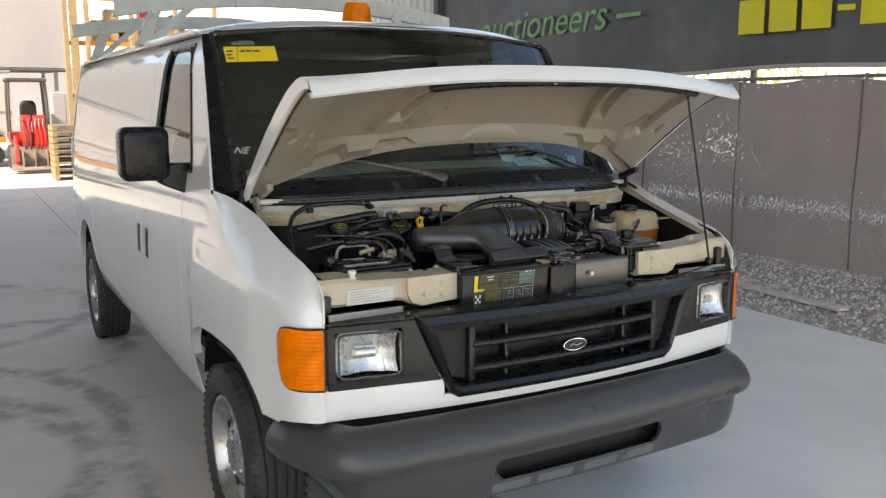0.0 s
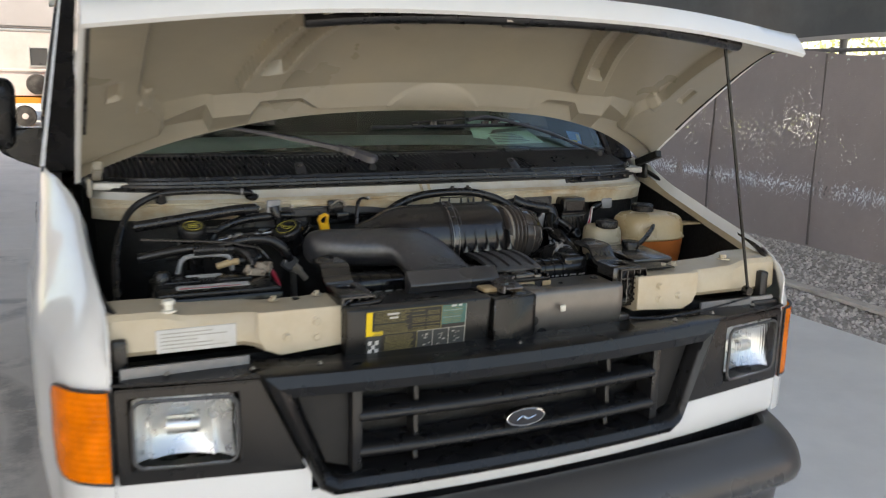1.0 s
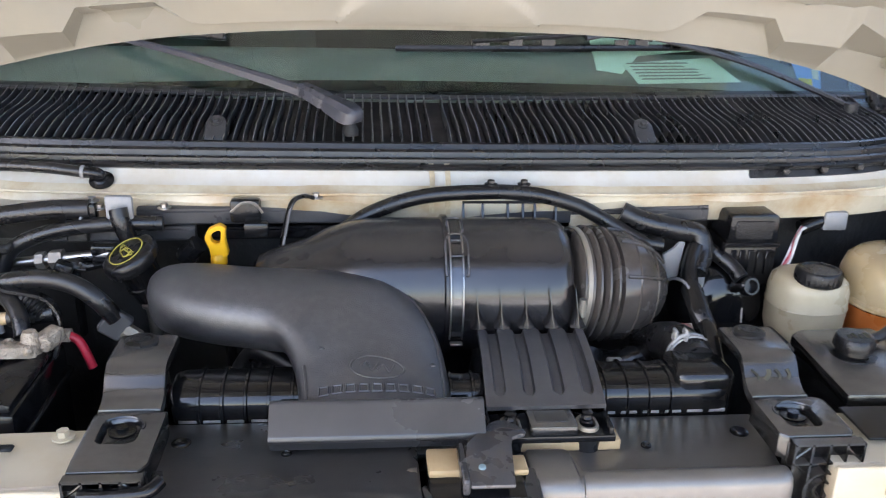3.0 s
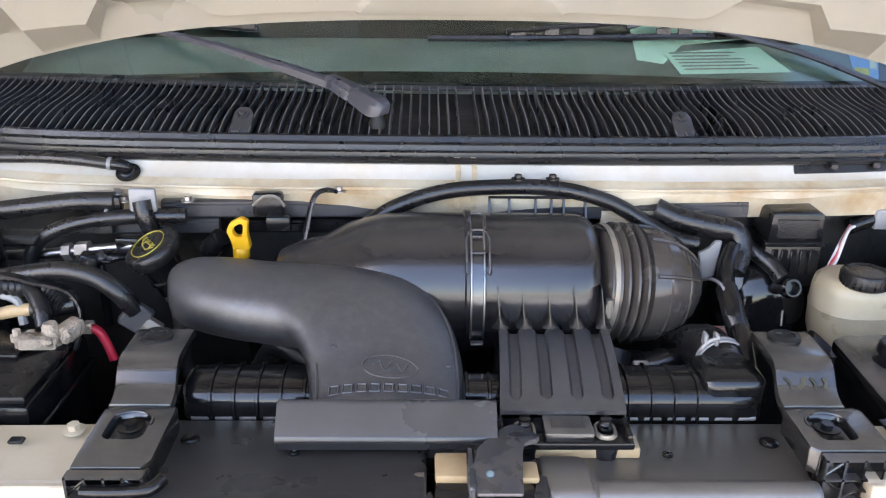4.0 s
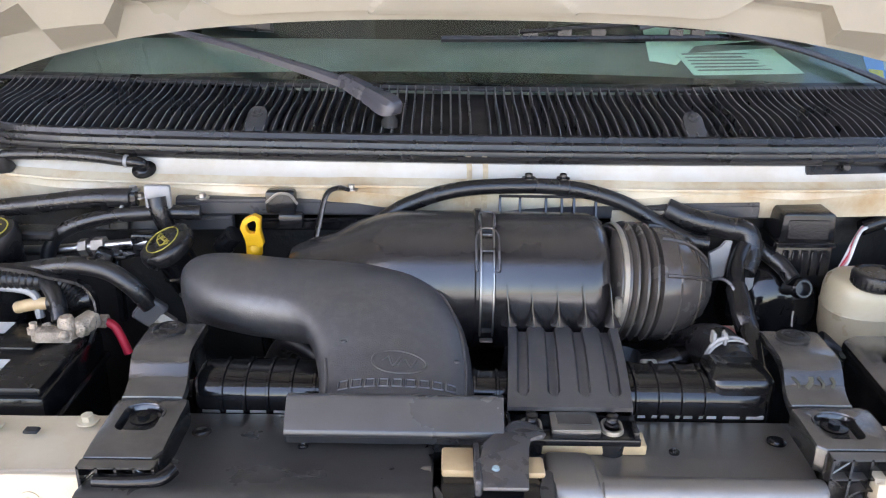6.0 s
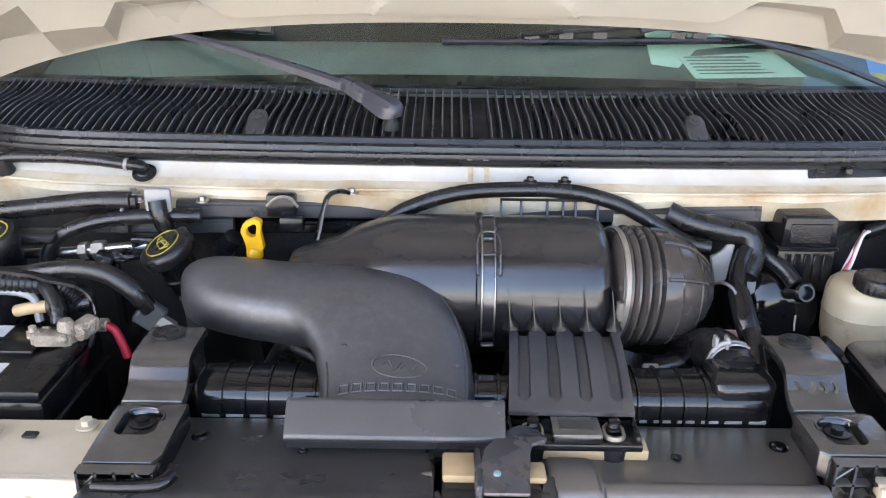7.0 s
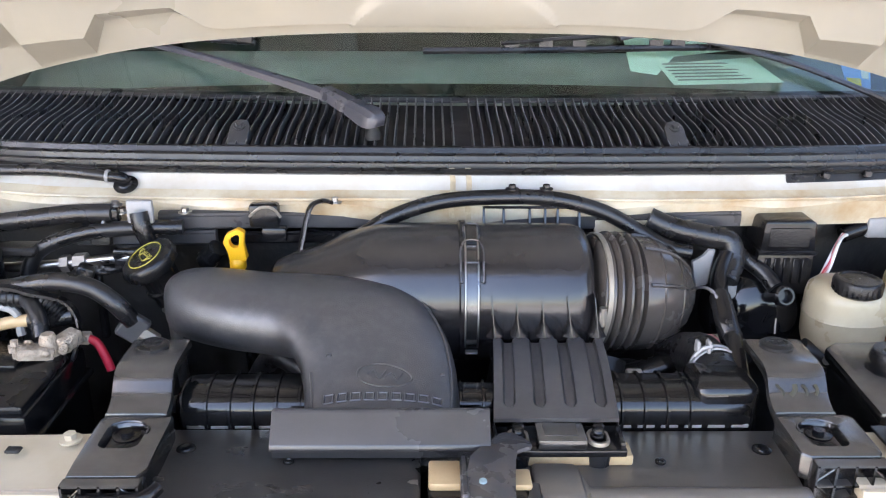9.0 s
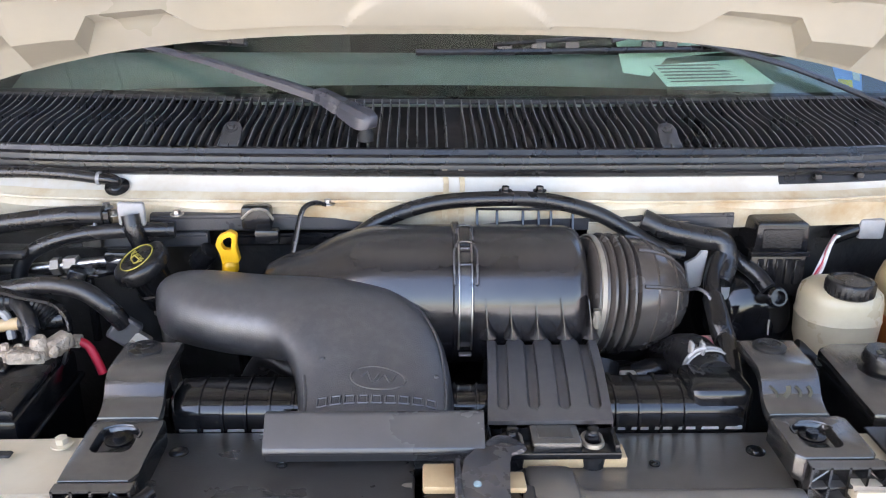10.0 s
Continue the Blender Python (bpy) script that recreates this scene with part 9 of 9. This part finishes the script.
tagp = ws_quad("lot_sticker", [(-0.828, 1.982), (-0.618, 1.988), (-0.617, 1.925), (-0.828, 1.917)], "sticker_yellow", van, 0.004, "yellow lot sticker on the glass")
for x0, x1, z in ((-0.82, -0.795, 1.965), (-0.82, -0.80, 1.95), (-0.82, -0.795, 1.935), (-0.765, -0.745, 1.966), (-0.74, -0.715, 1.968), (-0.71, -0.685, 1.968)):
    ws_quad("writing_bar", [(x0, z), (x1, z + 0.001), (x1, z - 0.005), (x0, z - 0.006)], "ink", tagp, 0.0055)
ws_quad("inspection_sticker", [(-0.775, 2.014), (-0.705, 2.018), (-0.69, 2.006), (-0.70, 2.000), (-0.78, 1.996), (-0.79, 2.004)], "label_print", van, -0.008)
mk = ws_on(-0.885, 1.548, 0.004)
mm = Matrix.Translation(mk) @ pose(0, 0, 0, 55, 0, -22)
text_mesh("chalk_mark", "NE", 0.045, mm, "mark_white", van, "white handwritten letters NE", 0.0006, shear=0.35)

paper = thing("paper_sheet", "pale green printed sheet lying behind the windshield", "paper")
p1 = ws_quad("sheet", [(0.305, 1.556), (0.316, 1.497), (0.365, 1.490), (0.40, 1.520), (0.545, 1.530), (0.52, 1.548)], "paper_green", paper, -0.016)
ws_quad("sheet", [(0.365, 1.506), (0.395, 1.472), (0.607, 1.472), (0.545, 1.514)], "paper_green", paper, -0.012)
rng = random.Random(11)
for k in range(6):
    z = 1.478 + 0.0052 * k
    x0 = 0.402 - 0.028 * k / 5
    ws_quad("print_bar", [(x0, z), (x0 + 0.16 - rng.uniform(0, 0.04) - 0.006 * k, z), (x0 + 0.16 - 0.006 * k - rng.uniform(0, 0.04), z + 0.0018), (x0, z + 0.0018)], "dull_plate", paper, -0.0095)
decal = ws_quad("registration_sticker", [(0.725, 1.508), (0.790, 1.500), (0.785, 1.455), (0.735, 1.462)], "sticker_blue", van, -0.010, "blue and yellow registration sticker")
ws_quad("sticker_patch", [(0.735, 1.475), (0.765, 1.472), (0.765, 1.456), (0.738, 1.460)], "sticker_yellow", decal, -0.0085)
ws_quad("sticker_patch", [(0.768, 1.495), (0.785, 1.492), (0.782, 1.470), (0.768, 1.473)], "paper_white", decal, -0.0085)


# each thing's own origin at the middle of its base
def rest_at_base(ob):
    pts = [c.matrix_local @ Vector(v) for c in ob.children_recursive if c.type == "MESH" for v in c.bound_box]
    at = Vector((sum(f(q.x for q in pts) for f in (min, max)) / 2, sum(f(q.y for q in pts) for f in (min, max)) / 2, min(q.z for q in pts)))
    ob.location = at
    for c in ob.children:
        c.location = c.location - at


for ob in list(bpy.data.objects):
    if ob.type == "EMPTY" and ob.parent is None and ob.location.length < 1e-6 and ob.children:
        rest_at_base(ob)
